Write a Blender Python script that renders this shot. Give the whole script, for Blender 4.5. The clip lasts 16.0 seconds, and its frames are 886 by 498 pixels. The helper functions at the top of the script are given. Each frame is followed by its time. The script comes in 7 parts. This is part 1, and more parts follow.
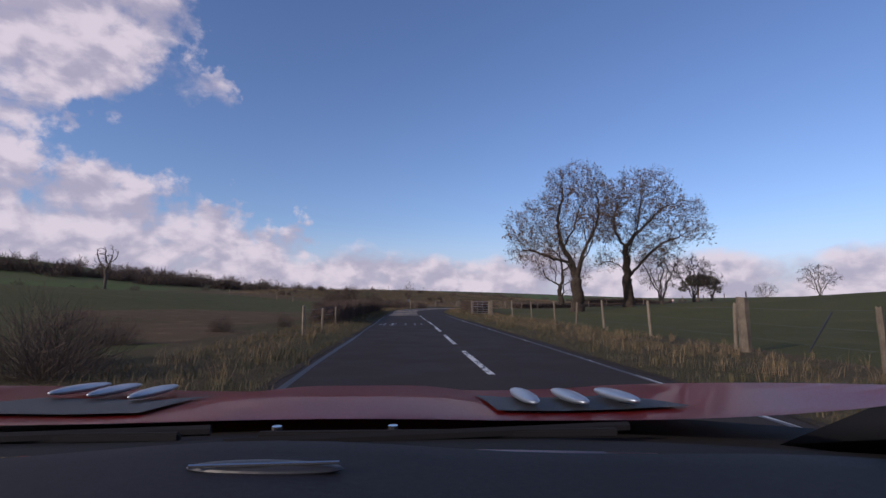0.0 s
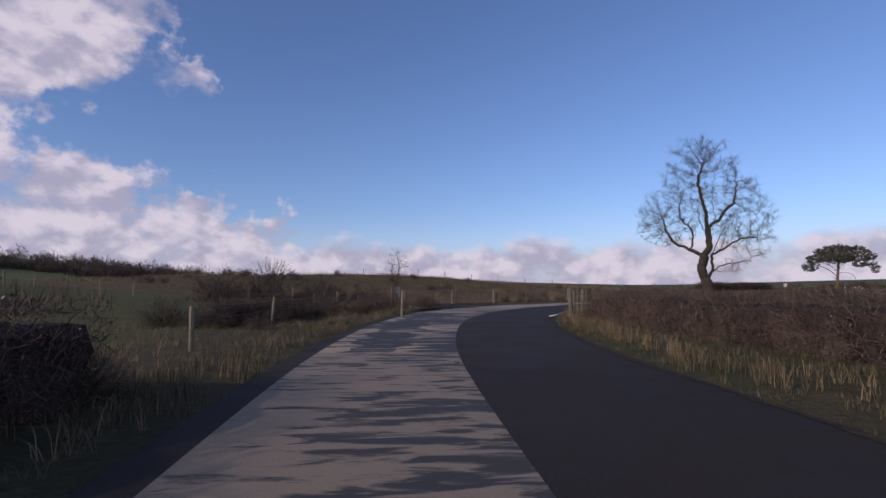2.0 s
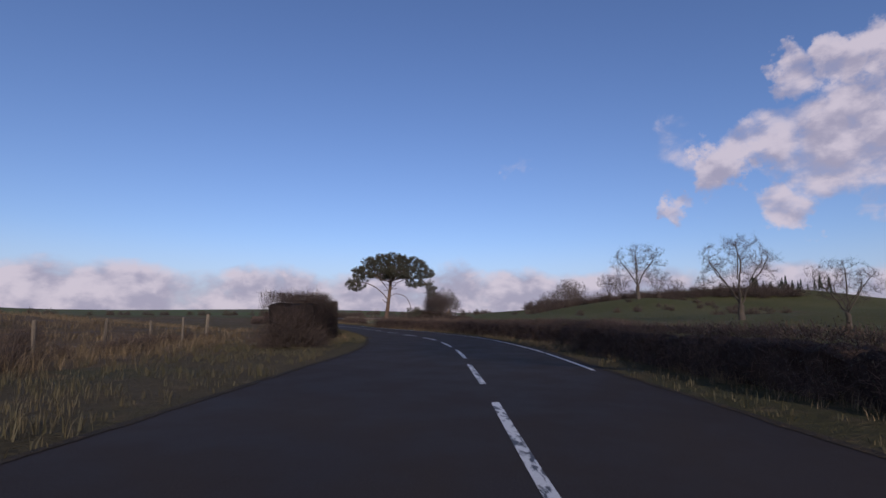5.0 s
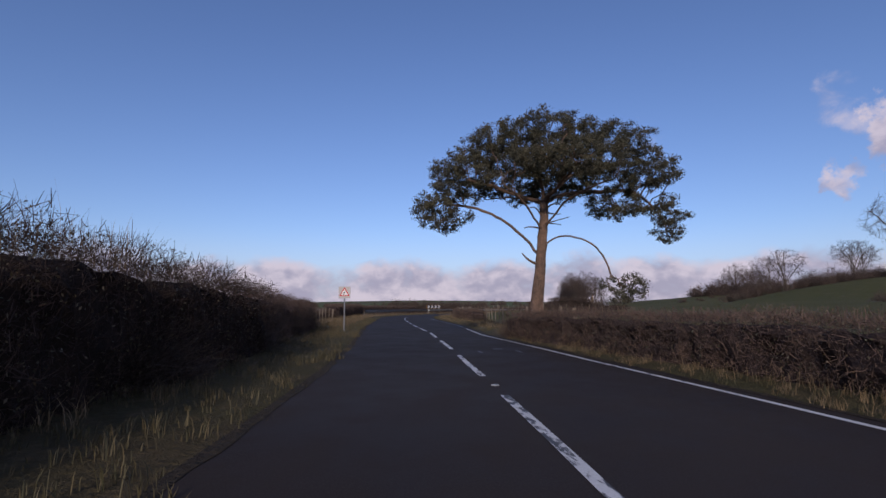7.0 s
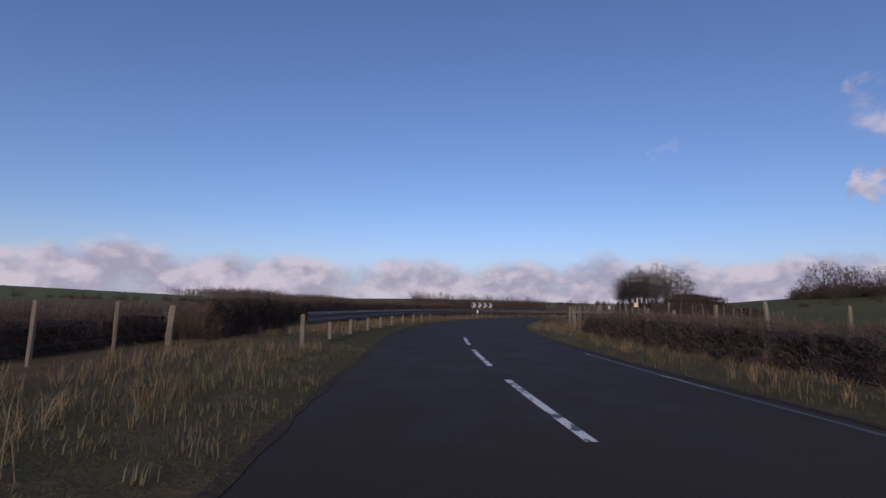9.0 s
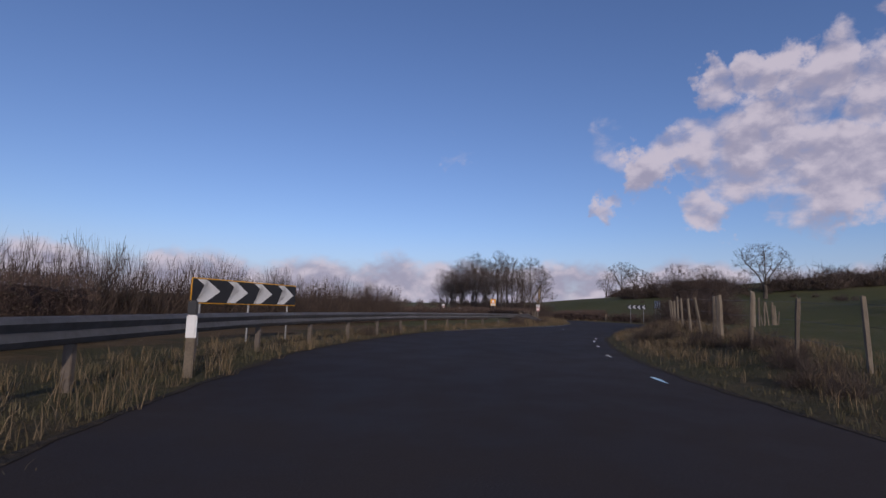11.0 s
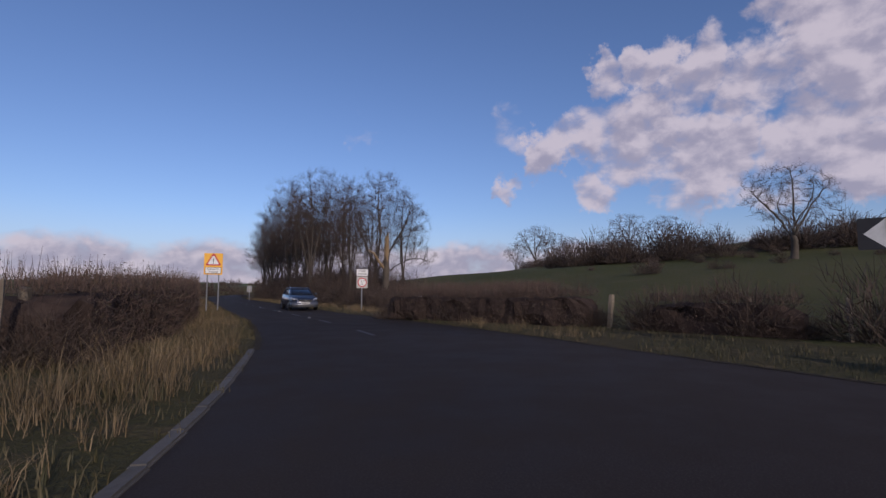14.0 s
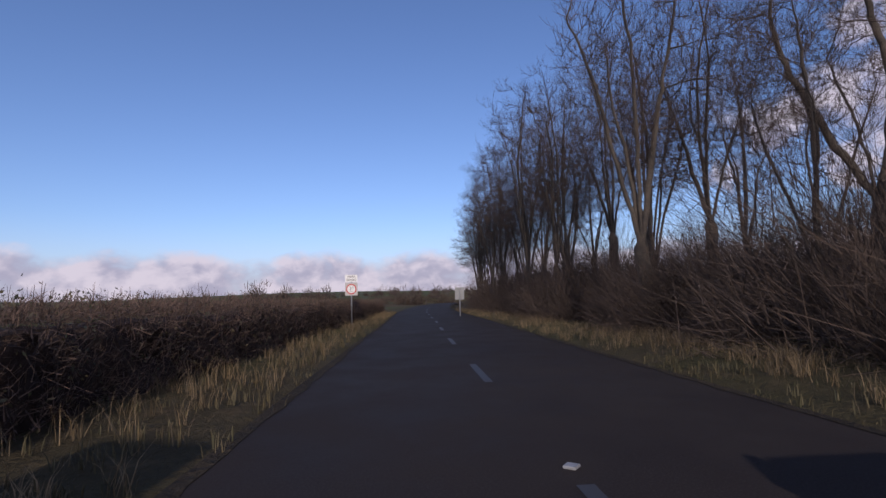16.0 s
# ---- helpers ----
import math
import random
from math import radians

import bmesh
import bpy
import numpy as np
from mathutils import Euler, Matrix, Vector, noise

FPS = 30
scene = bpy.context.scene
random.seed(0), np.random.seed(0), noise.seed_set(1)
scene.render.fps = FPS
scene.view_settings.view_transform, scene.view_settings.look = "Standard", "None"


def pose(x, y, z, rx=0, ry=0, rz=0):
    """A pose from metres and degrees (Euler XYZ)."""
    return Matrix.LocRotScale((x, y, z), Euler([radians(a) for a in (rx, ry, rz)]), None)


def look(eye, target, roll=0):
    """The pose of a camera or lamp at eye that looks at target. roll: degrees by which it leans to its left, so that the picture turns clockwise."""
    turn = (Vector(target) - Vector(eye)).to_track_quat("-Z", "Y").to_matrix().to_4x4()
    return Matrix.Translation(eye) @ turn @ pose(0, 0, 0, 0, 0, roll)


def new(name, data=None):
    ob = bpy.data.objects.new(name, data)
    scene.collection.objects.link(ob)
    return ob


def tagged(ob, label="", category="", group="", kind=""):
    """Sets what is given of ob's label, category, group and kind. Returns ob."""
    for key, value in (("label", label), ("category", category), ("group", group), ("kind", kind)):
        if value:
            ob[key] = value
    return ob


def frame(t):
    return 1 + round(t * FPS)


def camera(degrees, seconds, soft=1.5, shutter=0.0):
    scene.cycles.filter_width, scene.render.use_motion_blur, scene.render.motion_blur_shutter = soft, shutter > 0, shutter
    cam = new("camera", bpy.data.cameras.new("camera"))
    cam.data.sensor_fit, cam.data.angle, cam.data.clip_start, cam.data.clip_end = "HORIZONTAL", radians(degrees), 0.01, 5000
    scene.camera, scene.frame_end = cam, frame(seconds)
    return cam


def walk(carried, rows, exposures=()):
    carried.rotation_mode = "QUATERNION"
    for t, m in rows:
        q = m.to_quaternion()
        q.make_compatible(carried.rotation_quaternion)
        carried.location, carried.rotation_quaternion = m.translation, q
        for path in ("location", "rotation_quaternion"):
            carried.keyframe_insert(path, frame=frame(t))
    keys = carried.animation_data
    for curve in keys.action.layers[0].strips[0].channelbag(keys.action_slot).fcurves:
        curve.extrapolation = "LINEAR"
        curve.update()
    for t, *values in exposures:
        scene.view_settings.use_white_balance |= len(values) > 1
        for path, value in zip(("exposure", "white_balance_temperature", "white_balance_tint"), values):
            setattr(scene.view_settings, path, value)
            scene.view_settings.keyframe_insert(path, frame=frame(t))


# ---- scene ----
cam = camera(82.1, 16.0)
PATH = [  # seconds, place, turn
    (0.0, -0.00, 0.00, 1.198, 95.87, -0.43, -0.04),
    (0.5, -0.96, 13.21, 1.221, 95.83, -0.59, 0.14),
    (1.0, -1.88, 26.24, 1.205, 95.05, -0.37, 0.38),
    (1.5, -2.80, 38.93, 1.200, 94.41, 0.55, 0.19),
    (2.0, -3.46, 51.11, 1.206, 94.74, 0.36, -1.59),
    (2.5, -3.47, 62.44, 1.186, 95.15, 0.18, -6.35),
    (3.0, -2.15, 72.99, 1.197, 95.60, -0.15, -15.02),
    (3.5, 0.75, 82.65, 1.187, 95.94, -0.21, -26.28),
    (4.0, 5.35, 91.01, 1.184, 96.53, 0.15, -38.57),
    (4.5, 11.65, 98.24, 1.200, 97.17, 0.02, -51.33),
    (5.0, 19.33, 104.27, 1.200, 97.74, -0.40, -60.07),
    (5.5, 27.79, 109.69, 1.200, 98.10, -0.91, -62.51),
    (6.0, 36.48, 115.41, 1.200, 98.12, -1.27, -58.82),
    (6.5, 44.93, 122.21, 1.207, 97.68, -1.12, -51.63),
    (7.0, 53.02, 130.21, 1.207, 96.64, 0.02, -46.15),
    (7.5, 60.68, 138.77, 1.174, 95.93, 0.49, -43.40),
    (8.0, 68.01, 147.71, 1.203, 96.65, -0.41, -43.28),
    (8.5, 75.40, 156.75, 1.200, 96.76, -0.86, -43.27),
    (9.0, 82.96, 165.84, 1.200, 96.52, -1.11, -44.34),
    (9.5, 90.92, 174.80, 1.200, 96.16, -1.33, -47.06),
    (10.0, 99.58, 183.36, 1.200, 95.92, -1.57, -51.71),
    (10.5, 109.19, 191.15, 1.183, 96.05, -1.72, -58.44),
    (11.0, 120.05, 197.50, 1.184, 96.79, -1.51, -67.25),
    (11.5, 131.64, 201.90, 1.205, 97.09, -0.87, -78.14),
    (12.0, 143.53, 204.13, 1.210, 96.88, -1.10, -88.01),
    (12.5, 155.03, 204.72, 1.216, 96.37, -2.25, -94.36),
    (13.0, 165.92, 204.44, 1.193, 95.07, -2.25, -96.74),
    (13.5, 176.41, 204.82, 1.177, 94.82, -0.94, -88.53),
    (14.0, 185.74, 206.72, 1.195, 94.78, -0.11, -77.70),
    (14.5, 194.29, 210.41, 1.196, 94.75, 0.24, -67.16),
    (15.0, 201.98, 215.22, 1.189, 94.94, 1.21, -59.63),
    (15.5, 209.16, 220.85, 1.167, 95.65, 1.85, -55.84),
    (16.0, 216.28, 226.51, 1.195, 95.53, 1.58, -54.90),
]
walk(cam, [(t, pose(x, y, z, rx, ry, rz)) for t, x, y, z, rx, ry, rz in PATH], [(0.0, 0.08, 6100, 20), (2.5, 0.0, 6000, 20), (3.8, -0.15, 6000, 20), (7.3, -0.1, 6000, 21), (10.5, -0.25, 6000, 20), (13.5, -0.25, 6000, 20), (15.0, -0.1, 6000, 20), (16.0, 0.05, 6000, 20)])
# ---------------------------------------------------------------- world and sun
SUN_HEADING, SUN_HEIGHT = 127.0, 20.0
sun_data = bpy.data.lights.new("sun", "SUN")
sun_data.energy, sun_data.angle, sun_data.color = 2.6, radians(0.6), (1.0, 0.86, 0.68)
sun = new("sun", sun_data)
_a, _e = radians(SUN_HEADING), radians(SUN_HEIGHT)
sun_from = Vector((-math.sin(_a) * math.cos(_e), math.cos(_a) * math.cos(_e), math.sin(_e)))
sun.matrix_world = look(sun_from * 100, (0, 0, 0))


class Nodes:
    """Short hand for node trees."""

    def __init__(self, tree):
        self.t = tree
        tree.nodes.clear()

    def add(self, kind, *links, **values):
        n = self.t.nodes.new(kind)
        for key, value in values.items():
            setattr(n, key, value)
        for i, v in enumerate(links):
            self.put(n.inputs[i], v)
        return n

    def put(self, socket, v):
        if v is None:
            return
        if hasattr(v, "is_output"):
            self.t.links.new(v, socket)
        else:
            socket.default_value = v

    def math(self, op, a, b=None, c=None, clamp=False):
        return self.add("ShaderNodeMath", a, b, c, operation=op, use_clamp=clamp).outputs[0]

    def vec(self, op, a, b=None):
        n = self.add("ShaderNodeVectorMath", a, b, operation=op)
        return n.outputs["Value"] if op in ("DOT_PRODUCT", "LENGTH") else n.outputs[0]

    def scaled(self, v, s):
        return self.add("ShaderNodeVectorMath", v, (s, s, s) if not isinstance(s, tuple) else s, operation="MULTIPLY").outputs[0]

    def noise(self, v, scale, detail=4.0, rough=0.55, distort=0.0):
        n = self.add("ShaderNodeTexNoise")
        self.put(n.inputs["Vector"], v)
        for key, value in (("Scale", scale), ("Detail", detail), ("Roughness", rough), ("Distortion", distort)):
            n.inputs[key].default_value = value
        return n.outputs[0]

    def ramp(self, v, lo, hi, a=0.0, b=1.0):
        n = self.add("ShaderNodeMapRange", v, lo, hi, a, b, interpolation_type="SMOOTHSTEP")
        return n.outputs[0]

    def mix(self, f, a, b):
        n = self.add("ShaderNodeMix", data_type="RGBA")
        self.put(n.inputs[0], f)
        self.put(n.inputs[6], a)
        self.put(n.inputs[7], b)
        return n.outputs[2]


world = bpy.data.worlds.new("sky")
scene.world = world
world.use_nodes = True
w = Nodes(world.node_tree)
sky = w.add("ShaderNodeTexSky", sky_type="NISHITA", sun_disc=False, sun_elevation=_e, sun_rotation=radians(-SUN_HEADING), air_density=1.0, dust_density=0.6, ozone_density=2.2)
way = w.add("ShaderNodeTexCoord").outputs["Generated"]
sep = w.add("ShaderNodeSeparateXYZ", way)
up = sep.outputs[2]


def heading(a, e):
    a, e = radians(a), radians(e)
    return (-math.sin(a) * math.cos(e), math.cos(a) * math.cos(e), math.sin(e))


# cloud cover: a low bank all round the horizon, heaped cumulus to the east, a torn sheet to the north-west
HEAPS = (  # heading, height, half-width, thickness of each cloud head
    (-115, 26, 3.2, 1.00), (-119, 23, 3.9, 1.00), (-124, 21, 4.5, 1.00), (-129, 20, 5.6, 1.00), (-96, 23, 1.9, 0.85), (-100, 23, 2.1, 0.90), (-105, 21, 2.9, 0.85), (-111, 20, 3.1, 0.80),
    (-117, 18, 2.9, 0.88), (-89, 15, 2.4, 0.90), (-94, 17, 3.4, 0.85), (-100, 16, 4.6, 0.95), (-105, 14, 4.2, 0.95), (-103, 11, 3.1, 0.80), (-85, 11, 1.5, 0.75), (-95, 11, 2.5, 0.90),
    (-114, 14, 3.4, 0.95), (-119, 11, 3.3, 0.95), (-124, 9, 3.9, 0.90), (-126, 14, 3.4, 0.90), (-112, 10, 2.6, 0.70), (-69, 17, 1.3, 0.50), (-86, 19, 3.1, 0.50),
)
SHEETS = (
    (41, 23, 4.6, 1.00), (37, 24, 5.4, 1.00), (32, 25, 3.9, 0.85), (40, 19, 3.8, 0.95), (37, 20, 3.0, 0.80), (29, 21, 3.0, 0.58), (25, 21, 1.7, 0.52), (42, 13, 2.4, 0.85), (44, 7, 5.2, 1.0), (37, 6, 5.0, 1.0),
    (30, 6, 4.6, 0.95), (24, 6, 3.2, 0.90), (18, 4, 3.2, 0.90), (60, 22, 16.0, 0.9), (150, 30, 22.0, 0.75), (-150, 22, 14.0, 0.9), (-136, 6, 6.0, 0.95),
)
cover = w.math("MULTIPLY", w.ramp(up, 0.140, 0.050), 0.97)
warp = w.add("ShaderNodeTexNoise")
w.put(warp.inputs["Vector"], way)
warp.inputs["Scale"].default_value, warp.inputs["Detail"].default_value, warp.inputs["Roughness"].default_value = 11.0, 5.0, 0.6
bent = w.vec("NORMALIZE", w.vec("ADD", way, w.scaled(w.vec("SUBTRACT", warp.outputs[1], (0.5, 0.5, 0.5)), 0.20)))
for a, e, wide, much in HEAPS + SHEETS:
    spot = w.vec("DOT_PRODUCT", bent, heading(a, e))
    cover = w.math("MAXIMUM", cover, w.math("MULTIPLY", w.ramp(spot, math.cos(radians(wide * 1.9)), math.cos(radians(wide * 0.2))), much))
flat = w.vec("MULTIPLY", way, (1.0, 1.0, 1.5))


def billow(v):
    return w.math("ADD", w.math("MULTIPLY", w.noise(v, 8.0, 3.0, 0.5), 0.66), w.math("MULTIPLY", w.noise(v, 22.0, 7.0, 0.56, 0.3), 0.34))


puff = billow(flat)
puff_up = billow(w.vec("ADD", flat, (sun_from.x * 0.012, sun_from.y * 0.012, 0.034)))
dens = w.math("ADD", cover, w.math("MULTIPLY", w.math("SUBTRACT", puff, 0.5), 1.9))
solid = w.ramp(dens, 0.43, 0.90)
lit = w.ramp(w.math("SUBTRACT", puff, puff_up), -0.09, 0.10)
cloud_color = w.mix(lit, (0.40, 0.375, 0.44, 1), (0.68, 0.61, 0.62, 1))
blue = w.add("ShaderNodeVectorMath", sky.outputs[0], (0.098, 0.104, 0.122), operation="MULTIPLY").outputs[0]
haze = w.ramp(up, 0.16, 0.0, 0.0, 0.55)
blue = w.mix(haze, blue, (0.50, 0.55, 0.68, 1))
both = w.mix(w.math("MULTIPLY", solid, 0.93), blue, cloud_color)
back = w.add("ShaderNodeBackground", both, 1.0)
w.add("ShaderNodeOutputWorld", back.outputs[0])


# ---------------------------------------------------------------- materials
def material(name, color, rough=0.8, metal=0.0, vary=None, scale=4.0, fine=40.0, bump=0.2, bump_scale=60.0, per="", spread=0.35, gloss=0.5, coat=0.0):
    """A surface whose colour runs between color and vary by coarse and fine noise; per: 'object' or 'island' adds chance by piece."""
    m = bpy.data.materials.new(name)
    m.use_nodes = True
    n = Nodes(m.node_tree)
    where = n.add("ShaderNodeTexCoord").outputs["Object"]
    if per == "world":
        where = n.add("ShaderNodeNewGeometry").outputs["Position"]
    vary = vary or tuple(c * 0.6 for c in color)
    big, small = n.noise(where, scale, 3.0), n.noise(where, fine, 4.0, 0.65)
    f = n.math("ADD", n.math("MULTIPLY", n.math("SUBTRACT", big, 0.5), 1.7), n.math("MULTIPLY", n.math("SUBTRACT", small, 0.5), 1.1))
    f = n.math("ADD", f, 0.5)
    if per == "object":
        chance = n.add("ShaderNodeObjectInfo").outputs["Random"]
        f = n.math("ADD", f, n.math("MULTIPLY", n.math("SUBTRACT", chance, 0.5), spread * 2))
    if per == "island":
        chance = n.add("ShaderNodeNewGeometry").outputs["Random Per Island"]
        f = n.math("ADD", f, n.math("MULTIPLY", n.math("SUBTRACT", chance, 0.5), spread * 2))
    f = n.math("MINIMUM", n.math("MAXIMUM", f, 0.0), 1.0)
    col = n.mix(f, (*color, 1), (*vary, 1))
    b = n.add("ShaderNodeBsdfPrincipled")
    n.put(b.inputs["Base Color"], col)
    n.put(b.inputs["Roughness"], n.math("ADD", n.math("MULTIPLY", n.math("SUBTRACT", small, 0.5), 0.25), rough, clamp=True))
    b.inputs["Metallic"].default_value = metal
    b.inputs["Specular IOR Level"].default_value = gloss
    b.inputs["Coat Weight"].default_value = coat
    b.inputs["Coat Roughness"].default_value = 0.04
    if bump:
        k = n.add("ShaderNodeBump")
        k.inputs["Strength"].default_value, k.inputs["Distance"].default_value = bump, 0.02
        n.put(k.inputs["Height"], n.noise(where, bump_scale, 5.0, 0.6))
        n.put(b.inputs["Normal"], k.outputs[0])
    n.add("ShaderNodeOutputMaterial", b.outputs[0])
    return m


BARK = material("bark", (0.045, 0.036, 0.028), 0.9, vary=(0.115, 0.092, 0.068), scale=1.2, fine=9, bump=0.7, bump_scale=14)
OAK_BARK = material("oak_bark", (0.020, 0.016, 0.013), 0.95, vary=(0.070, 0.054, 0.040), scale=3.0, fine=14, bump=1.0, bump_scale=18, gloss=0.2)
BARK_GREY = material("grey_bark", (0.034, 0.028, 0.023), 0.9, vary=(0.105, 0.085, 0.066), scale=1.0, fine=8, bump=0.7, bump_scale=14)
PINE_BARK = material("pine_bark", (0.045, 0.032, 0.026), 0.9, vary=(0.20, 0.125, 0.082), scale=4.5, fine=20, bump=1.0, bump_scale=24)
TWIG = material("twig", (0.036, 0.026, 0.022), 0.9, vary=(0.100, 0.070, 0.052), scale=0.6, fine=3, bump=0, per="island", spread=0.4)
HEDGE_TWIG = material("hedge_twig", (0.042, 0.029, 0.024), 0.9, vary=(0.150, 0.098, 0.073), scale=0.35, fine=2.5, bump=0, per="island", spread=0.45)
# hedge twig darkened in colour, for hedges whose road face lies in shade
HEDGE_SHADED = material("shaded_hedge_twig", (0.026, 0.019, 0.017), 0.95, vary=(0.080, 0.056, 0.044), scale=0.35, fine=2.5, bump=0, per="island", spread=0.45, gloss=0.2)
# filler shells for hedges: the shade between inner twigs is in their colour
SHADE_CORE = material("hedge_shade_core", (0.014, 0.011, 0.010), 0.95, vary=(0.036, 0.026, 0.021), scale=3, fine=26, bump=1.0, bump_scale=30, gloss=0.1)
BROWN_SHADE_CORE = material("brown_hedge_shade_core", (0.030, 0.021, 0.018), 0.95, vary=(0.075, 0.053, 0.043), scale=3, fine=26, bump=1.0, bump_scale=30, gloss=0.1)
HEDGE_LEAF = material("hedge_leaf", (0.030, 0.034, 0.016), 0.55, vary=(0.10, 0.072, 0.034), scale=0.5, fine=3, bump=0, per="island", spread=0.5)
DEAD_LEAF = material("dead_leaf", (0.11, 0.058, 0.030), 0.8, vary=(0.20, 0.12, 0.06), scale=1, fine=4, bump=0, per="island", spread=0.5)
NEEDLE = material("pine_needles", (0.030, 0.032, 0.018), 0.75, vary=(0.092, 0.082, 0.046), scale=0.5, fine=2, bump=0, per="island", spread=0.5)
CONIFER = material("conifer", (0.014, 0.024, 0.014), 0.8, vary=(0.03, 0.045, 0.02), scale=0.5, fine=2, bump=0, per="island", spread=0.5)
STRAW = material("straw_grass", (0.085, 0.062, 0.032), 0.85, vary=(0.24, 0.17, 0.09), scale=0.25, fine=1.5, bump=0, per="island", spread=0.5)
GREEN_BLADE = material("green_grass", (0.046, 0.045, 0.018), 0.8, vary=(0.118, 0.092, 0.044), scale=0.2, fine=1.2, bump=0, per="island", spread=0.5)
POST_WOOD = material("weathered_post_wood", (0.10, 0.080, 0.058), 0.9, vary=(0.22, 0.18, 0.13), scale=3, fine=25, bump=0.6, bump_scale=30, per="object")
WIRE = material("fence_wire", (0.12, 0.115, 0.11), 0.55, 0.7, bump=0)
GALV = material("galvanised_steel", (0.34, 0.345, 0.35), 0.45, 0.75, vary=(0.22, 0.22, 0.225), scale=1.5, fine=20, bump=0.05)
RUSTY = material("rusty_gate_steel", (0.10, 0.075, 0.055), 0.75, 0.3, vary=(0.19, 0.165, 0.14), scale=2, fine=18, bump=0.2)
RAIL = material("weathered_rail_steel", (0.27, 0.262, 0.258), 0.6, 0.15, vary=(0.17, 0.162, 0.155), scale=0.8, fine=9, bump=0.08)
PAINT_WHITE = material("white_paint", (0.74, 0.74, 0.72), 0.45, vary=(0.60, 0.60, 0.58), scale=2, fine=16, bump=0.03)
PAINT_BLACK = material("black_paint", (0.018, 0.018, 0.02), 0.4, vary=(0.03, 0.03, 0.032), bump=0.02)
PAINT_YELLOW = material("yellow_sign_sheet", (0.82, 0.42, 0.012), 0.4, vary=(0.76, 0.36, 0.01), scale=1, fine=9, bump=0.02)
PAINT_RED = material("red_sign_sheet", (0.50, 0.025, 0.022), 0.4, vary=(0.42, 0.02, 0.02), bump=0.02)
PAINT_GREY = material("grey_sign_sheet", (0.36, 0.34, 0.32), 0.5, vary=(0.43, 0.41, 0.38), bump=0.02)
SIGN_BACK = material("sign_back_grey", (0.20, 0.205, 0.21), 0.5, 0.4, vary=(0.15, 0.15, 0.155), bump=0.03)
KERB = material("kerb_stone", (0.115, 0.105, 0.095), 0.85, vary=(0.065, 0.058, 0.050), scale=1.5, fine=14, bump=0.4, per="object")


def asphalt_material():
    m = bpy.data.materials.new("asphalt")
    m.use_nodes = True
    n = Nodes(m.node_tree)
    where = n.add("ShaderNodeNewGeometry").outputs["Position"]
    big, mid, grit = n.noise(where, 0.10, 3), n.noise(where, 0.9, 4, 0.6), n.noise(where, 55, 3, 0.7)
    f = n.math("ADD", n.math("MULTIPLY", big, 0.6), n.math("MULTIPLY", mid, 0.5))
    col = n.mix(n.ramp(f, 0.35, 0.75), (0.028, 0.0215, 0.0195, 1), (0.043, 0.035, 0.031, 1))
    col = n.mix(n.ramp(grit, 0.45, 0.75), col, (0.060, 0.050, 0.044, 1))
    b = n.add("ShaderNodeBsdfPrincipled")
    n.put(b.inputs["Base Color"], col)
    n.put(b.inputs["Roughness"], n.ramp(mid, 0.35, 0.7, 0.70, 0.88))
    b.inputs["Specular IOR Level"].default_value = 0.08
    k = n.add("ShaderNodeBump")
    k.inputs["Strength"].default_value, k.inputs["Distance"].default_value = 0.5, 0.006
    n.put(k.inputs["Height"], grit)
    n.put(b.inputs["Normal"], k.outputs[0])
    n.add("ShaderNodeOutputMaterial", b.outputs[0])
    return m


ASPHALT = asphalt_material()


def worn_material(name, under, over, stretch, lo, hi, rough=0.8):
    """A worn layer over another: over shows where streaky noise is high. Runs along the mesh's own x (along) and y (across)."""
    m = bpy.data.materials.new(name)
    m.use_nodes = True
    n = Nodes(m.node_tree)
    uv = n.add("ShaderNodeUVMap").outputs[0]
    streak = n.noise(n.scaled(uv, stretch), 1.0, 6, 0.62, 0.4)
    patch = n.noise(uv, 0.22, 2)
    f = n.ramp(n.math("ADD", streak, n.math("MULTIPLY", n.math("SUBTRACT", patch, 0.5), 0.62)), lo, hi)
    grit = n.noise(n.add("ShaderNodeNewGeometry").outputs["Position"], 40, 3, 0.7)
    top = n.mix(grit, (*[c * 0.72 for c in over], 1), (*[min(1, c * 1.25) for c in over], 1))
    b = n.add("ShaderNodeBsdfPrincipled")
    n.put(b.inputs["Base Color"], n.mix(f, (*under, 1), top))
    b.inputs["Roughness"].default_value = rough
    k = n.add("ShaderNodeBump")
    k.inputs["Strength"].default_value, k.inputs["Distance"].default_value = 0.4, 0.008
    n.put(k.inputs["Height"], f)
    n.put(b.inputs["Normal"], k.outputs[0])
    n.add("ShaderNodeOutputMaterial", b.outputs[0])
    return m


CONCRETE_PATCH = worn_material("planed_road_surface", (0.036, 0.031, 0.029), (0.36, 0.265, 0.175), (3.2, 0.55, 1.0), 0.52, 0.57)
SPARSE_PATCH = worn_material("tarred_road_surface", (0.034, 0.029, 0.027), (0.28, 0.215, 0.155), (3.6, 0.7, 1.0), 0.64, 0.69)
FIRM_PATCH = worn_material("planed_road_surface_firm", (0.040, 0.035, 0.032), (0.24, 0.182, 0.125), (5.0, 1.1, 1.0), 0.44, 0.54)
SOLID_PATCH = worn_material("planed_road_surface_solid", (0.045, 0.038, 0.034), (0.36, 0.265, 0.175), (4.5, 0.8, 1.0), 0.44, 0.49)
LINE_PAINT = worn_material("worn_line_paint", (0.055, 0.055, 0.058), (0.62, 0.62, 0.60), (3.0, 9.0, 1.0), 0.36, 0.46, 0.6)
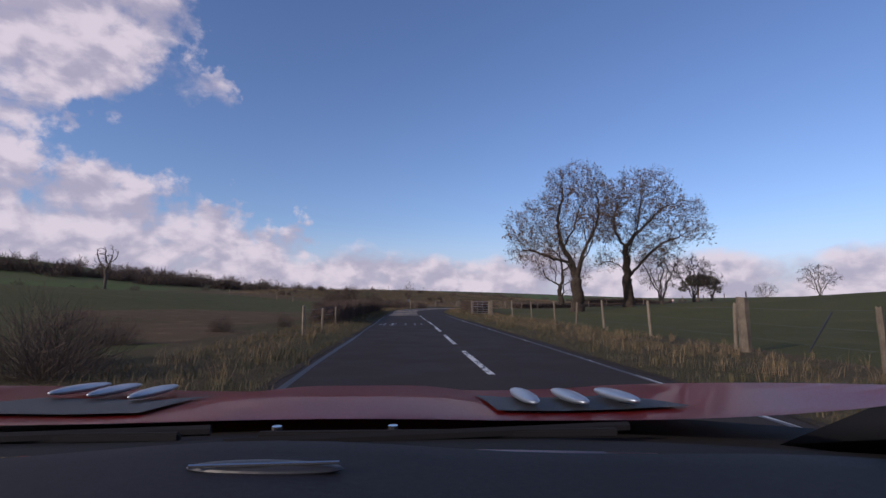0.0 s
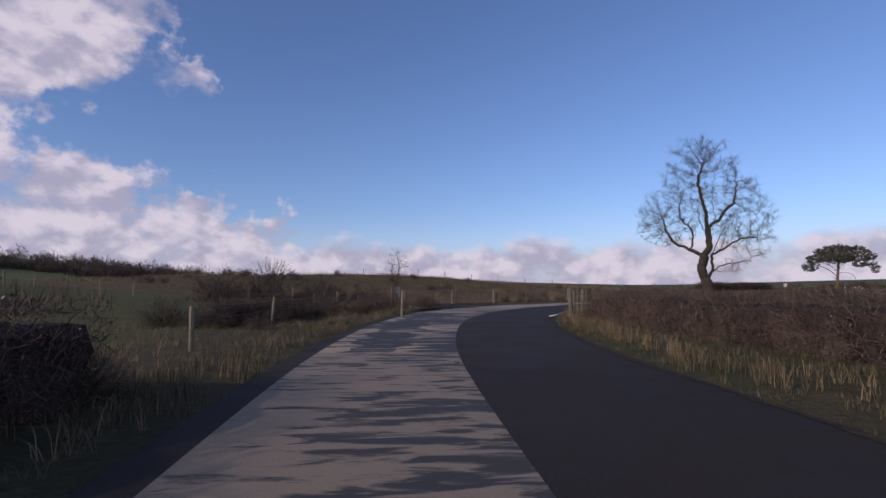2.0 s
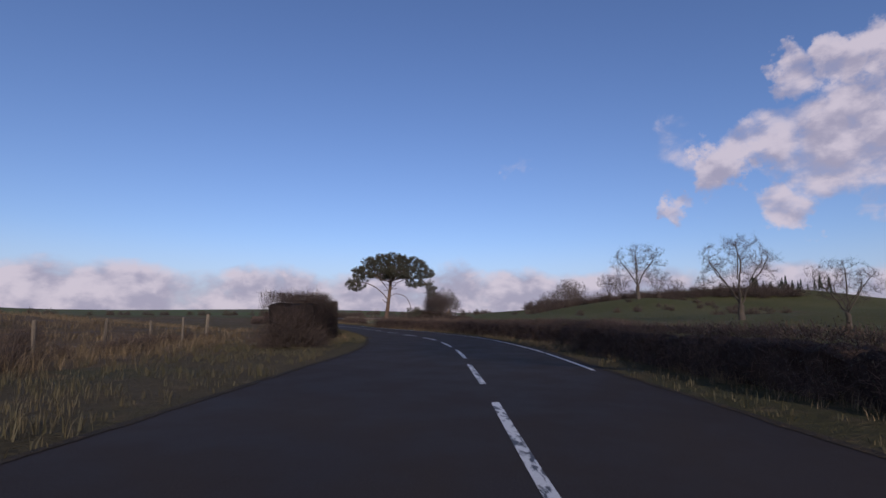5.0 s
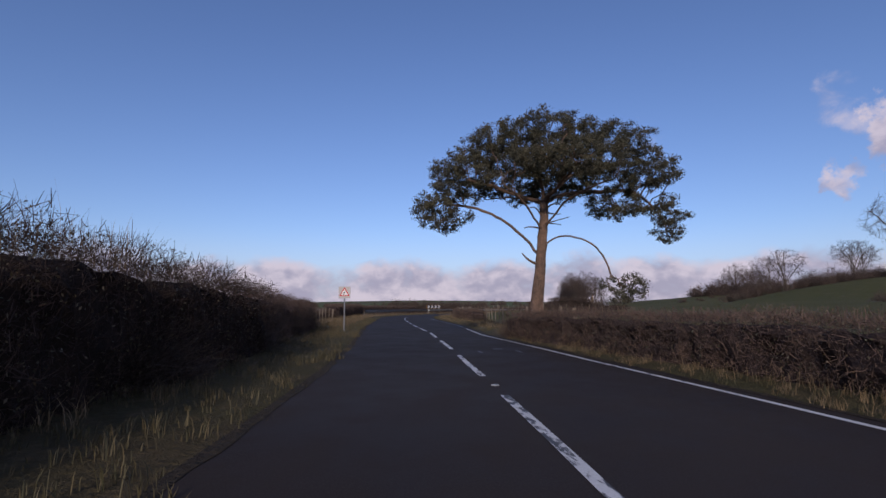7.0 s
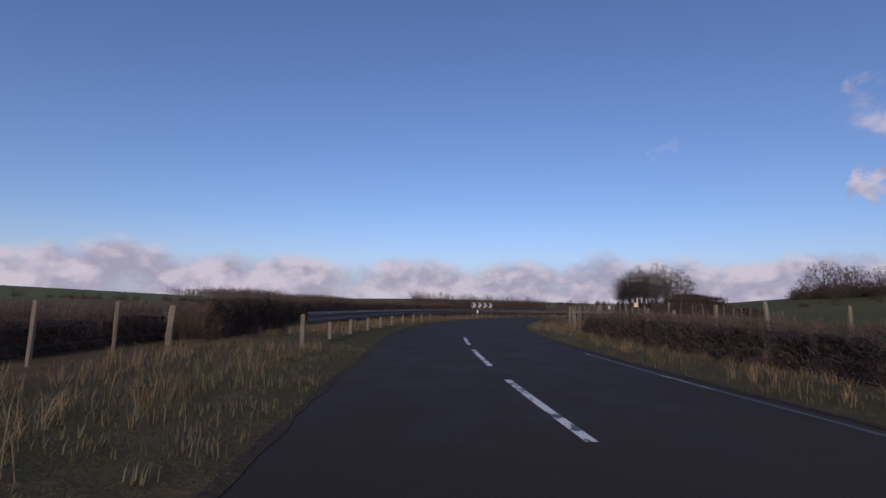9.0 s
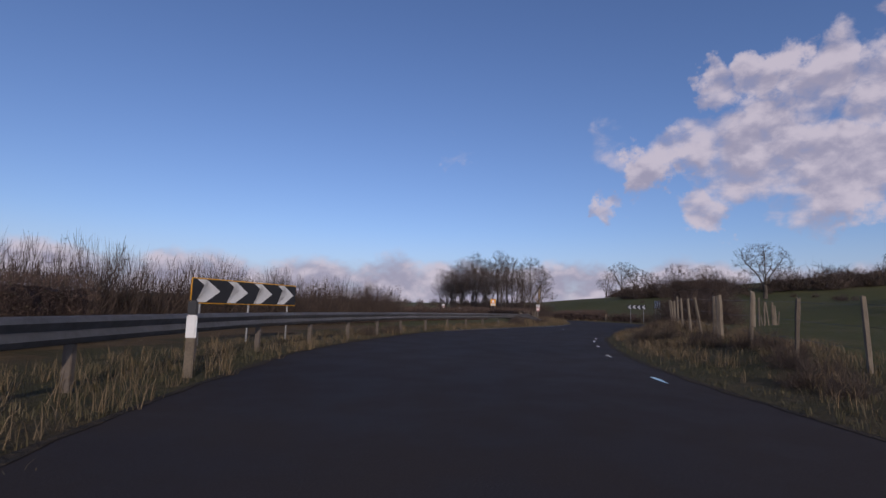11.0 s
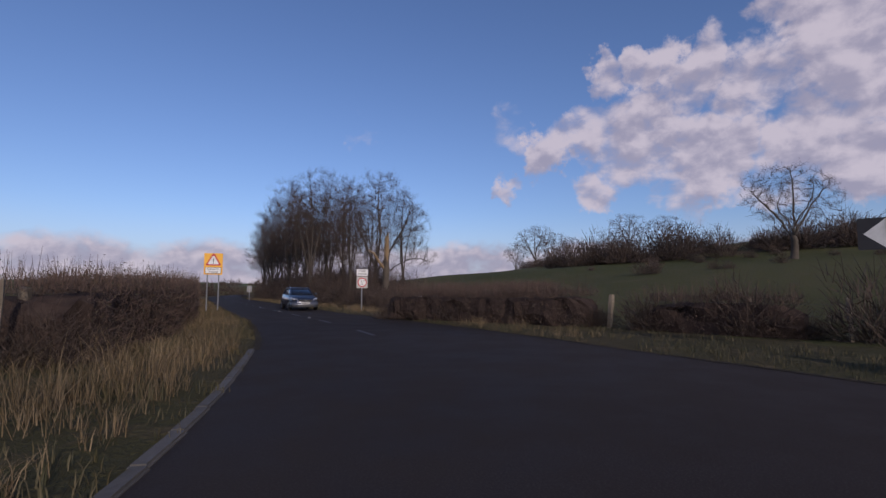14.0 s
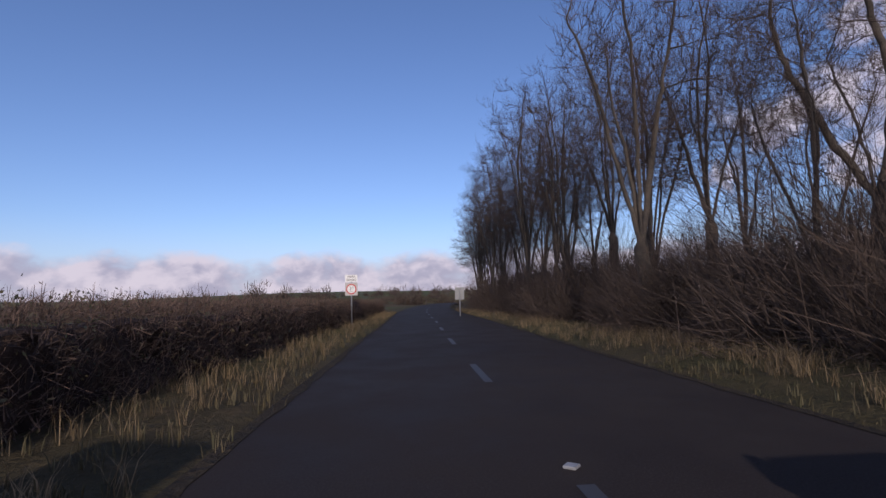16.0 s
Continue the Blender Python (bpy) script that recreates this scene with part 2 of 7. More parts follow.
EDGE_PAINT = worn_material("patchy_edge_line_paint", (0.050, 0.050, 0.054), (0.50, 0.50, 0.49), (0.5, 5.0, 1.0), 0.56, 0.64, 0.6)


def ground_material(name, a, b_, c, scale):
    m = bpy.data.materials.new(name)
    m.use_nodes = True
    n = Nodes(m.node_tree)
    where = n.add("ShaderNodeNewGeometry").outputs["Position"]
    big, mid, fine = n.noise(where, scale, 4, 0.6, 0.6), n.noise(where, scale * 14, 4, 0.65), n.noise(where, 9, 5, 0.7)
    col = n.mix(n.ramp(big, 0.38, 0.62), (*a, 1), (*b_, 1))
    col = n.mix(n.ramp(mid, 0.50, 0.72, 0, 0.7), col, (*c, 1))
    col = n.mix(n.ramp(fine, 0.35, 0.75, 0.0, 0.55), col, (*[q * 0.45 for q in a], 1))
    s = n.add("ShaderNodeBsdfPrincipled")
    n.put(s.inputs["Base Color"], col)
    s.inputs["Roughness"].default_value, s.inputs["Specular IOR Level"].default_value = 0.95, 0.15
    k = n.add("ShaderNodeBump")
    k.inputs["Strength"].default_value, k.inputs["Distance"].default_value = 0.9, 0.12
    n.put(k.inputs["Height"], n.math("ADD", fine, mid))
    n.put(s.inputs["Normal"], k.outputs[0])
    n.add("ShaderNodeOutputMaterial", s.outputs[0])
    return m


PASTURE = ground_material("pasture", (0.076, 0.080, 0.027), (0.096, 0.093, 0.036), (0.122, 0.102, 0.050), 0.02)
ROUGH = ground_material("rough_grass", (0.120, 0.082, 0.044), (0.085, 0.068, 0.030), (0.20, 0.140, 0.078), 0.05)
VERGE = ground_material("verge_soil_and_grass", (0.086, 0.068, 0.036), (0.070, 0.066, 0.028), (0.145, 0.108, 0.060), 0.12)
# far fields, their green raised in colour to look sunlit
SUNLIT_FIELD = ground_material("sunlit_far_fields", (0.085, 0.115, 0.034), (0.100, 0.088, 0.045), (0.10, 0.128, 0.038), 0.006)


# ---------------------------------------------------------------- the road's line, by stations two to a unit
ROWS = [
    (5.8, -79.3, -1.9, 4.2), (4.8, -66.1, -1.9, 4.2), (3.8, -52.9, -1.9, 4.2), (2.9, -39.6, -1.9, 4.2), (1.9, -26.4, -1.9, 4.2),
    (1.0, -13.2, -1.9, 4.2), (-0.0, 0.0, -1.9, 4.2), (-1.0, 13.2, -1.9, 4.2), (-1.9, 26.2, -1.7, 4.0), (-2.8, 38.9, -1.8, 3.8),
    (-3.5, 51.1, -1.8, 3.8), (-3.5, 62.4, -2.6, 3.7), (-2.2, 73.0, -3.4, 3.9), (0.7, 82.7, -4.6, 4.2), (5.3, 91.0, -4.6, 4.3),
    (11.7, 98.2, -4.2, 4.3), (19.3, 104.3, -3.6, 4.2), (27.8, 109.7, -3.0, 4.4), (36.5, 115.4, -2.2, 5.0), (44.9, 122.2, -1.8, 5.6),
    (53.0, 130.2, -1.8, 5.4), (60.7, 138.8, -1.6, 4.7), (68.0, 147.7, -1.5, 4.4), (75.4, 156.8, -1.5, 5.2), (83.0, 165.8, -1.3, 5.2),
    (90.9, 174.8, -1.3, 5.0), (99.6, 183.4, -1.8, 4.8), (109.2, 191.2, -2.2, 4.8), (120.0, 197.5, -2.6, 4.6), (131.6, 201.9, -4.2, 4.5),
    (143.5, 204.1, -4.4, 4.5), (155.0, 204.7, -2.8, 4.8), (165.9, 204.4, -1.5, 5.6), (176.4, 204.8, -1.4, 7.0), (185.7, 206.7, -1.4, 8.0),
    (194.3, 210.4, -1.6, 5.8), (202.0, 215.2, -1.6, 4.6), (209.2, 220.8, -1.6, 3.9), (216.3, 226.5, -1.6, 3.8), (223.3, 232.1, -1.6, 3.8),
    (230.4, 237.7, -1.6, 3.8), (237.5, 243.2, -1.6, 3.8), (244.5, 248.8, -1.6, 3.8), (251.6, 254.4, -1.6, 3.8), (258.8, 259.8, -1.6, 3.8),
    (266.1, 265.1, -1.6, 3.8), (273.5, 270.2, -1.6, 3.8), (281.0, 275.2, -1.6, 3.8), (288.6, 280.0, -1.6, 3.8), (296.3, 284.6, -1.6, 3.8),
    (304.1, 289.1, -1.6, 3.8), (312.0, 293.5, -1.6, 3.8), (320.0, 297.6, -1.6, 3.8), (328.0, 301.6, -1.6, 3.8), (336.2, 305.4, -1.6, 3.8),
]
FIRST = -3.0


def station(u):
    """Point, way ahead, way to the right, left and right edge of the road at station u."""
    q = (u - FIRST) * 2
    i = int(min(max(math.floor(q), 0), len(ROWS) - 2))
    s = min(max(q - i, 0.0), 1.0)
    p = [ROWS[max(i - 1, 0)], ROWS[i], ROWS[i + 1], ROWS[min(i + 2, len(ROWS) - 1)]]

    def c(k):
        a, b, d, e = (r[k] for r in p)
        return 0.5 * (2 * b + (d - a) * s + (2 * a - 5 * b + 4 * d - e) * s * s + (3 * b - a - 3 * d + e) * s ** 3)

    def g(k):
        a, b, d, e = (r[k] for r in p)
        return 0.5 * ((d - a) + 2 * (2 * a - 5 * b + 4 * d - e) * s + 3 * (3 * b - a - 3 * d + e) * s * s)
    ahead = Vector((g(0), g(1), 0)).normalized()
    lin = lambda k: p[1][k] * (1 - s) + p[2][k] * s
    return Vector((c(0), c(1), 0)), ahead, Vector((ahead.y, -ahead.x, 0)), lin(2), lin(3)


LAST = FIRST + (len(ROWS) - 1) / 2
FINE = [station(FIRST + k * 0.05) for k in range(int((LAST - FIRST) / 0.05) + 1)]
LINE_XY = np.array([(s[0].x, s[0].y) for s in FINE])
LINE_RIGHT = np.array([(s[2].x, s[2].y) for s in FINE])
LINE_LR = np.array([(s[3], s[4]) for s in FINE])


def beside(u, off, z=0.0):
    p, ahead, right, left_edge, right_edge = station(u)
    return p + right * off + Vector((0, 0, z))


def road_gap(x, y):
    """Metres beyond the road's edge (negative on it), and the side: arrays in, arrays out."""
    x, y = np.atleast_1d(np.asarray(x, float)), np.atleast_1d(np.asarray(y, float))
    best, gap, side = np.full(x.shape, 1e9), np.zeros(x.shape), np.zeros(x.shape)
    for k in range(0, len(LINE_XY), 2):
        d = (x - LINE_XY[k, 0]) ** 2 + (y - LINE_XY[k, 1]) ** 2
        near = d < best
        off = (x - LINE_XY[k, 0]) * LINE_RIGHT[k, 0] + (y - LINE_XY[k, 1]) * LINE_RIGHT[k, 1]
        g = np.where(off > 0, np.sqrt(d) - LINE_LR[k, 1], np.sqrt(d) + LINE_LR[k, 0])
        best, gap, side = np.where(near, d, best), np.where(near, g, gap), np.where(near, np.sign(off), side)
    return gap, side


HILLS = (
    (206, 134, 26, 20, 5.8),  # x, y, half-widths, height
    (0, 136, 40, 14, 1.9), (-60, 150, 50, 30, 0.8), (314, 150, 46, 55, 5.0), (400, 212, 50, 40, 3.5), (400, 80, 80, 70, 3.0), (365, 120, 42, 45, 8.0), (340, 75, 30, 30, 4.0),
    (-520, 430, 190, 190, 46.0), (-250, 760, 230, 140, 13.0), (150, 1500, 420, 200, 14.0), (-400, 1500, 400, 200, 20.0), (800, 900, 300, 300, 12.0),
    (900, 200, 260, 200, 14.0), (-500, -500, 300, 300, 30.0), (600, -500, 300, 300, 35.0),
)
LAKE = (165, 345, 125, 62)


def ground_height(x, y):
    x, y = np.atleast_1d(np.asarray(x, float)), np.atleast_1d(np.asarray(y, float))
    gap, side = road_gap(x, y)
    ease = lambda v, a, b: (lambda t: t * t * (3 - 2 * t))(np.clip((v - a) / (b - a), 0, 1))
    z = np.zeros(x.shape)
    for hx, hy, sx, sy, h in HILLS:
        z += h * np.exp(-((x - hx) / sx) ** 2 / 2 - ((y - hy) / sy) ** 2 / 2)
    rim = np.hypot(x - 100, y - 120)
    z += ease(rim, 500, 1500) * (5 + 5 * np.sin(x * 0.004 + 1) * np.cos(y * 0.0033))
    z *= ease(gap, 8, 45)
    z += 0.25 * ease(gap, 3, 14) * np.sin(x * 0.13) * np.sin(y * 0.11 + 1)
    z += np.where(gap < 0.0, -0.08, 0.07 * ease(gap, 0.0, 0.8) - 0.03)
    z += 0.7 * ease(gap, 0.6, 3.0) * np.exp(-(((x - 154) / 22) ** 2 + ((y - 193) / 9) ** 2) ** 2) * (side > 0)
    lake = ((x - LAKE[0]) / LAKE[2]) ** 2 + ((y - LAKE[1]) / LAKE[3]) ** 2
    z -= 3.0 * (1 - ease(lake, 0.55, 1.25)) + 0.5 * (1 - ease(lake, 1.0, 3.5))
    return z


def ground_z(x, y):
    return float(ground_height(x, y)[0])


# ---------------------------------------------------------------- helpers to build with
def mesh_of(name, verts, faces, mats=(), smooth=False, index=None):
    me = bpy.data.meshes.new(name)
    me.from_pydata([tuple(v) for v in verts], [], [tuple(f) for f in faces])
    for m in mats:
        me.materials.append(m)
    if index is not None:
        me.polygons.foreach_set("material_index", np.asarray(index, dtype=np.int32))
    if smooth:
        me.polygons.foreach_set("use_smooth", np.ones(len(me.polygons), dtype=bool))
    me.update()
    return me


def quick_mesh(name, verts, tris, mats=(), index=None):
    """A mesh from arrays of verts and triangles."""
    verts, tris = np.asarray(verts, np.float32), np.asarray(tris, np.int32)
    me = bpy.data.meshes.new(name)
    me.vertices.add(len(verts))
    me.vertices.foreach_set("co", verts.ravel())
    me.loops.add(len(tris) * 3)
    me.loops.foreach_set("vertex_index", tris.ravel())
    me.polygons.add(len(tris))
    me.polygons.foreach_set("loop_start", np.arange(0, len(tris) * 3, 3, dtype=np.int32))
    for m in mats:
        me.materials.append(m)
    if index is not None:
        me.polygons.foreach_set("material_index", np.asarray(index, np.int32))
    me.update(calc_edges=True)
    return me


def part(name, data, parent, label="", m=None):
    """Links a mesh, or a bmesh with its material, as one object under a thing or a part."""
    if isinstance(data, tuple):
        bm, mat = data
        me = bpy.data.meshes.new(name)
        bm.to_mesh(me)
        bm.free()
        me.materials.append(mat)
        data = me
    ob = new(name, data)
    ob.parent = parent
    if m is not None:
        ob.matrix_basis = m
    if label:
        tagged(ob, label)
    return ob


def thing(name, label, category, m=None, group="", kind=""):
    ob = tagged(new(name), label, category, group, kind)
    if m is not None:
        ob.matrix_basis = m
    return ob


def box(bm, sx, sy, sz, at=(0, 0, 0), bevel=0.0, turn=None):
    r = bmesh.ops.create_cube(bm, size=1.0, matrix=Matrix.Translation(at) @ (turn or Matrix()) @ Matrix.Diagonal((sx, sy, sz, 1)))
    if bevel:
        edges = list({e for v in r["verts"] for e in v.link_edges})
        bmesh.ops.bevel(bm, geom=edges, offset=bevel, segments=2, affect="EDGES", clamp_overlap=True)
    return bm


def rod(bm, a, b, ra, rb=None, sides=8, cap=True):
    a, b = Vector(a), Vector(b)
    d = b - a
    m = Matrix.Translation((a + b) / 2) @ d.to_track_quat("Z", "Y").to_matrix().to_4x4()
    bmesh.ops.create_cone(bm, cap_ends=cap, segments=sides, radius1=ra, radius2=ra if rb is None else rb, depth=d.length, matrix=m)
    return bm


def ribbon(name, us, inner, outer, z, mat, parent=None):
    """A strip along the road between two offsets, with uv in metres."""
    bm = bmesh.new()
    uv = bm.loops.layers.uv.new()
    rows, run, last = [], 0.0, None
    for u in us:
        a, b = inner(u), outer(u)
        p = beside(u, (a + b) / 2)
        run += 0 if last is None else (p - last).length
        last = p
        rows.append((bm.verts.new(beside(u, a, z)), bm.verts.new(beside(u, b, z)), run, a, b))
    for (a0, b0, r0, oa0, ob0), (a1, b1, r1, oa1, ob1) in zip(rows, rows[1:]):
        f = bm.faces.new((a0, b0, b1, a1))
        for loop, co in zip(f.loops, ((r0, oa0), (r0, ob0), (r1, ob1), (r1, oa1))):
            loop[uv].uv = co
    me = bpy.data.meshes.new(name)
    bm.to_mesh(me)
    bm.free()
    me.materials.append(mat)
    ob = new(name, me)
    ob.parent = parent
    return ob


def span(a, b, step=0.05):
    n = max(1, int(math.ceil((b - a) / step)))
    return [a + (b - a) * k / n for k in range(n + 1)]


# ---------------------------------------------------------------- ground, water, road
def lines(lo, hi, step, reach):
    out, s, v = list(np.arange(lo, hi + 0.1, step)), step, hi
    while v < reach:
        s *= 1.22
        v += s
        out.append(v)
    s, v = step, lo
    while v > -reach:
        s *= 1.22
        v -= s
        out.insert(0, v)
    return np.array(out)


def build_ground():
    xs, ys = lines(-40, 290, 1.5, 4200), lines(-30, 290, 1.5, 4200)
    gx, gy = np.meshgrid(xs, ys)
    x, y = gx.ravel(), gy.ravel()
    z = ground_height(x, y)
    nx, ny = len(xs), len(ys)
    i, j = np.meshgrid(np.arange(nx - 1), np.arange(ny - 1))
    k = (j * nx + i).ravel()
    quads = np.stack([k, k + 1, k + 1 + nx, k + nx], 1)
    cx, cy = x[quads].mean(1), y[quads].mean(1)
    gap, side = road_gap(cx, cy)
    far = np.hypot(cx - 100, cy - 120)
    chance = np.array([noise.noise((a * 0.012, b * 0.012, 3.0)) for a, b in zip(cx, cy)])
    idx = np.where(chance > 0.12, 1, 0)
    mound = (np.abs(cx + 5) < 75) & (cy > 98) & (cy < 190) & (side < 0)
    idx = np.where(mound, 1, idx)
    # distant ground and a north-western strip take the sunlit green
    idx = np.where((far > 420) | ((cx < -25) & (cy > 150) & (cx < 150 - cy)), 3, idx)
    idx = np.where((side > 0) & (gap < 90) & (far < 420), 0, idx)
    idx = np.where(gap < 4.5, 2, idx)
    me = mesh_of("ground", np.stack([x, y, z], 1).tolist(), quads.tolist(), (PASTURE, ROUGH, VERGE, SUNLIT_FIELD), True, idx)
    tagged(new("ground", me), "gently rolling winter pasture and rough grassland", "ground", kind="structure")


build_ground()
water_mat = material("lake_water", (0.02, 0.035, 0.05), 0.08, bump=0.12, bump_scale=2.0)
bm = bmesh.new()
bmesh.ops.create_circle(bm, cap_ends=True, segments=64, radius=1.0, matrix=pose(LAKE[0], LAKE[1], -0.9) @ Matrix.Diagonal((LAKE[2] * 1.1, LAKE[3] * 1.1, 1, 1)))
me = bpy.data.meshes.new("water")
bm.to_mesh(me)
bm.free()
me.materials.append(water_mat)
tagged(new("water", me), "calm blue lake beyond the fields", "lake", kind="structure")

us = span(FIRST, LAST, 0.05)
road = tagged(ribbon("road", us, lambda u: station(u)[3], lambda u: station(u)[4], 0.0, ASPHALT), "damp dark asphalt country road with worn markings", "road", kind="structure")

# ---------------------------------------------------------------- trees, shrubs, hedges
class Wood:
    """Collects tapered limbs and leaves, and makes meshes of them."""

    def __init__(self, seed):
        self.rng, self.segs, self.leaves = random.Random(seed), [], []

    def vec(self, s=1.0):
        g = self.rng.gauss
        return Vector((g(0, s), g(0, s), g(0, s)))

    def wood_mesh(self, name, mats, thin=0.0, thick=9.0):
        """Limbs as prisms: six-sided where thick, three-sided where thin; thin ones take the second material."""
        verts, tris, index, base = [], [], [], 0
        for sides, pick in ((7, lambda s: s[2] >= 0.09), (5, lambda s: 0.03 <= s[2] < 0.09), (3, lambda s: s[2] < 0.03)):
            chosen = [s for s in self.segs if pick(s) and thin <= s[2] < thick]
            if not chosen:
                continue
            p, q = np.array([s[0][:] for s in chosen]), np.array([s[1][:] for s in chosen])
            ra, rb = np.array([s[2] for s in chosen]), np.array([s[3] for s in chosen])
            d = q - p
            d /= np.linalg.norm(d, axis=1)[:, None] + 1e-9
            ref = np.where(np.abs(d[:, 2:3]) > 0.9, np.array([[1.0, 0, 0]]), np.array([[0, 0, 1.0]]))
            a = np.cross(d, ref)
            a /= np.linalg.norm(a, axis=1)[:, None] + 1e-9
            b = np.cross(d, a)
            ang = np.arange(sides) * 2 * np.pi / sides
            ring = a[:, None] * np.cos(ang)[None, :, None] + b[:, None] * np.sin(ang)[None, :, None]
            lo, hi = p[:, None] + ring * ra[:, None, None], (q + d * rb[:, None] * 0.3)[:, None] + ring * rb[:, None, None]
            v = np.concatenate([lo, hi], 1).reshape(-1, 3)
            k, nx = np.arange(sides), (np.arange(sides) + 1) % sides
            t = np.concatenate([np.stack([k, nx, nx + sides], 1), np.stack([k, nx + sides, k + sides], 1)])
            t = (t[None] + (np.arange(len(chosen)) * sides * 2)[:, None, None] + base).reshape(-1, 3)
            verts.append(v)
            tris.append(t)
            index.append(np.full(len(t), 0 if sides > 3 or len(mats) == 1 else 1))
            base += len(v)
        return quick_mesh(name, np.concatenate(verts), np.concatenate(tris), mats, np.concatenate(index))


def leaf_quads(name, c, size, mat, rng, stretch=1.7):
    n = len(c)
    a = rng.normal(size=(n, 3))
    a /= np.linalg.norm(a, axis=1)[:, None]
    b = np.cross(a, rng.normal(size=(n, 3)))
    b /= np.linalg.norm(b, axis=1)[:, None] + 1e-9
    s = size * rng.uniform(0.6, 1.3, (n, 1))
    v = np.stack([c - a * s * stretch, c + b * s * 0.6, c + a * s * stretch, c - b * s * 0.6], 1).reshape(-1, 3)
    k = np.arange(n)[:, None] * 4
    t = np.concatenate([k + [0, 1, 2], k + [0, 2, 3]], 1).reshape(-1, 3)
    return quick_mesh(name, v, t, (mat,))


def prisms(p, q, ra, rb, sides):
    """Tapered prisms from p to q: arrays of verts and tris."""
    d = q - p
    d /= np.linalg.norm(d, axis=1)[:, None] + 1e-9
    ref = np.where(np.abs(d[:, 2:3]) > 0.9, np.array([[1.0, 0, 0]]), np.array([[0, 0, 1.0]]))
    a = np.cross(d, ref)
    a /= np.linalg.norm(a, axis=1)[:, None] + 1e-9
    b = np.cross(d, a)
    ang = np.arange(sides) * 2 * np.pi / sides
    ring = a[:, None] * np.cos(ang)[None, :, None] + b[:, None] * np.sin(ang)[None, :, None]
    v = np.concatenate([p[:, None] + ring * ra[:, None, None], (q + d * rb[:, None] * 0.3)[:, None] + ring * rb[:, None, None]], 1).reshape(-1, 3)
    k, nx = np.arange(sides), (np.arange(sides) + 1) % sides
    t = np.concatenate([np.stack([k, nx, nx + sides], 1), np.stack([k, nx + sides, k + sides], 1)])
    return v, (t[None] + (np.arange(len(p)) * sides * 2)[:, None, None]).reshape(-1, 3)


def joined(name, pieces, mat, smooth=False):
    """One mesh of several lots of prisms."""
    vs, ts, base = [], [], 0
    for v, t in pieces:
        vs.append(v)
        ts.append(t + base)
        base += len(v)
    me = quick_mesh(name, np.concatenate(vs), np.concatenate(ts), (mat,))
    if smooth:
        me.polygons.foreach_set("use_smooth", np.ones(len(me.polygons), dtype=bool))
    return me


class Growth:
    """A tree that grows from given main limbs into the lobes of its crown, each twig towards the room left to it."""

    def __init__(self, seed, limbs, lobes, girth, points=1400, step=0.32, reach=2.6, kill=0.5, rise=0.10, twist=0.30, tip=0.007, turns=110, jitter=0.06):
        g = self.g = np.random.default_rng(seed)
        pos, par = [], []
        for limb in limbs:
            pts = [np.array(q, float) for q in limb]
            if not pos:
                pos.append(pts[0])
                par.append(-1)
                at = 0
            else:
                at = int(np.argmin([np.linalg.norm(q - pts[0]) for q in pos]))
                pts[0] = pos[at]
            for k, (a, b) in enumerate(zip(pts, pts[1:])):
                n = max(1, round(np.linalg.norm(b - a) / step))
                before, after = pts[max(k - 1, 0)], pts[min(k + 2, len(pts) - 1)]
                for i in range(1, n + 1):
                    f, soft = i / n, 0.0 if i == n else jitter
                    bend = 0.5 * (2 * a + (b - before) * f + (2 * before - 5 * a + 4 * b - after) * f * f + (3 * a - before - 3 * b + after) * f ** 3)
                    pos.append(bend + g.normal(0, soft, 3))
                    par.append(at)
                    at = len(pos) - 1
        lots = []
        size = np.array([r[3] * r[4] * r[5] for r in lobes]) ** 0.8
        for (cx, cy, cz, rx, ry, rz), w_ in zip(lobes, size / size.sum()):
            d = g.normal(size=(int(points * w_), 3))
            d /= np.linalg.norm(d, axis=1)[:, None]
            lots.append(d * g.uniform(0.05, 1, (len(d), 1)) ** 0.45 * (rx, ry, rz) + (cx, cy, cz))
        goal = np.concatenate(lots)
        pos = np.array(pos)
        near, dist = np.zeros(len(goal), int), np.full(len(goal), 1e9)

        def look_at(first, new_pos):
            dd = np.linalg.norm(goal[:, None] - new_pos[None], axis=2)
            k = dd.argmin(1)
            m = dd[np.arange(len(goal)), k]
            better = m < dist
            near[better], dist[better] = k[better] + first, m[better]
        look_at(0, pos)
        kids = np.bincount([q for q in par if q >= 0], minlength=len(pos))
        for turn in range(turns):
            live = (dist < reach + max(0, 12 - turn) * 0.3) & (dist > kill)
            if not live.any():
                break
            way = np.zeros((len(pos), 3))
            u = goal[live] - pos[near[live]]
            np.add.at(way, near[live], u / np.linalg.norm(u, axis=1)[:, None])
            pick = np.unique(near[live])
            pick = pick[kids[pick] < 4]
            if not len(pick):
                break
            d = way[pick]
            d /= np.linalg.norm(d, axis=1)[:, None] + 1e-9
            d += g.normal(0, twist, d.shape) + (0, 0, rise)
            d /= np.linalg.norm(d, axis=1)[:, None] + 1e-9
            fresh = pos[pick] + d * step * g.uniform(0.8, 1.2, (len(pick), 1))
            first = len(pos)
            kids[pick] += 1
            par += pick.tolist()
            pos = np.concatenate([pos, fresh])
            kids = np.concatenate([kids, np.zeros(len(fresh), int)])
            look_at(first, fresh)
        par = np.array(par)
        count = np.zeros(len(pos))
        ends = (np.bincount(par[par >= 0], minlength=len(pos)) == 0).sum()
        power = math.log(max(ends, 4)) / math.log(girth / tip)
        power = min(max(power, 1.7), 3.2)
        for i in range(len(pos) - 1, -1, -1):
            count[i] = max(count[i], tip ** power)
            if par[i] >= 0:
                count[par[i]] += count[i]
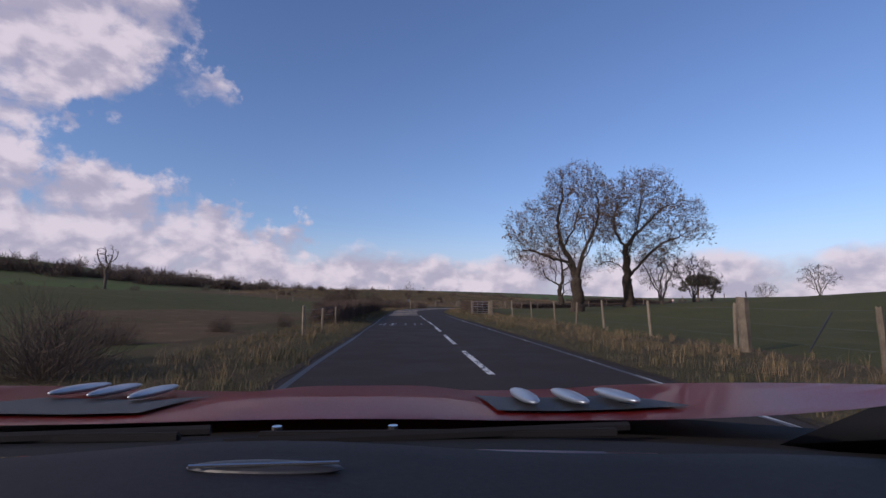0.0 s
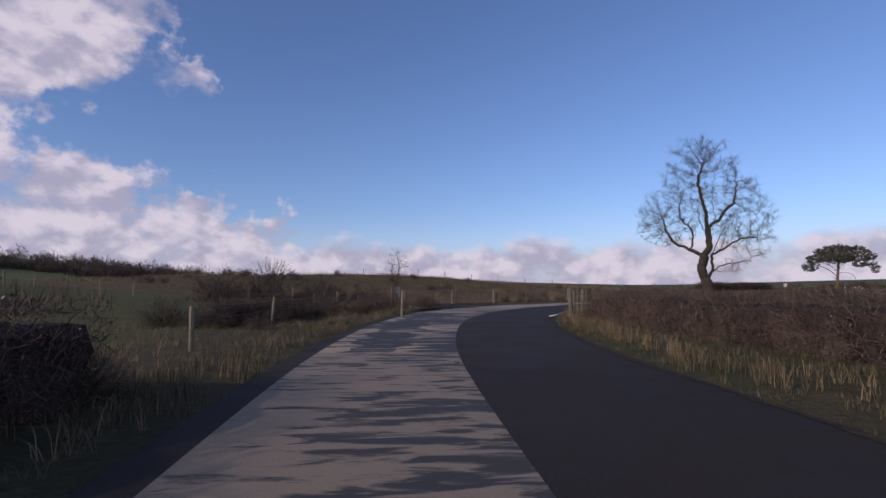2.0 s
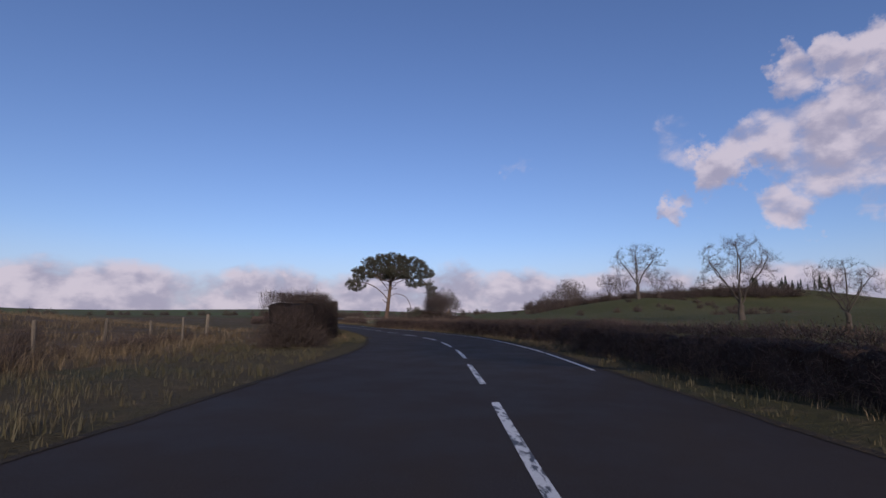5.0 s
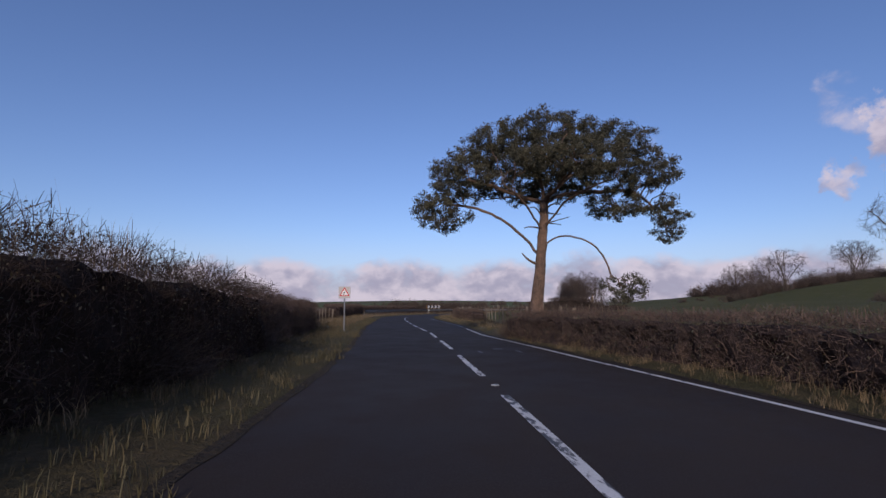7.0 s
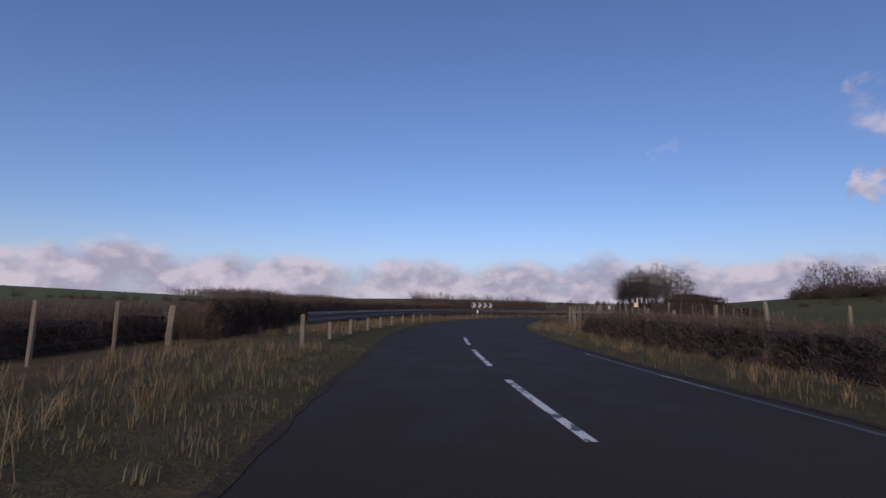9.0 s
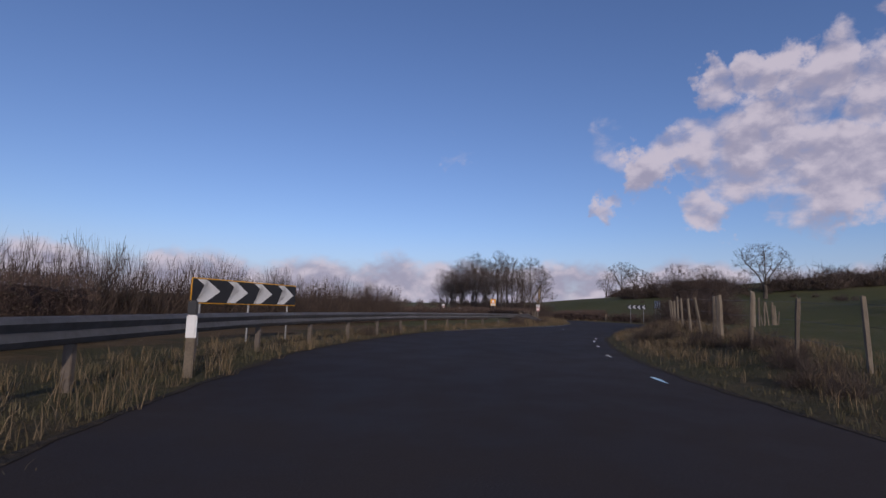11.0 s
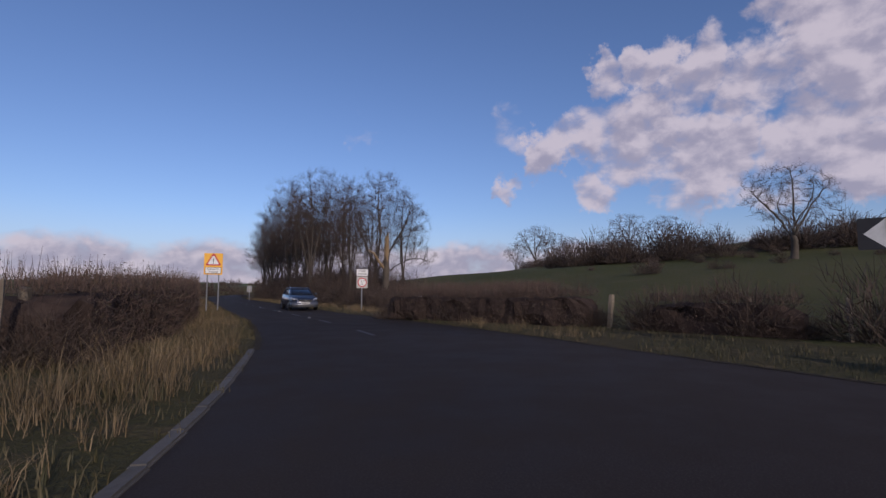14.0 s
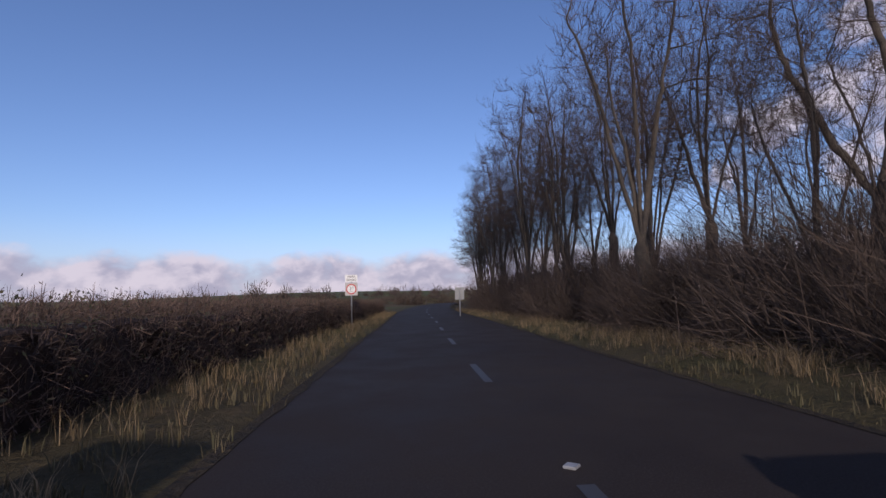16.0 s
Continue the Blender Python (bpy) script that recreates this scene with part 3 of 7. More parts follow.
        r = count ** (1 / power)
        r *= 1 + (girth / r[0] - 1) * (r / r[0])
        self.pos, self.par, self.r = pos, par, r

    def wood(self, bark, flare=0.35, least=0.022, sides=9):
        """Trunk and limbs as one skin: a ring at each joint, each fork rooted in its parent's ring."""
        pos, par, r = self.pos, self.par, self.r
        verts, faces, ring_of, axis_of = [], [], {}, {}
        main = {}
        for i in range(len(pos)):
            j = par[i]
            if j >= 0 and r[i] >= least and (j not in main or r[i] > r[main[j]]):
                main[j] = i
        turn = [2 * math.pi * k / sides for k in range(sides)]

        def ring(c, d, side, rad):
            a = side - d * float(side @ d)
            a /= np.linalg.norm(a) + 1e-9
            b = np.cross(d, a)
            first = len(verts)
            for q in turn:
                verts.append(c + (a * math.cos(q) + b * math.sin(q)) * rad * (1 + 0.07 * math.sin(3 * q + c[2] * 1.7)))
            return first, a

        def join(lo, hi):
            for k in range(sides):
                n = (k + 1) % sides
                faces.append((lo + k, lo + n, hi + n))
                faces.append((lo + k, hi + n, hi + k))
        for i in range(len(pos)):
            if r[i] < least and i:
                continue
            j = par[i]
            swell = 1 + flare * math.exp(-max(pos[i][2], 0) * 1.8)
            d = pos[i] - pos[j] if j >= 0 else np.array((0, 0, 1.0))
            d = d / (np.linalg.norm(d) + 1e-9)
            if i in main:
                e = pos[main[i]] - pos[i]
                d = d + e / (np.linalg.norm(e) + 1e-9)
                d /= np.linalg.norm(d) + 1e-9
            if j < 0:
                ring_of[i], axis_of[i] = ring(pos[i], d, np.array((1.0, 0.1, 0)), r[i] * swell)
                continue
            if main.get(j) == i:
                lo = ring_of[j]
            else:
                lo, _ = ring(pos[j], (pos[i] - pos[j]) / (np.linalg.norm(pos[i] - pos[j]) + 1e-9), axis_of[j], min(r[j] * 0.9, r[i] * 1.3))
                faces.append((ring_of[j], lo, lo + 1))
            ring_of[i], axis_of[i] = ring(pos[i], d, axis_of[j], r[i] * swell)
            join(lo, ring_of[i])
        me = quick_mesh("trunk_and_limbs", np.array(verts), np.array(faces), (bark,))
        me.polygons.foreach_set("use_smooth", np.ones(len(me.polygons), dtype=bool))
        thin = (r < least) & (par >= 0)
        self.thin = prisms(pos[par[thin]], pos[thin], np.minimum(r[par[thin]], r[thin] * 1.2), r[thin], 4)
        return me

    def sprays(self, below, each, length, r, up=0.25, sub=2):
        """Fine twigs on all the limbs thinner than below: their meshes, and the ends."""
        g = self.g
        keep = (self.r < below) & (self.par >= 0)
        i = np.arange(len(self.pos))[keep].repeat(each)
        along_ = self.pos[i] - self.pos[self.par[i]]
        along_ /= np.linalg.norm(along_, axis=1)[:, None] + 1e-9
        p = self.pos[i] - along_ * g.uniform(0, 0.3, (len(i), 1))
        lots, ends, starts = [self.thin], [], []

        def shoots(p, d, ln, r):
            for k in range(3):
                d = d + g.normal(0, 0.22, d.shape) + (0, 0, up * 0.3)
                d /= np.linalg.norm(d, axis=1)[:, None] + 1e-9
                q = p + d * ln / 3
                w0, w1 = r * (1 - 0.25 * k), r * (1 - 0.25 * (k + 1))
                lots.append(prisms(p, q, np.full(len(p), w0), np.full(len(p), w1), 3))
                starts.append((q, d))
                p = q
            ends.append(p)
        d = along_ * 0.75 + g.normal(0, 0.55, along_.shape) + (0, 0, up)
        d /= np.linalg.norm(d, axis=1)[:, None]
        shoots(p, d, length * g.uniform(0.45, 1.2, (len(p), 1)), r)
        first = list(starts)
        for q, d in first[:sub]:
            e = d * 0.8 + g.normal(0, 0.5, d.shape) + (0, 0, up)
            e /= np.linalg.norm(e, axis=1)[:, None]
            shoots(q, e, length * 0.55 * g.uniform(0.5, 1.2, (len(q), 1)), r * 0.8)
        return joined("twigs", lots, TWIG), np.concatenate(ends)


def grown_tree(seed, limbs, lobes, girth, bark, below=0.04, each=2, length=0.7, r=0.006, up=0.25, sub=2, leaf=0, leaf_size=0.06, **change):
    tree = Growth(seed, limbs, lobes, girth, **change)
    trunk = tree.wood(bark)
    twigs, ends = tree.sprays(below, each, length, r, up, sub)
    leaves = None
    if leaf:
        pick = ends[tree.g.integers(0, len(ends), leaf)]
        leaves = leaf_quads("leaves", pick + tree.g.normal(0, 0.05, pick.shape), leaf_size, DEAD_LEAF, tree.g)
    return (trunk, twigs), leaves


def plant(name, meshes, x, y, turn, label, category="tree", scale=1.0, group="", z=None, leaf_label="sparse brown winter leaves"):
    wood, leaves = meshes
    m = pose(x, y, ground_z(x, y) - 0.05 if z is None else z, 0, 0, turn) @ Matrix.Scale(scale, 4)
    root = thing(name, label, category, m, group)
    if isinstance(wood, tuple):
        part("trunk", wood[0], root, "bare trunk and limbs")
        part("crown", wood[1], root, "fine bare twigs")
    else:
        part("crown", wood, root)
    if leaves:
        part("foliage", leaves, root, leaf_label)
    return root


def thicket(seed, n=1500, stout=1.0):
    """A bush of many thin shoots that fan out from its foot, about two metres high."""
    g = np.random.default_rng(seed)
    d = g.normal(size=(n, 3))
    d[:, 2] = np.abs(d[:, 2])
    d /= np.linalg.norm(d, axis=1)[:, None]
    lobe = np.array([0.8 + 0.55 * noise.noise(Vector(p) * 1.7 + Vector((seed, 0, 0))) for p in d])[:, None]
    p = d * lobe * g.uniform(0.02, 1.0, (n, 1)) ** 0.6 * (1.45, 1.45, 1.75)
    way = d * (0.7, 0.7, 0.5) + g.normal(0, 0.42, (n, 3)) + (0, 0, 0.45)
    way /= np.linalg.norm(way, axis=1)[:, None]
    q = p + way * g.uniform(0.15, 0.65, (n, 1))
    q[:, 2] = np.maximum(q[:, 2], 0.02)
    side = np.cross(way, g.normal(size=way.shape))
    side /= np.linalg.norm(side, axis=1)[:, None] + 1e-9
    wdt = g.uniform(0.004, 0.012, (n, 1)) * stout
    v = np.stack([p - side * wdt, p + side * wdt, q + side * wdt * 0.4, q - side * wdt * 0.4], 1).reshape(-1, 3)
    k = np.arange(n)[:, None] * 4
    return quick_mesh("thicket", v, np.concatenate([k + [0, 1, 2], k + [0, 2, 3]], 1).reshape(-1, 3), (TWIG,))


thickets = [thicket(k) for k in range(4)]
brush = [thicket(60 + k, 2900, 0.5) for k in range(3)]
deep = [thicket(70 + k, 5200, 0.26) for k in range(3)]


# the two big leafy ashes and the oak at the bend
ASH_LEFT = grown_tree(11, (((0, 0, -0.3), (0.1, 0, 1.6), (0.0, 0, 3.2)), ((0.0, 0, 3.2), (-0.6, 0.3, 5.2), (-1.5, 0.2, 7.0), (-1.8, 0, 9.4), (-1.2, 0.3, 12.0)), ((0.0, 0, 3.2), (0.5, -0.2, 5.4), (1.4, 0, 7.4), (2.2, 0.2, 9.6), (2.2, 0, 12.4)),
                           ((-0.6, 0.3, 5.0), (-2.6, 0.6, 5.6), (-4.6, 0.4, 6.4), (-6.0, 0, 6.3)), ((-0.3, 0.2, 4.2), (-1.4, -1.6, 5.4), (-2.4, -3.0, 6.8)), ((0.5, -0.2, 5.0), (0.9, 2.0, 7.0), (0.4, 3.2, 9.6)), ((0.4, 0, 4.6), (1.6, -2.0, 6.6), (2.0, -3.2, 9.0)), ((-1.7, 0.2, 6.6), (-0.2, 0.4, 8.6), (0.4, 0, 11.0))),
                      ((-3.0, 0, 8.4, 4.6, 4.2, 3.6), (0.3, 0, 11.6, 3.6, 3.8, 3.9), (2.6, 0, 10.0, 2.6, 3.4, 3.9), (-5.0, 0, 6.0, 2.4, 2.6, 1.6), (-1.5, 0, 12.6, 2.2, 2.6, 2.6)), 0.58, OAK_BARK, leaf=5200, leaf_size=0.075, points=1900, each=4, length=0.8, r=0.0065)
ASH_RIGHT = grown_tree(23, (((0, 0, -0.3), (-0.1, 0, 3.0), (-0.2, 0, 6.6)), ((-0.2, 0, 6.6), (-1.3, 0.2, 8.8), (-1.2, 0.3, 10.8), (-0.2, 0, 12.6)), ((-0.2, 0, 6.6), (1.0, -0.3, 8.2), (2.3, 0, 9.4), (3.6, 0.2, 10.8), (4.8, 0, 11.2)), ((-0.1, 0, 3.0), (1.6, 0.2, 5.2), (3.4, 0.2, 6.8), (5.6, 0, 7.8)),
                            ((-0.2, 0, 6.0), (0.0, 2.0, 7.8), (0.6, 3.4, 9.6)), ((-0.1, 0, 5.4), (0.8, -2.2, 7.4), (1.2, -3.6, 9.2)), ((1.0, -0.3, 8.2), (1.4, 0.4, 10.6), (1.6, 0, 12.8)), ((-0.1, 0, 4.0), (-1.6, 0.3, 5.0), (-2.8, 0, 5.0))),
                       ((1.6, 0, 12.2, 4.2, 4.2, 3.4), (5.0, 0, 9.4, 3.6, 3.6, 2.7), (2.4, 0, 6.6, 3.8, 3.4, 2.2), (-1.8, 0, 9.6, 2.2, 3.2, 3.0), (7.2, 0, 8.0, 1.8, 2.0, 1.2), (-2.4, 0, 5.2, 1.5, 2.0, 1.5)), 0.54, OAK_BARK, leaf=5600, leaf_size=0.075, points=1900, each=4, length=0.8, r=0.0065)
plant("tree", ASH_LEFT, 13.6, 51.7, -20, "large bare ash tree with withered brown seed bunches")
plant("tree", ASH_RIGHT, 20.6, 56.5, -24, "large spreading ash tree with a few brown leaves")
OAK_LIMBS = (((0, 0, -0.3), (-0.1, 0, 1.1), (-0.18, 0.05, 2.0)), ((-0.18, 0.05, 2.0), (-0.42, 0.1, 2.9), (-0.30, 0.1, 4.4)), ((-0.30, 0.1, 4.4), (-1.3, 0.0, 5.0), (-2.6, -0.2, 5.8), (-3.1, -0.2, 6.7), (-3.7, 0.1, 8.6)), ((-0.30, 0.1, 4.4), (0.15, 0.1, 5.1), (0.10, 0.2, 7.3), (-0.05, 0.1, 9.2), (-0.5, 0, 11.2), (-0.1, 0, 13.2)),
                      ((-0.18, 0.05, 2.0), (0.38, -0.1, 3.0), (0.30, -0.1, 4.3), (1.0, 0.1, 4.9), (2.5, 0.2, 5.8), (3.9, 0.1, 6.0)), ((0.38, -0.1, 3.0), (1.5, 0, 3.6), (2.9, 0.2, 3.8), (3.8, 0.1, 4.4)), ((-1.3, 0, 5.0), (-1.1, 0.4, 6.9), (-2.1, 0.5, 8.3), (-1.9, 0.2, 10.2)), ((0.10, 0.2, 6.2), (-0.5, -1.6, 7.6), (-0.6, -2.8, 9.4)),
                      ((0.10, 0.2, 6.6), (0.8, 1.8, 8.0), (0.6, 2.8, 10.0)), ((0.10, 0.2, 7.0), (1.3, 0.2, 8.2), (2.4, 0.1, 9.8), (2.5, 0, 11.6)), ((0.30, -0.1, 4.3), (0.8, -1.6, 5.6), (1.4, -2.6, 7.0)), ((1.0, 0.1, 4.9), (1.4, 1.8, 6.0), (2.0, 2.6, 7.6)))
OAK_LOBES = ((-3.0, 0, 8.4, 2.9, 2.9, 3.4), (-0.2, 0, 12.6, 3.3, 3.0, 3.6), (2.7, 0, 8.6, 2.6, 2.8, 3.6), (3.3, 0, 5.7, 2.2, 2.3, 1.6), (-4.6, 0, 7.2, 1.4, 1.6, 1.5), (1.6, 0, 3.4, 1.6, 1.3, 1.0), (4.4, 0, 8.0, 1.3, 1.6, 1.6))
OAK = grown_tree(41, [[(x * 1.06, y * 0.85, z) for x, y, z in limb] for limb in OAK_LIMBS], [(x * 1.08, y, z, rx * 1.10, ry * 0.80, rz) for x, y, z, rx, ry, rz in OAK_LOBES], 0.50, OAK_BARK, points=1900, step=0.26, kill=0.42, reach=2.2, twist=0.42, rise=0.04, each=4, length=0.65, r=0.0055, up=0.12)
plant("tree", OAK, 23.0, 98.6, -28, "tall bare gnarled oak with a thick forked trunk")


def forked(seed, high, wide, fork, n, lean=0.0, open_=1.0):
    """Main limbs of a tree that forks at a height, for Growth."""
    g = random.Random(seed)
    limbs = [((0, 0, -0.3), (g.uniform(-0.1, 0.1), 0, fork * 0.5), (g.uniform(-0.2, 0.2), g.uniform(-0.1, 0.1), fork))]
    top = limbs[0][-1]
    for k in range(n):
        a = 2 * math.pi * (k + g.uniform(-0.3, 0.3)) / n
        o = wide * 0.5 * open_ * g.uniform(0.45, 0.8)
        f = g.uniform(0.62, 0.86)
        limbs.append((top, (top[0] + o * 0.35 * math.cos(a), o * 0.35 * math.sin(a), fork + (high * f - fork) * 0.4), (top[0] + o * 0.7 * math.cos(a + 0.2), o * 0.7 * math.sin(a + 0.2), fork + (high * f - fork) * 0.72), (top[0] + o * math.cos(a), o * math.sin(a), high * f)))
    limbs.append((top, (g.uniform(-0.4, 0.4), g.uniform(-0.4, 0.4), (fork + high) * 0.5), (lean, 0, high * 0.93)))
    return limbs


shrubs = [grown_tree(300 + k, forked(300 + k, 4.0, 3.4, 0.25, 6), ((0, 0, 2.3, 1.8, 1.8, 1.7), (0.5 * (k - 1), 0.4, 3.0, 1.2, 1.2, 0.9)), 0.11, BARK, points=420, step=0.2, reach=1.6, kill=0.3, tip=0.007, each=3, length=0.4, r=0.006) for k in range(3)]
saplings = [grown_tree(400 + k, forked(400 + k, 6.0, 2.6, 0.9, 4, open_=0.6), ((0, 0, 3.6, 1.35, 1.35, 2.3),), 0.055, BARK_GREY, points=220, step=0.25, reach=1.8, kill=0.34, rise=0.25, twist=0.2, jitter=0.03, tip=0.006, each=2, length=0.55, r=0.005, up=0.4) for k in range(2)]
tall = [grown_tree(500 + k, forked(500 + k, 13.0, 6.0, (2.4, 3.4, 1.6, 2.8)[k], (3, 4, 4, 3)[k], (0.5, -0.6, 0.2, -0.3)[k], 0.85), ((0, 0, 8.4, 2.5, 2.5, 4.4), ((-1.2, 1.1, 0.8, -0.9)[k], 0.4, 6.6, 2.2, 2.2, 2.6)), 0.20, BARK_GREY, points=640, step=0.42, reach=2.4, kill=0.52, rise=0.34, twist=0.11, jitter=0.02, tip=0.007, each=4, length=0.9, r=0.0065, up=0.5, sub=2) for k in range(4)]
broad = [grown_tree(600 + k, forked(600 + k, 9.0, 9.0, (1.5, 2.0, 1.2)[k], (5, 4, 6)[k]), ((0, 0, 5.6, 4.2, 4.2, 3.2), ((-1.5, 1.6, 0.5)[k], 0.5, 6.2, 2.9, 2.9, 2.4)), 0.27, BARK, points=560, step=0.42, reach=2.4, kill=0.6, tip=0.010, each=4, length=0.75, r=0.009, up=0.2, sub=1) for k in range(3)]
dead = grown_tree(71, (((0, 0, -0.3), (0.2, 0, 2.6), (0.0, 0, 4.6)), ((0.0, 0, 4.6), (-1.0, 0.2, 6.0), (-1.9, 0, 7.6), (-2.3, 0, 9.6)), ((0.0, 0, 4.6), (0.9, 0, 6.4), (1.4, 0.2, 8.6), (1.2, 0, 10.6)), ((-1.0, 0.2, 6.0), (-2.6, 0.3, 6.6), (-3.0, 0.3, 7.8)), ((0.9, 0, 6.4), (2.2, 0.3, 7.6), (2.6, 0.3, 9.4)), ((0.5, 0, 5.6), (-0.2, 0, 8.0), (-0.3, 0, 9.8))), ((0, 0, 8.8, 2.8, 2.4, 2.0),), 0.34, BARK_GREY, points=60, step=0.4, reach=1.5, kill=0.6, tip=0.05, below=0.0501, each=1, length=0.5, r=0.03, sub=0)
plant("shrub", shrubs[0], 25.5, 59.5, 10, "bare tangled thicket beside the ash trees", "bush", 1.75)
plant("shrub", shrubs[1], 31.0, 63.0, 80, "bare tangled thicket beside the ash trees", "bush", 1.5)
plant("shrub", shrubs[2], 38.0, 72.0, 150, "bare thicket at the field edge", "bush", 1.1)
plant("tree", broad[0], 77, 104, 30, "bare round field tree in the pasture", scale=0.95)
plant("tree", broad[1], 62, 98, 90, "bare small field tree in the pasture", scale=0.55)
plant("tree", dead, -80.7, 121.6, 0, "dead leafless tree standing in the field")
plant("shrub", (thickets[0], None), -17.5, 95.0, 60, "bare rounded hawthorn bush", "bush", 2.0)
plant("shrub", (thickets[1], None), -12.9, 97.0, 0, "bare rounded hawthorn bush", "bush", 1.5)
plant("shrub", (thickets[2], None), -19.5, 90.0, 20, "bare rounded hawthorn bush", "bush", 1.6)
plant("tree", saplings[0], -6.3, 95.8, 20, "slim young bare birch", scale=0.85)


# the umbrella pine
def pine_tree(x, y, size, turn, label, seed):
    wood = Wood(seed)
    rng = wood.rng
    root = thing("tree", label, "tree", pose(x, y, ground_z(x, y) - 0.1, 0, 0, turn) @ Matrix.Scale(size, 4))
    spine = [Vector((0, 0, 0)), Vector((0.08, 0, 1.4)), Vector((0.28, 0.05, 3.0)), Vector((0.42, 0.05, 4.4)), Vector((0.50, 0.1, 5.6)), Vector((0.42, 0.1, 6.8)), Vector((0.5, 0.0, 8.0))]
    girth = (0.31, 0.25, 0.21, 0.17, 0.13, 0.09, 0.05)
    bm = bmesh.new()
    rings = []
    for i in range(81):
        f = 3.0 * i / 80
        k = min(int(f), 2)
        c = spine[k].lerp(spine[k + 1], f - k)
        r = girth[k] + (girth[k + 1] - girth[k]) * (f - k) + 0.16 * math.exp(-c.z * 2.6)
        ring = []
        for q in range(40):
            a = q * math.pi / 20
            e = noise.noise((math.cos(a) * 3.4 + seed, math.sin(a) * 3.4, c.z * 2.2))
            e2 = noise.noise((math.cos(a) * 8.0, math.sin(a) * 8.0, c.z * 5.0))
            w_ = r * (1 + 0.05 * math.sin(a * 3 + c.z)) + 0.022 * min(0.5, max(-0.6, e * 2.2)) + 0.012 * e2
            ring.append(bm.verts.new((c.x + w_ * math.cos(a), c.y + w_ * math.sin(a), c.z)))
        rings.append(ring)
    for a, b in zip(rings, rings[1:]):
        for q in range(40):
            bm.faces.new((a[q], a[(q + 1) % 40], b[(q + 1) % 40], b[q]))
    part("lower_trunk", (bm, PINE_BARK), root, "thick pine trunk with plated bark")

    def bough(a, b, r, sag=0.0):
        n, p, last = 6, a, r
        side = wood.vec(0.10 * (b - a).length)
        for i in range(1, n + 1):
            s = i / n
            q = a.lerp(b, s) + side * math.sin(math.pi * s) + Vector((0, 0, sag * math.sin(math.pi * s)))
            r2 = r * (1 - 0.8 * s) + 0.012
            wood.segs.append((p, q, last, r2))
            p, last = q, r2
        return p
    mains = [[tuple(spine[2] - Vector((0, 0, 0.1))), tuple(spine[3]), tuple(spine[4]), tuple(spine[5])]]
    for i, pts in ((2, ((0.33, 0.05, 3.35), (-0.3, 0.1, 4.1), (-1.3, 0.2, 4.95), (-2.3, 0.2, 5.4), (-3.8, 0.2, 5.6))), (2, ((0.35, 0.05, 3.75), (1.0, -0.2, 4.15), (1.9, -0.3, 4.05), (2.6, -0.4, 3.5), (3.0, -0.5, 2.5))), (4, ((-0.6, 0.3, 6.0), (-1.8, 0.2, 6.4), (-2.7, 0.1, 6.6))), (4, ((1.1, -0.2, 6.3), (2.1, 0.1, 7.0), (3.2, 0.2, 7.3))), (4, ((1.3, 0.4, 6.0), (2.8, 0.6, 6.2), (4.4, 0.4, 6.1), (5.4, 0.2, 5.0), (5.6, 0.1, 4.0))),
                   (5, ((0.3, 0.4, 7.5), (0.4, 0.2, 8.2))), (4, ((0.4, 1.4, 6.0), (0.8, 2.9, 6.5))), (4, ((0.8, -1.4, 6.0), (1.2, -2.9, 6.5))), (3, ((1.2, -1.2, 5.5), (2.6, -2.4, 6.0))), (3, ((-0.6, -1.2, 5.4), (-1.5, -2.2, 5.9))), (4, ((-0.7, 1.3, 6.1), (-1.7, 2.2, 6.2)))):
        mains.append(list(pts) if i == 2 else [tuple(spine[i]), *pts])
    boughs = Growth(seed, mains, ((-3.8, 0, 5.2, 1.3, 1.6, 1.0), (-2.7, 0, 6.7, 1.7, 2.2, 0.9), (0.5, 0, 8.4, 2.4, 2.5, 0.85), (3.0, 0, 7.9, 2.2, 2.5, 1.0), (0.9, 0, 6.9, 2.4, 2.4, 0.6), (3.5, -0.6, 2.0, 1.1, 0.9, 0.65), (-1.3, 0, 8.1, 1.9, 2.2, 0.7), (4.6, 0, 6.7, 1.5, 2.1, 0.9), (5.5, 0, 4.9, 0.7, 1.2, 1.3), (1.0, 2.9, 6.7, 2.4, 1.3, 0.8), (1.0, -2.9, 6.7, 2.4, 1.3, 0.8), (-1.6, 0, 7.4, 1.7, 2.1, 0.8), (3.6, 0.5, 5.4, 1.2, 1.4, 0.6)),
                    0.20, points=3000, step=0.24, reach=1.8, kill=0.30, rise=0.06, twist=0.32, tip=0.009, jitter=0.02)
    part("upper_trunk", boughs.wood(PINE_BARK, 0.0, 0.012), root, "orange-brown forking upper boughs")
    tufts = boughs.pos[(boughs.r < 0.016) & (np.arange(len(boughs.pos)) > 60)]
    # dead low limbs
    bough(spine[2], Vector((-0.45, 0.1, 3.5)), 0.06, -0.1)
    for _ in range(6):
        a = spine[4].lerp(spine[3], rng.random())
        bough(a, a + Vector((rng.uniform(-1, 1), rng.uniform(-1, 1), rng.uniform(-0.1, 0.4))), 0.03)
    part("trunk", wood.wood_mesh("trunk_and_limbs", (PINE_BARK, BARK)), root, "reddish flaking pine trunk with dead limbs")
    g = np.random.default_rng(seed)
    c = tufts.repeat(max(8, 150000 // len(tufts)), 0)
    off = g.normal(size=c.shape)
    off /= np.linalg.norm(off, axis=1)[:, None]
    off[:, 2] = off[:, 2] * 0.7 + 0.12
    c = c + off * g.uniform(0.01, 0.27, (len(c), 1))
    part("crown", leaf_quads("needles", c, 0.025, NEEDLE, g, 2.5), root, "flat dark green crown of needle tufts")


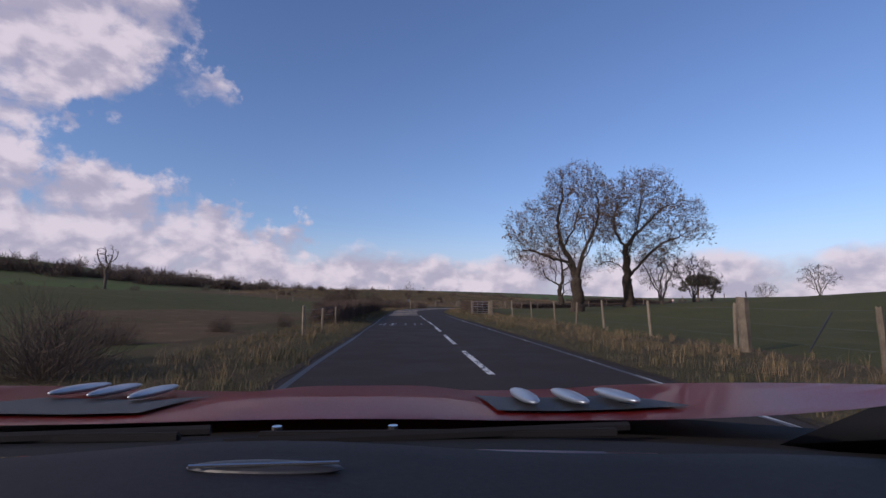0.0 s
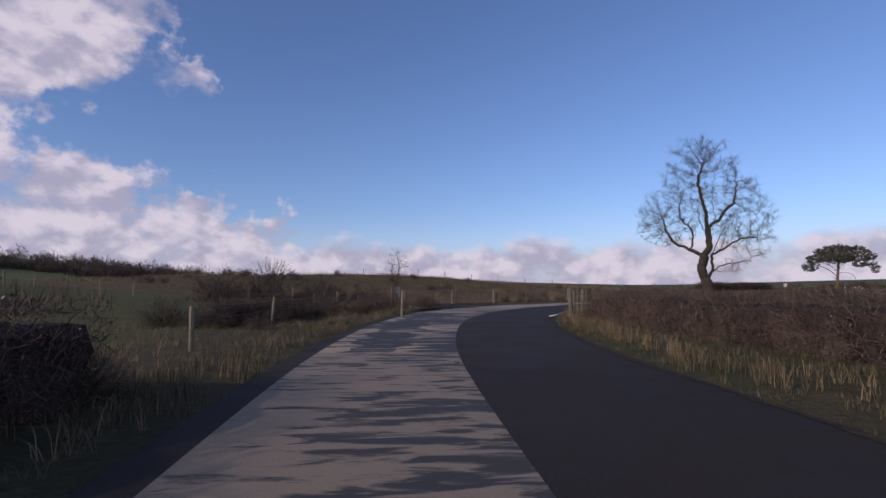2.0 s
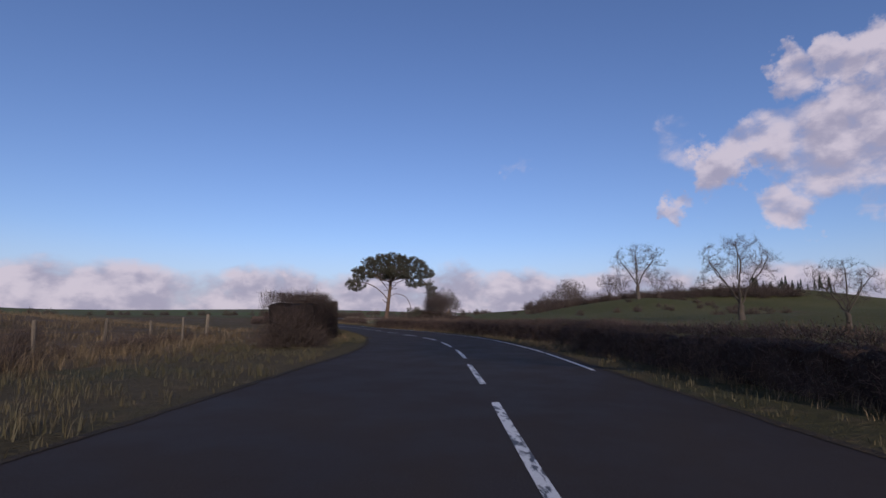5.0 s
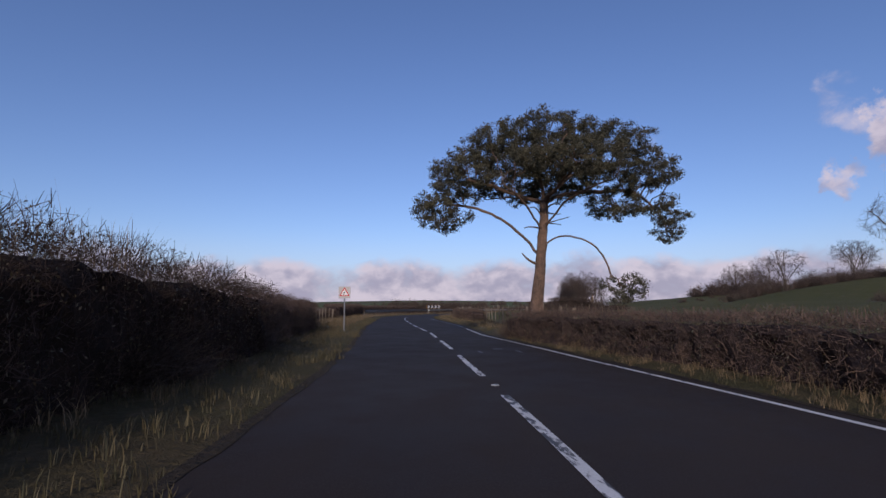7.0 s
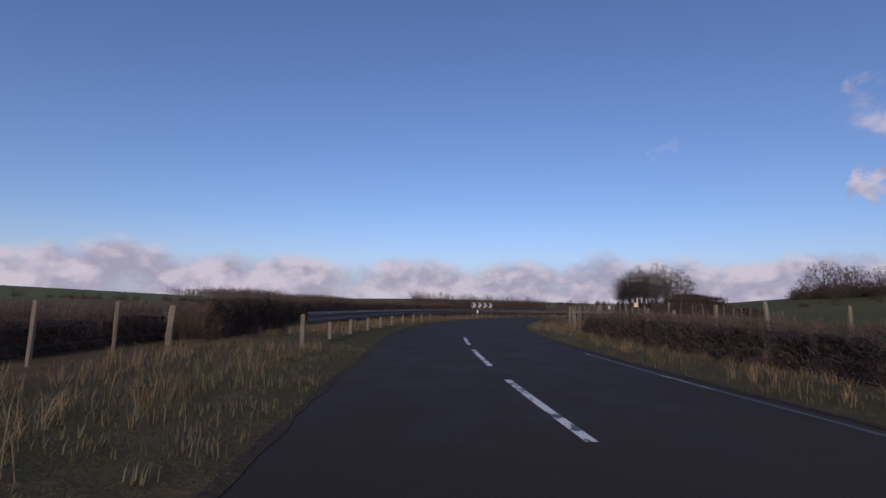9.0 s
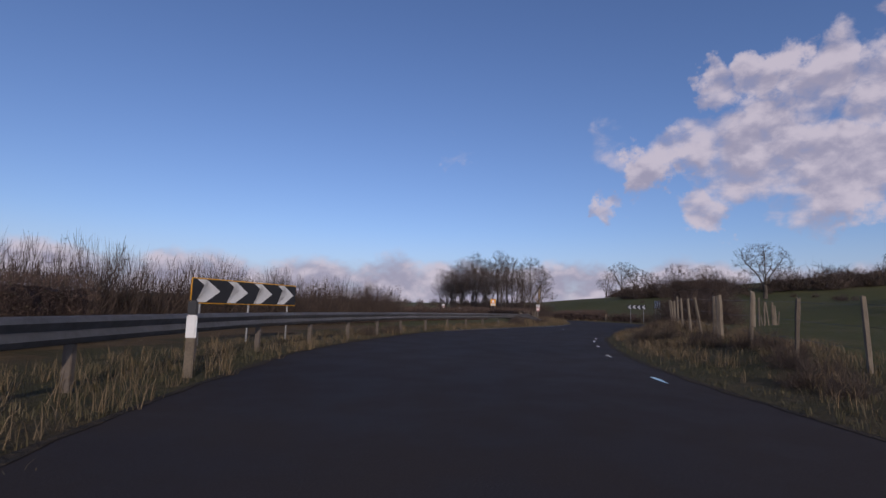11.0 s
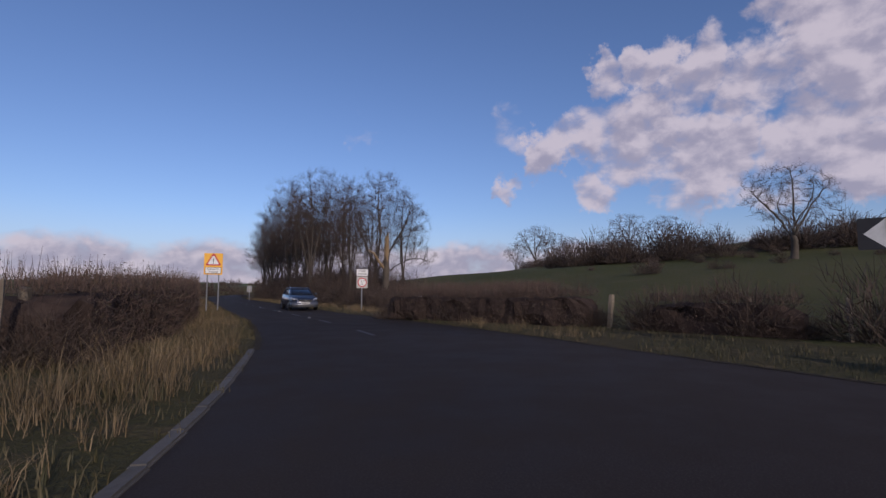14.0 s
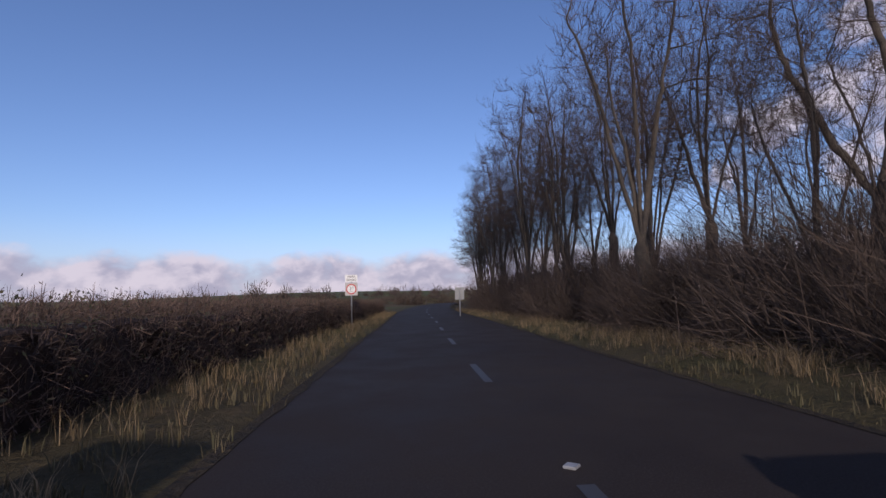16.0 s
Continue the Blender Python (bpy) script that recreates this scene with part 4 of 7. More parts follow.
pine_tree(70.72, 142.02, 1.01, -46, "solitary umbrella-shaped pine with a reddish trunk", 5)
plant("shrub", (thickets[1], None), 86.0, 152.5, 30, "dark bare roadside thorn bush behind the pine", "bush", 0.85)
plant("shrub", (thickets[2], None), 80.5, 146.5, 80, "dark bare roadside thorn bush behind the pine", "bush", 0.7)


# hedges
def hedge_section(seed, high, thick, loose, leafy, twig):
    """Three metres of hedge: a dark core coloured as its shaded inside, crossed twigs, thin shoots on top, some leaves.
    """
    g = np.random.default_rng(seed)
    bm = bmesh.new()
    n, rings = 14, 11
    rows = []
    for i in range(n + 1):
        x = -1.66 + 3.32 * i / n
        ring = []
        for k in range(rings):
            a = math.pi * k / (rings - 1)
            wide = thick * 0.37 * max(-1, min(1, 1.5 * math.cos(a)))
            h = high * 0.80 * min(1.0, 1.5 * math.sin(a))
            j = noise.noise_vector(Vector((x * 1.7, k * 0.8, seed)))
            end = 0.72 if i in (0, n) else 0.93 if i in (1, n - 1) else 1.0
            ring.append(bm.verts.new((x, (wide + 0.20 * thick * j.y) * end, max(0.0, h + 0.12 * high * j.z) * end)))
        rows.append(ring)
    for a, b in zip(rows, rows[1:]):
        for k in range(rings - 1):
            bm.faces.new((a[k], a[k + 1], b[k + 1], b[k]))
    bm.faces.new(rows[0])
    bm.faces.new(rows[-1])
    core = bpy.data.meshes.new("hedge_shade_core")
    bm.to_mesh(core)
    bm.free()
    # the shell's dark colour stands in for shade behind the twigs
    core.materials.append(SHADE_CORE if twig == HEDGE_SHADED else BROWN_SHADE_CORE)
    girth = 2 * high + thick
    m = int(3 * girth * 420)
    t = g.uniform(0, girth, m)
    y = np.where(t < high, -thick / 2, np.where(t > high + thick, thick / 2, t - high - thick / 2))
    z = np.where(t < high, t, np.where(t > high + thick, girth - t, high))
    inward = g.uniform(-0.04, 0.24, m)
    p = np.stack([g.uniform(-1.64, 1.64, m), y * (1 - inward), z * (1 - inward * 0.6)], 1)
    d = g.normal(size=(m, 3)) * (0.75, 0.6, 0.7) + (0, 0, 0.5)
    d[:, 1] += np.sign(y) * 0.3
    d /= np.linalg.norm(d, axis=1)[:, None]
    ln = g.uniform(0.05, 0.24, (m, 1))
    shoot = (p[:, 2] > high * 0.8) & (g.random(m) < 0.06 + 0.22 * loose)
    ln[shoot] = g.uniform(0.10, 0.22 + 0.22 * loose, (shoot.sum(), 1))
    d[shoot] = d[shoot] * 0.35 + (0, 0, 0.9)
    q = p + d * ln
    q[:, 2] = np.maximum(q[:, 2], 0.0)
    side = np.cross(d, g.normal(size=d.shape))
    side /= np.linalg.norm(side, axis=1)[:, None] + 1e-9
    wdt = g.uniform(0.0024, 0.0060, (m, 1))
    v = np.stack([p - side * wdt, p + side * wdt, q + side * wdt * 0.4, q - side * wdt * 0.4], 1).reshape(-1, 3)
    k = np.arange(m)[:, None] * 4
    tri = np.concatenate([k + [0, 1, 2], k + [0, 2, 3]], 1).reshape(-1, 3)
    twigs = quick_mesh("hedge_twigs", v, tri, (twig,))
    c = q[g.integers(0, m, int(leafy * girth * 3))]
    leaves = leaf_quads("hedge_leaves", c + g.normal(0, 0.03, c.shape), 0.018, HEDGE_LEAF, g, 1.3)
    return core, twigs, leaves


HEDGES = {}


def hedge(points, high, thick, loose, label, leafy=80):
    """A hedge along a line on the ground, section by section."""
    # a dark hedge takes the twig copy with shade in its colour
    twig = HEDGE_SHADED if " dark" in label else HEDGE_TWIG
    key = (round(high * 2), round(thick * 2), loose, twig.name)
    if key not in HEDGES:
        HEDGES[key] = [hedge_section(40 + k + 7 * len(HEDGES), high, thick, loose, leafy, twig) for k in range(3)], high, thick
    kinds, high0, thick0 = HEDGES[key]
    run = thing("hedge", label, "hedge", Matrix.Translation((points[0][0], points[0][1], 0)))
    chance = random.Random(int(points[0][0] * 10) + int(high * 7))
    pts = [Vector((x, y, 0)) for x, y in points]
    lens = [(b - a).length for a, b in zip(pts, pts[1:])]
    total = sum(lens)
    n = max(1, round(total / 2.8))

    def at(s):
        for a, b, ln in zip(pts, pts[1:], lens):
            if s <= ln:
                return a.lerp(b, s / ln)
            s -= ln
        return pts[-1]
    for k in range(n):
        a, b = at(total * k / n), at(total * (k + 1) / n)
        c, d = (a + b) / 2, b - a
        core, twigs, leaves = kinds[chance.randrange(3)]
        m = (Matrix.Translation((c.x - pts[0].x, c.y - pts[0].y, ground_z(c.x, c.y) - 0.04))
             @ Matrix.Rotation(math.atan2(d.y, d.x) + (math.pi if chance.random() < 0.5 else 0), 4, "Z")
             @ Matrix.Diagonal((d.length / 3.0, thick / thick0 * chance.uniform(0.9, 1.1), high / high0 * chance.uniform(0.94, 1.07), 1)))
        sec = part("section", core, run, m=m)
        tagged(part("twig_layer", twigs, sec), kind="stuff")
        tagged(part("leaf_layer", leaves, sec), kind="stuff")
        if loose > 0.5 and k % 2:
            part("top_growth", brush[chance.randrange(3)], sec, m=Matrix.Translation((chance.uniform(-0.8, 0.8), 0, high0 * 0.4)) @ Matrix.Diagonal((0.9, thick0 * 0.42, high0 * chance.uniform(0.3, 0.5), 1)))
    for k in (0, 1):
        c = pts[-1] if k else pts[0]
        for j in range(2):
            part("end_growth", brush[chance.randrange(3)], run, m=Matrix.Translation((c.x - pts[0].x, c.y - pts[0].y, ground_z(c.x, c.y))) @ Matrix.Rotation(chance.uniform(0, 6), 4, "Z") @ Matrix.Diagonal((thick * 0.48, thick * 0.48, high * (0.34 + 0.08 * j), 1)))
    return run


def along(u0, u1, off0, off1, step=0.1):
    return [tuple(beside(u, off0 + (off1 - off0) * (u - u0) / (u1 - u0))[:2]) for u in span(u0, u1, step)]


# the left side of the road
bushy = random.Random(31)
for u, off, k in ((-1.5, -5.4, 0.7), (-1.2, -5.0, 0.6), (-0.9, -5.6, 0.7), (-0.6, -5.1, 0.55), (-0.3, -5.6, 0.65), (0.02, -5.3, 0.6), (0.30, -5.2, 0.72), (0.36, -6.0, 0.66), (0.52, -7.4, 0.5), (0.72, -6.6, 0.40), (0.86, -5.2, 0.36)):
    p = beside(u, off)
    plant("shrub", (brush[int(off * 10) % 3], None), p.x, p.y, bushy.uniform(0, 360), "bare dark thorn bush in the rough verge", "bush", k, group="thorn bushes in the verge")
hedge(along(0.98, 2.25, -4.0, -4.0), 1.05, 1.3, 0.1, "low clipped brown thorn hedge along the verge")
hedge(along(2.75, 3.05, -7.5, -8.0), 0.8, 1.6, 0.1, "short dark clipped hedge by the field")
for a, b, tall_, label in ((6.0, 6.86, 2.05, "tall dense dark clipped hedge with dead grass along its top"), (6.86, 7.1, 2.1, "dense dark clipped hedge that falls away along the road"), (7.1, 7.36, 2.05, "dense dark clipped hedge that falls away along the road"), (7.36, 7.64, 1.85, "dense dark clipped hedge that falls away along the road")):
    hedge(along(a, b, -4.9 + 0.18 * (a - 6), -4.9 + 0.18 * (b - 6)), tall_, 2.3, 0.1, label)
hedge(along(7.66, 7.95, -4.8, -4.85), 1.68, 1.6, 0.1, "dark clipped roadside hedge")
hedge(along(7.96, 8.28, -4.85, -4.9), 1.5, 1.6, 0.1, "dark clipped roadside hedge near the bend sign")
hedge(along(8.35, 8.6, -6.0, -6.2), 1.35, 2.2, 1.0, "shaggy dark bramble bush on the verge")
hedge(along(9.0, 9.7, -9.0, -9.0), 1.0, 1.6, 1.0, "ragged field hedge beyond the verge")
hedge(along(9.7, 11.5, -7.6, -10.4), 1.65, 1.6, 0.1, "brown clipped hedge behind the crash barrier")
screen = thing("hedge", "tall bare see-through hedge of upright stems behind the crash barrier", "hedge", Matrix.Translation(beside(11.4, -13.5)))
for k in range(30):
    p = beside(11.35 + 0.045 * k, -13.0 - 0.02 * k)
    for j in range(2):
        part("section", thickets[(k + j) % 4], screen, m=Matrix.Translation(p - screen.matrix_basis.translation + Vector((0.4 * j, 0.5 * j, ground_z(p.x, p.y) - 0.1))) @ Matrix.Rotation(k * 2.1 + j, 4, "Z") @ Matrix.Diagonal((0.75, 0.75, 1.72 + 0.12 * math.sin(k * 1.3), 1)))
hedge(along(12.3, 14.0, -16.0, -12.0), 1.15, 1.6, 1.0, "low brown field hedge beyond the bend")
hedge(along(14.5, 15.95, -4.7, -4.2), 1.45, 1.9, 1.0, "overgrown brown hawthorn hedge beside the verge")
hedge(along(15.98, 19.0, -4.3, -4.3), 1.2, 1.7, 0.1, "dark roadside thorn hedge")
for x, y, k in ((160.0, 207.9, 0.50), (161.6, 208.2, 0.58), (162.8, 208.8, 0.50), (165.2, 207.5, 0.40), (169.2, 208.0, 0.46), (170.6, 207.7, 0.42), (171.8, 208.4, 0.40), (138.5, 208.6, 0.34), (141.2, 208.9, 0.40)):
    plant("shrub", (brush[int(x) % 3], None), x, y, x * 50, "green-brown broom bush in front of the crash barrier", "bush", k, group="bushes at the barrier end")
# the right side
hedge([(3.4, 47.4), (4.0, 52.0), (4.0, 58.0), (3.6, 64.0), (3.4, 71.0)], 1.1, 1.5, 0.1, "brown clipped thorn hedge along the bend")
hedge(along(4.25, 5.9, 6.9, 6.4), 1.0, 1.4, 0.1, "low brown clipped hedge under the oak")
hedge(along(5.9, 7.3, 7.6, 6.8) + along(7.36, 7.93, 6.7, 5.3), 1.05, 1.5, 0.1, "low brown clipped hedge around the pine")
hedge(along(9.0, 10.15, 8.2, 8.2), 1.0, 1.4, 0.1, "low brown clipped hedge along the pasture")
hedge([(157.8, 195.0), (163.0, 194.7), (168.0, 194.0), (172.2, 193.6)], 2.8, 3.0, 1.0, "high dense dark overgrown hedge on a bank")
hedge([(171.8, 193.6), (179.0, 194.0), (186.0, 194.0), (192.6, 193.0)], 1.7, 2.0, 1.0, "scrubby dark bramble hedge along the field fence")
for x, y, k in ((156.6, 194.2, 1.5), (156.2, 195.9, 1.35), (155.4, 195.0, 1.1), (157.4, 196.6, 1.2), (158.6, 194.8, 1.7), (160.9, 194.6, 1.85), (163.5, 194.6, 1.6), (166.6, 193.9, 1.75), (169.2, 193.8, 1.6), (171.5, 193.5, 1.5), (174.8, 192.6, 1.0), (181.5, 193.4, 1.0), (187.5, 193.4, 1.15), (190.4, 193.2, 1.3), (193.0, 192.6, 1.3), (177.5, 194.6, 0.7), (184.2, 194.8, 0.7)):
    plant("shrub", (brush[int(x) % 3], None), x, y, x * 40, "dense dark thorn bush on the bank", "bush", k)
hedge([(207.6, 213.6), (205.2, 209.0), (203.6, 205.6)], 1.2, 1.6, 1.0, "brown untrimmed hedge at the sharp bend")
hedge([(202.4, 203.6), (200.6, 200.6)], 1.1, 1.5, 1.0, "dense hedge stub behind the bend sign")
for k in range(16):
    plant("shrub", (thickets[k % 4], None), 164.0 + 1.75 * k, 196.6 + 0.05 * (k * 7 % 9) - 0.02 * k, k * 50, "low dark bramble on the bank", "bush", 0.34 + 0.05 * (k * 3 % 5), group="brambles on the bank")
for x, y, k in ((202.6, 203.9, 0.85), (201.2, 201.6, 1.0), (199.6, 199.2, 1.15), (198.2, 197.2, 0.8), (206.0, 210.6, 0.7)):
    plant("shrub", (thickets[int(x * 10) % 4], None), x, y, x * 40, "tangled bare thorn bush at the bend", "bush", k)
for k in range(26):
    p = beside(2.70 + 0.04 * k, -5.6 - (k * 37 % 11) * 0.55)
    plant("shrub", (thickets[k % 4], None), p.x, p.y, k * 50, "brown dead bramble scrub in the rough grass", "bush", 0.40 + (k * 7 % 5) * 0.09, group="bramble scrub")
moor = random.Random(77)
for k in range(44):
    p = beside(10.6 + 0.04 * k, 5.7 + moor.uniform(0, 2.2))
    plant("shrub", (brush[k % 3], None), p.x, p.y, k * 67, "low brown bramble and dead bracken under the fence", "bush", moor.uniform(0.2, 0.36), group="brambles under the fence")
for k in range(34):
    f = k / 33
    x, y = 4.5 + 32 * f + moor.gauss(0, 0.5), 100.4 + 29.5 * f + moor.gauss(0, 0.7)
    plant("shrub", (thickets[k % 4], None), x, y, k * 47, "low brown bramble along the fence below the bank", "bush", moor.uniform(0.26, 0.52), group="brambles below the bank")
for k in range(40):
    x, y = moor.uniform(-34, 30), moor.uniform(106, 138)
    if road_gap(x, y)[0][0] > 8:
        plant("shrub", (thickets[k % 4], None), x, y, k * 53, "dark gorse and dead bracken clump on the moor", "bush", moor.uniform(0.3, 0.75), group="scrub on the moor")
for k in range(16):
    x, y = -21 + 0.95 * k + moor.gauss(0, 0.4), 97.2 + 0.12 * k + moor.gauss(0, 1.2)
    plant("shrub", (thickets[k % 4], None), x, y, k * 31, "tangled brown scrub behind the gateway", "bush", moor.uniform(0.5, 0.85), group="scrub behind the gateway")
hedge([(209.0, 212.4), (213.6, 211.0), (222.0, 207.0)], 1.5, 1.8, 1.0, "overgrown hedge running up from the road")

# the copse by the road, and single trees on the hillside
COPSE_ASH = grown_tree(81, (((0, 0, -0.3), (0.1, 0, 2.0), (0, 0, 4.2)), ((0, 0, 4.2), (-1.2, 0.4, 7.0), (-2.4, 0.2, 10.0), (-2.6, 0, 12.6)), ((0, 0, 4.2), (0.5, -0.3, 8.0), (0.2, 0, 11.5), (0.3, 0, 14.6)), ((0.1, 0, 3.6), (1.8, 0.2, 6.6), (3.4, 0, 9.4), (4.2, 0, 11.8)), ((0.1, 0, 2.6), (2.2, 0, 4.4), (4.6, 0.1, 5.4), (6.6, 0, 5.0)), ((0, 0, 4.0), (0.4, 2.0, 7.6), (0.2, 3.2, 10.6)), ((0, 0, 4.0), (0.2, -2.0, 7.8), (0.8, -3.2, 11.0))),
                       ((-2.4, 0, 10.0, 2.8, 3.2, 3.8), (0.6, 0, 12.4, 3.6, 3.4, 3.6), (3.8, 0, 9.2, 2.9, 3.0, 3.4), (5.4, 0, 5.6, 2.2, 1.9, 1.7)), 0.36, BARK_GREY, points=1300, step=0.36, rise=0.16, twist=0.2, jitter=0.03, each=4, length=0.8, r=0.007)
plant("tree", COPSE_ASH, 235.0, 224.5, -72, "tall round-crowned bare ash at the edge of the copse", scale=0.86)
rng = random.Random(8)
for k in range(30):
    u = 16.32 + 0.14 * k + rng.uniform(-0.05, 0.05)
    off = (7.2, 11.5, 9.0, 15.0)[k % 4] + rng.uniform(-0.6, 1.2)
    p = beside(u, off)
    plant("tree", tall[k % 4], p.x, p.y, rng.uniform(0, 360), "slender bare ash in a roadside copse", scale=rng.uniform(0.86, 1.08) * (0.72 if u < 16.7 else 1.0 if u < 17.3 else 1.22), group="trees of the copse")
for k in range(60):
    u = 15.98 + 0.07 * k
    p = beside(u, 6.3 + (k % 3) * 2.4 + rng.uniform(0, 1.6))
    plant("shrub", (brush[k % 3], None), p.x, p.y, rng.uniform(0, 360), "bare brown undergrowth shrub in the copse", "bush", rng.uniform(0.8, 1.35), group="undergrowth of the copse")
for k in range(34):
    p = beside(16.2 + 0.085 * k, 7.6 + (k * 5 % 7) * 0.9)
    plant("shrub", (deep[k % 3], None), p.x, p.y, k * 77, "tall bare brown shrub deep in the copse", "bush", 1.7 + (k * 3 % 5) * 0.28, group="inner shrubs of the copse")
for k in range(9):
    p = beside(15.62 + 0.05 * k, 7.6 + (k % 3) * 1.5)
    plant("shrub", (brush[k % 3], None), p.x, p.y, k * 61, "bare brown undergrowth shrub beside the stump", "bush", 0.7 + 0.05 * k, group="undergrowth of the copse")
for x, y, s in ((268, 172.8, 1.6), (297.5, 191, 1.15), (300, 183, 1.0), (312, 131, 1.0), (317, 119, 1.1), (221, 143, 1.25), (391, 214, 2.1), (383, 207, 1.6), (398, 222, 1.5), (376, 200, 1.2)):
    plant("tree", broad[int(x) % 3], x, y, x * 7, "bare round hedgerow tree on the hillside pasture", scale=s, group="hillside trees")
for k in range(22):
    plant("shrub", (thickets[k % 4], None), 182 + 1.7 * k, 161 - 1.9 * k + (k * 5 % 7), k * 40, "bare thorn bush in a field hedgerow", "bush", 1.3 + (k % 3) * 0.4, group="field hedgerow bushes")
for x, y, s in ((195, 155, 1.15), (196, 132.3, 2.1), (188, 160, 0.8), (204, 143, 1.1), (212, 128, 1.2)):
    plant("tree", broad[int(x) % 3], x, y, x * 5, "bare field tree along a distant hedgerow", scale=s, group="field trees")

# ---------------------------------------------------------------- road surface: worn patch, lines, kerb, puddles
def middle(u):
    """Offset of the centre line."""
    pts = ((-3, 1.5), (0, 1.5), (1, 1.4), (2, 1.0), (2.5, 0.7), (3, 0.45), (3.5, 0.5), (4, 0.75), (5, 0.9), (6.4, 1.8), (7, 1.25), (7.5, 1.4), (8.1, 1.9), (9, 1.7), (10, 1.4), (11, 0.6), (12, 0.5), (13, 1.2), (14, 1.8), (15, 1.25), (16, 1.05), (25, 1.05))
    for (a, va), (b, vb) in zip(pts, pts[1:]):
        if a <= u <= b:
            return va + (vb - va) * (u - a) / (b - a)
    return 1.0


le_ = lambda u: station(u)[3]
ragged = lambda u: 0.16 * math.sin(u * 61) + 0.12 * math.sin(u * 143 + 1)
for a, b, inner, outer, mat in ((1.62, 2.45, lambda u: le_(u) + 0.40, lambda u: middle(u) - 0.06, FIRM_PATCH), (2.45, 3.3, lambda u: le_(u) + 0.40, lambda u: le_(u) + 0.95 + ragged(u), CONCRETE_PATCH), (2.45, 3.3, lambda u: le_(u) + 0.95 + ragged(u), lambda u: middle(u) - 1.25 + ragged(u + 0.7), SPARSE_PATCH),
                                (2.45, 3.3, lambda u: middle(u) - 1.25 + ragged(u + 0.7), lambda u: middle(u) - 0.06, CONCRETE_PATCH), (3.3, 3.75, lambda u: le_(u) + 0.55 + (u - 3.3) * 1.0, lambda u: middle(u) - 0.06, CONCRETE_PATCH),
                                (3.75, 4.8, lambda u: le_(u) + 1.0 + max(0.0, u - 4.0) * 1.0, lambda u: middle(u) - 0.06, SOLID_PATCH)):
    planed = ribbon("worn_patch", span(a, b, 0.012), inner, outer, 0.004, mat, road)
    tagged(planed, "pale planed road surface with dark tar streaks")
u = -2.6
while u < 20:
    p, ahead, right, le, re = station(u)
    speed = (station(u + 0.05)[0] - p).length / 0.05
    ln = (2.0 if u > 14 else 4.0) / speed
    if not (1.7 < u < 4.9 or 9.9 < u < 14.6):
        half = 0.06
        ribbon("centre_dash", span(u, u + ln, 0.06), lambda v: middle(v) - half, lambda v: middle(v) + half, 0.006, EDGE_PAINT if u > 14 else LINE_PAINT, road)
    u += 6.0 / speed
for a, b in ((-2.8, 1.7), (5.6, 8.3), (8.4, 9.6)):
    ribbon("edge_line", span(a, b, 0.05), lambda u: station(u)[4] - 0.42, lambda u: station(u)[4] - 0.32, 0.006, LINE_PAINT if a == 5.6 else EDGE_PAINT, road)
ribbon("edge_line", span(12.25, 13.2, 0.05), lambda u: station(u)[3] + 0.16, lambda u: station(u)[3] + 0.26, 0.006, EDGE_PAINT, road)
# worn word painted on the lane, not legible
for k, (u0, off, wide, long) in enumerate(((0.96, -1.05, 0.12, 0.09), (0.97, -0.62, 0.35, 0.015), (0.985, -0.62, 0.12, 0.06), (1.04, -0.62, 0.35, 0.015), (0.97, 0.02, 0.10, 0.10), (0.97, 0.5, 0.10, 0.10), (0.99, 0.85, 0.10, 0.07), (0.98, -1.25, 0.10, 0.04))):
    ribbon("painted_mark", span(u0, u0 + long, 0.02), lambda v: off - wide / 2, lambda v: off + wide / 2, 0.006, EDGE_PAINT, road)
for k, (u0, off, wide, long) in enumerate(((7.60, 2.2, 0.08, 0.03), (7.65, 2.9, 0.3, 0.010), (7.60, 3.3, 0.08, 0.03))):
    ribbon("painted_mark", span(u0, u0 + long, 0.02), lambda v: off - wide / 2, lambda v: off + wide / 2, 0.006, EDGE_PAINT, road)
STUD = material("road_stud", (0.5, 0.5, 0.5), 0.4, 0.3)
stud_bm = box(bmesh.new(), 0.10, 0.10, 0.02, (0, 0, 0.01), 0.006)
stud_me = bpy.data.meshes.new("road_stud")
stud_bm.to_mesh(stud_me)
stud_bm.free()
stud_me.materials.append(STUD)
for u in (0.42, 0.95, 1.45, 6.9, 7.35, 7.8, 8.25, 8.7, 12.6, 15.3, 15.75, 16.2):
    ob = new("road_stud", stud_me)
    ob.parent = road
    ob.matrix_basis = Matrix.Translation(beside(u, middle(u) + 0.02, 0.0))

# tarred joints and damp wheel tracks
DAMP = material("damp_asphalt", (0.014, 0.013, 0.014), 0.55, vary=(0.026, 0.025, 0.026), scale=0.6, fine=30, bump=0.0, per="world")
for a, b, off, wide in ((-1.5, 1.5, -1.62, 0.10),):
    ribbon("damp_streak", span(a, b, 0.05), lambda u: off - wide * (0.5 + 0.35 * math.sin(u * 9 + off)), lambda u: off + wide * (0.5 + 0.3 * math.sin(u * 13)), 0.004, DAMP, road)
PUDDLE = material("puddle_water", (0.03, 0.03, 0.035), 0.03, bump=0.02, bump_scale=6)


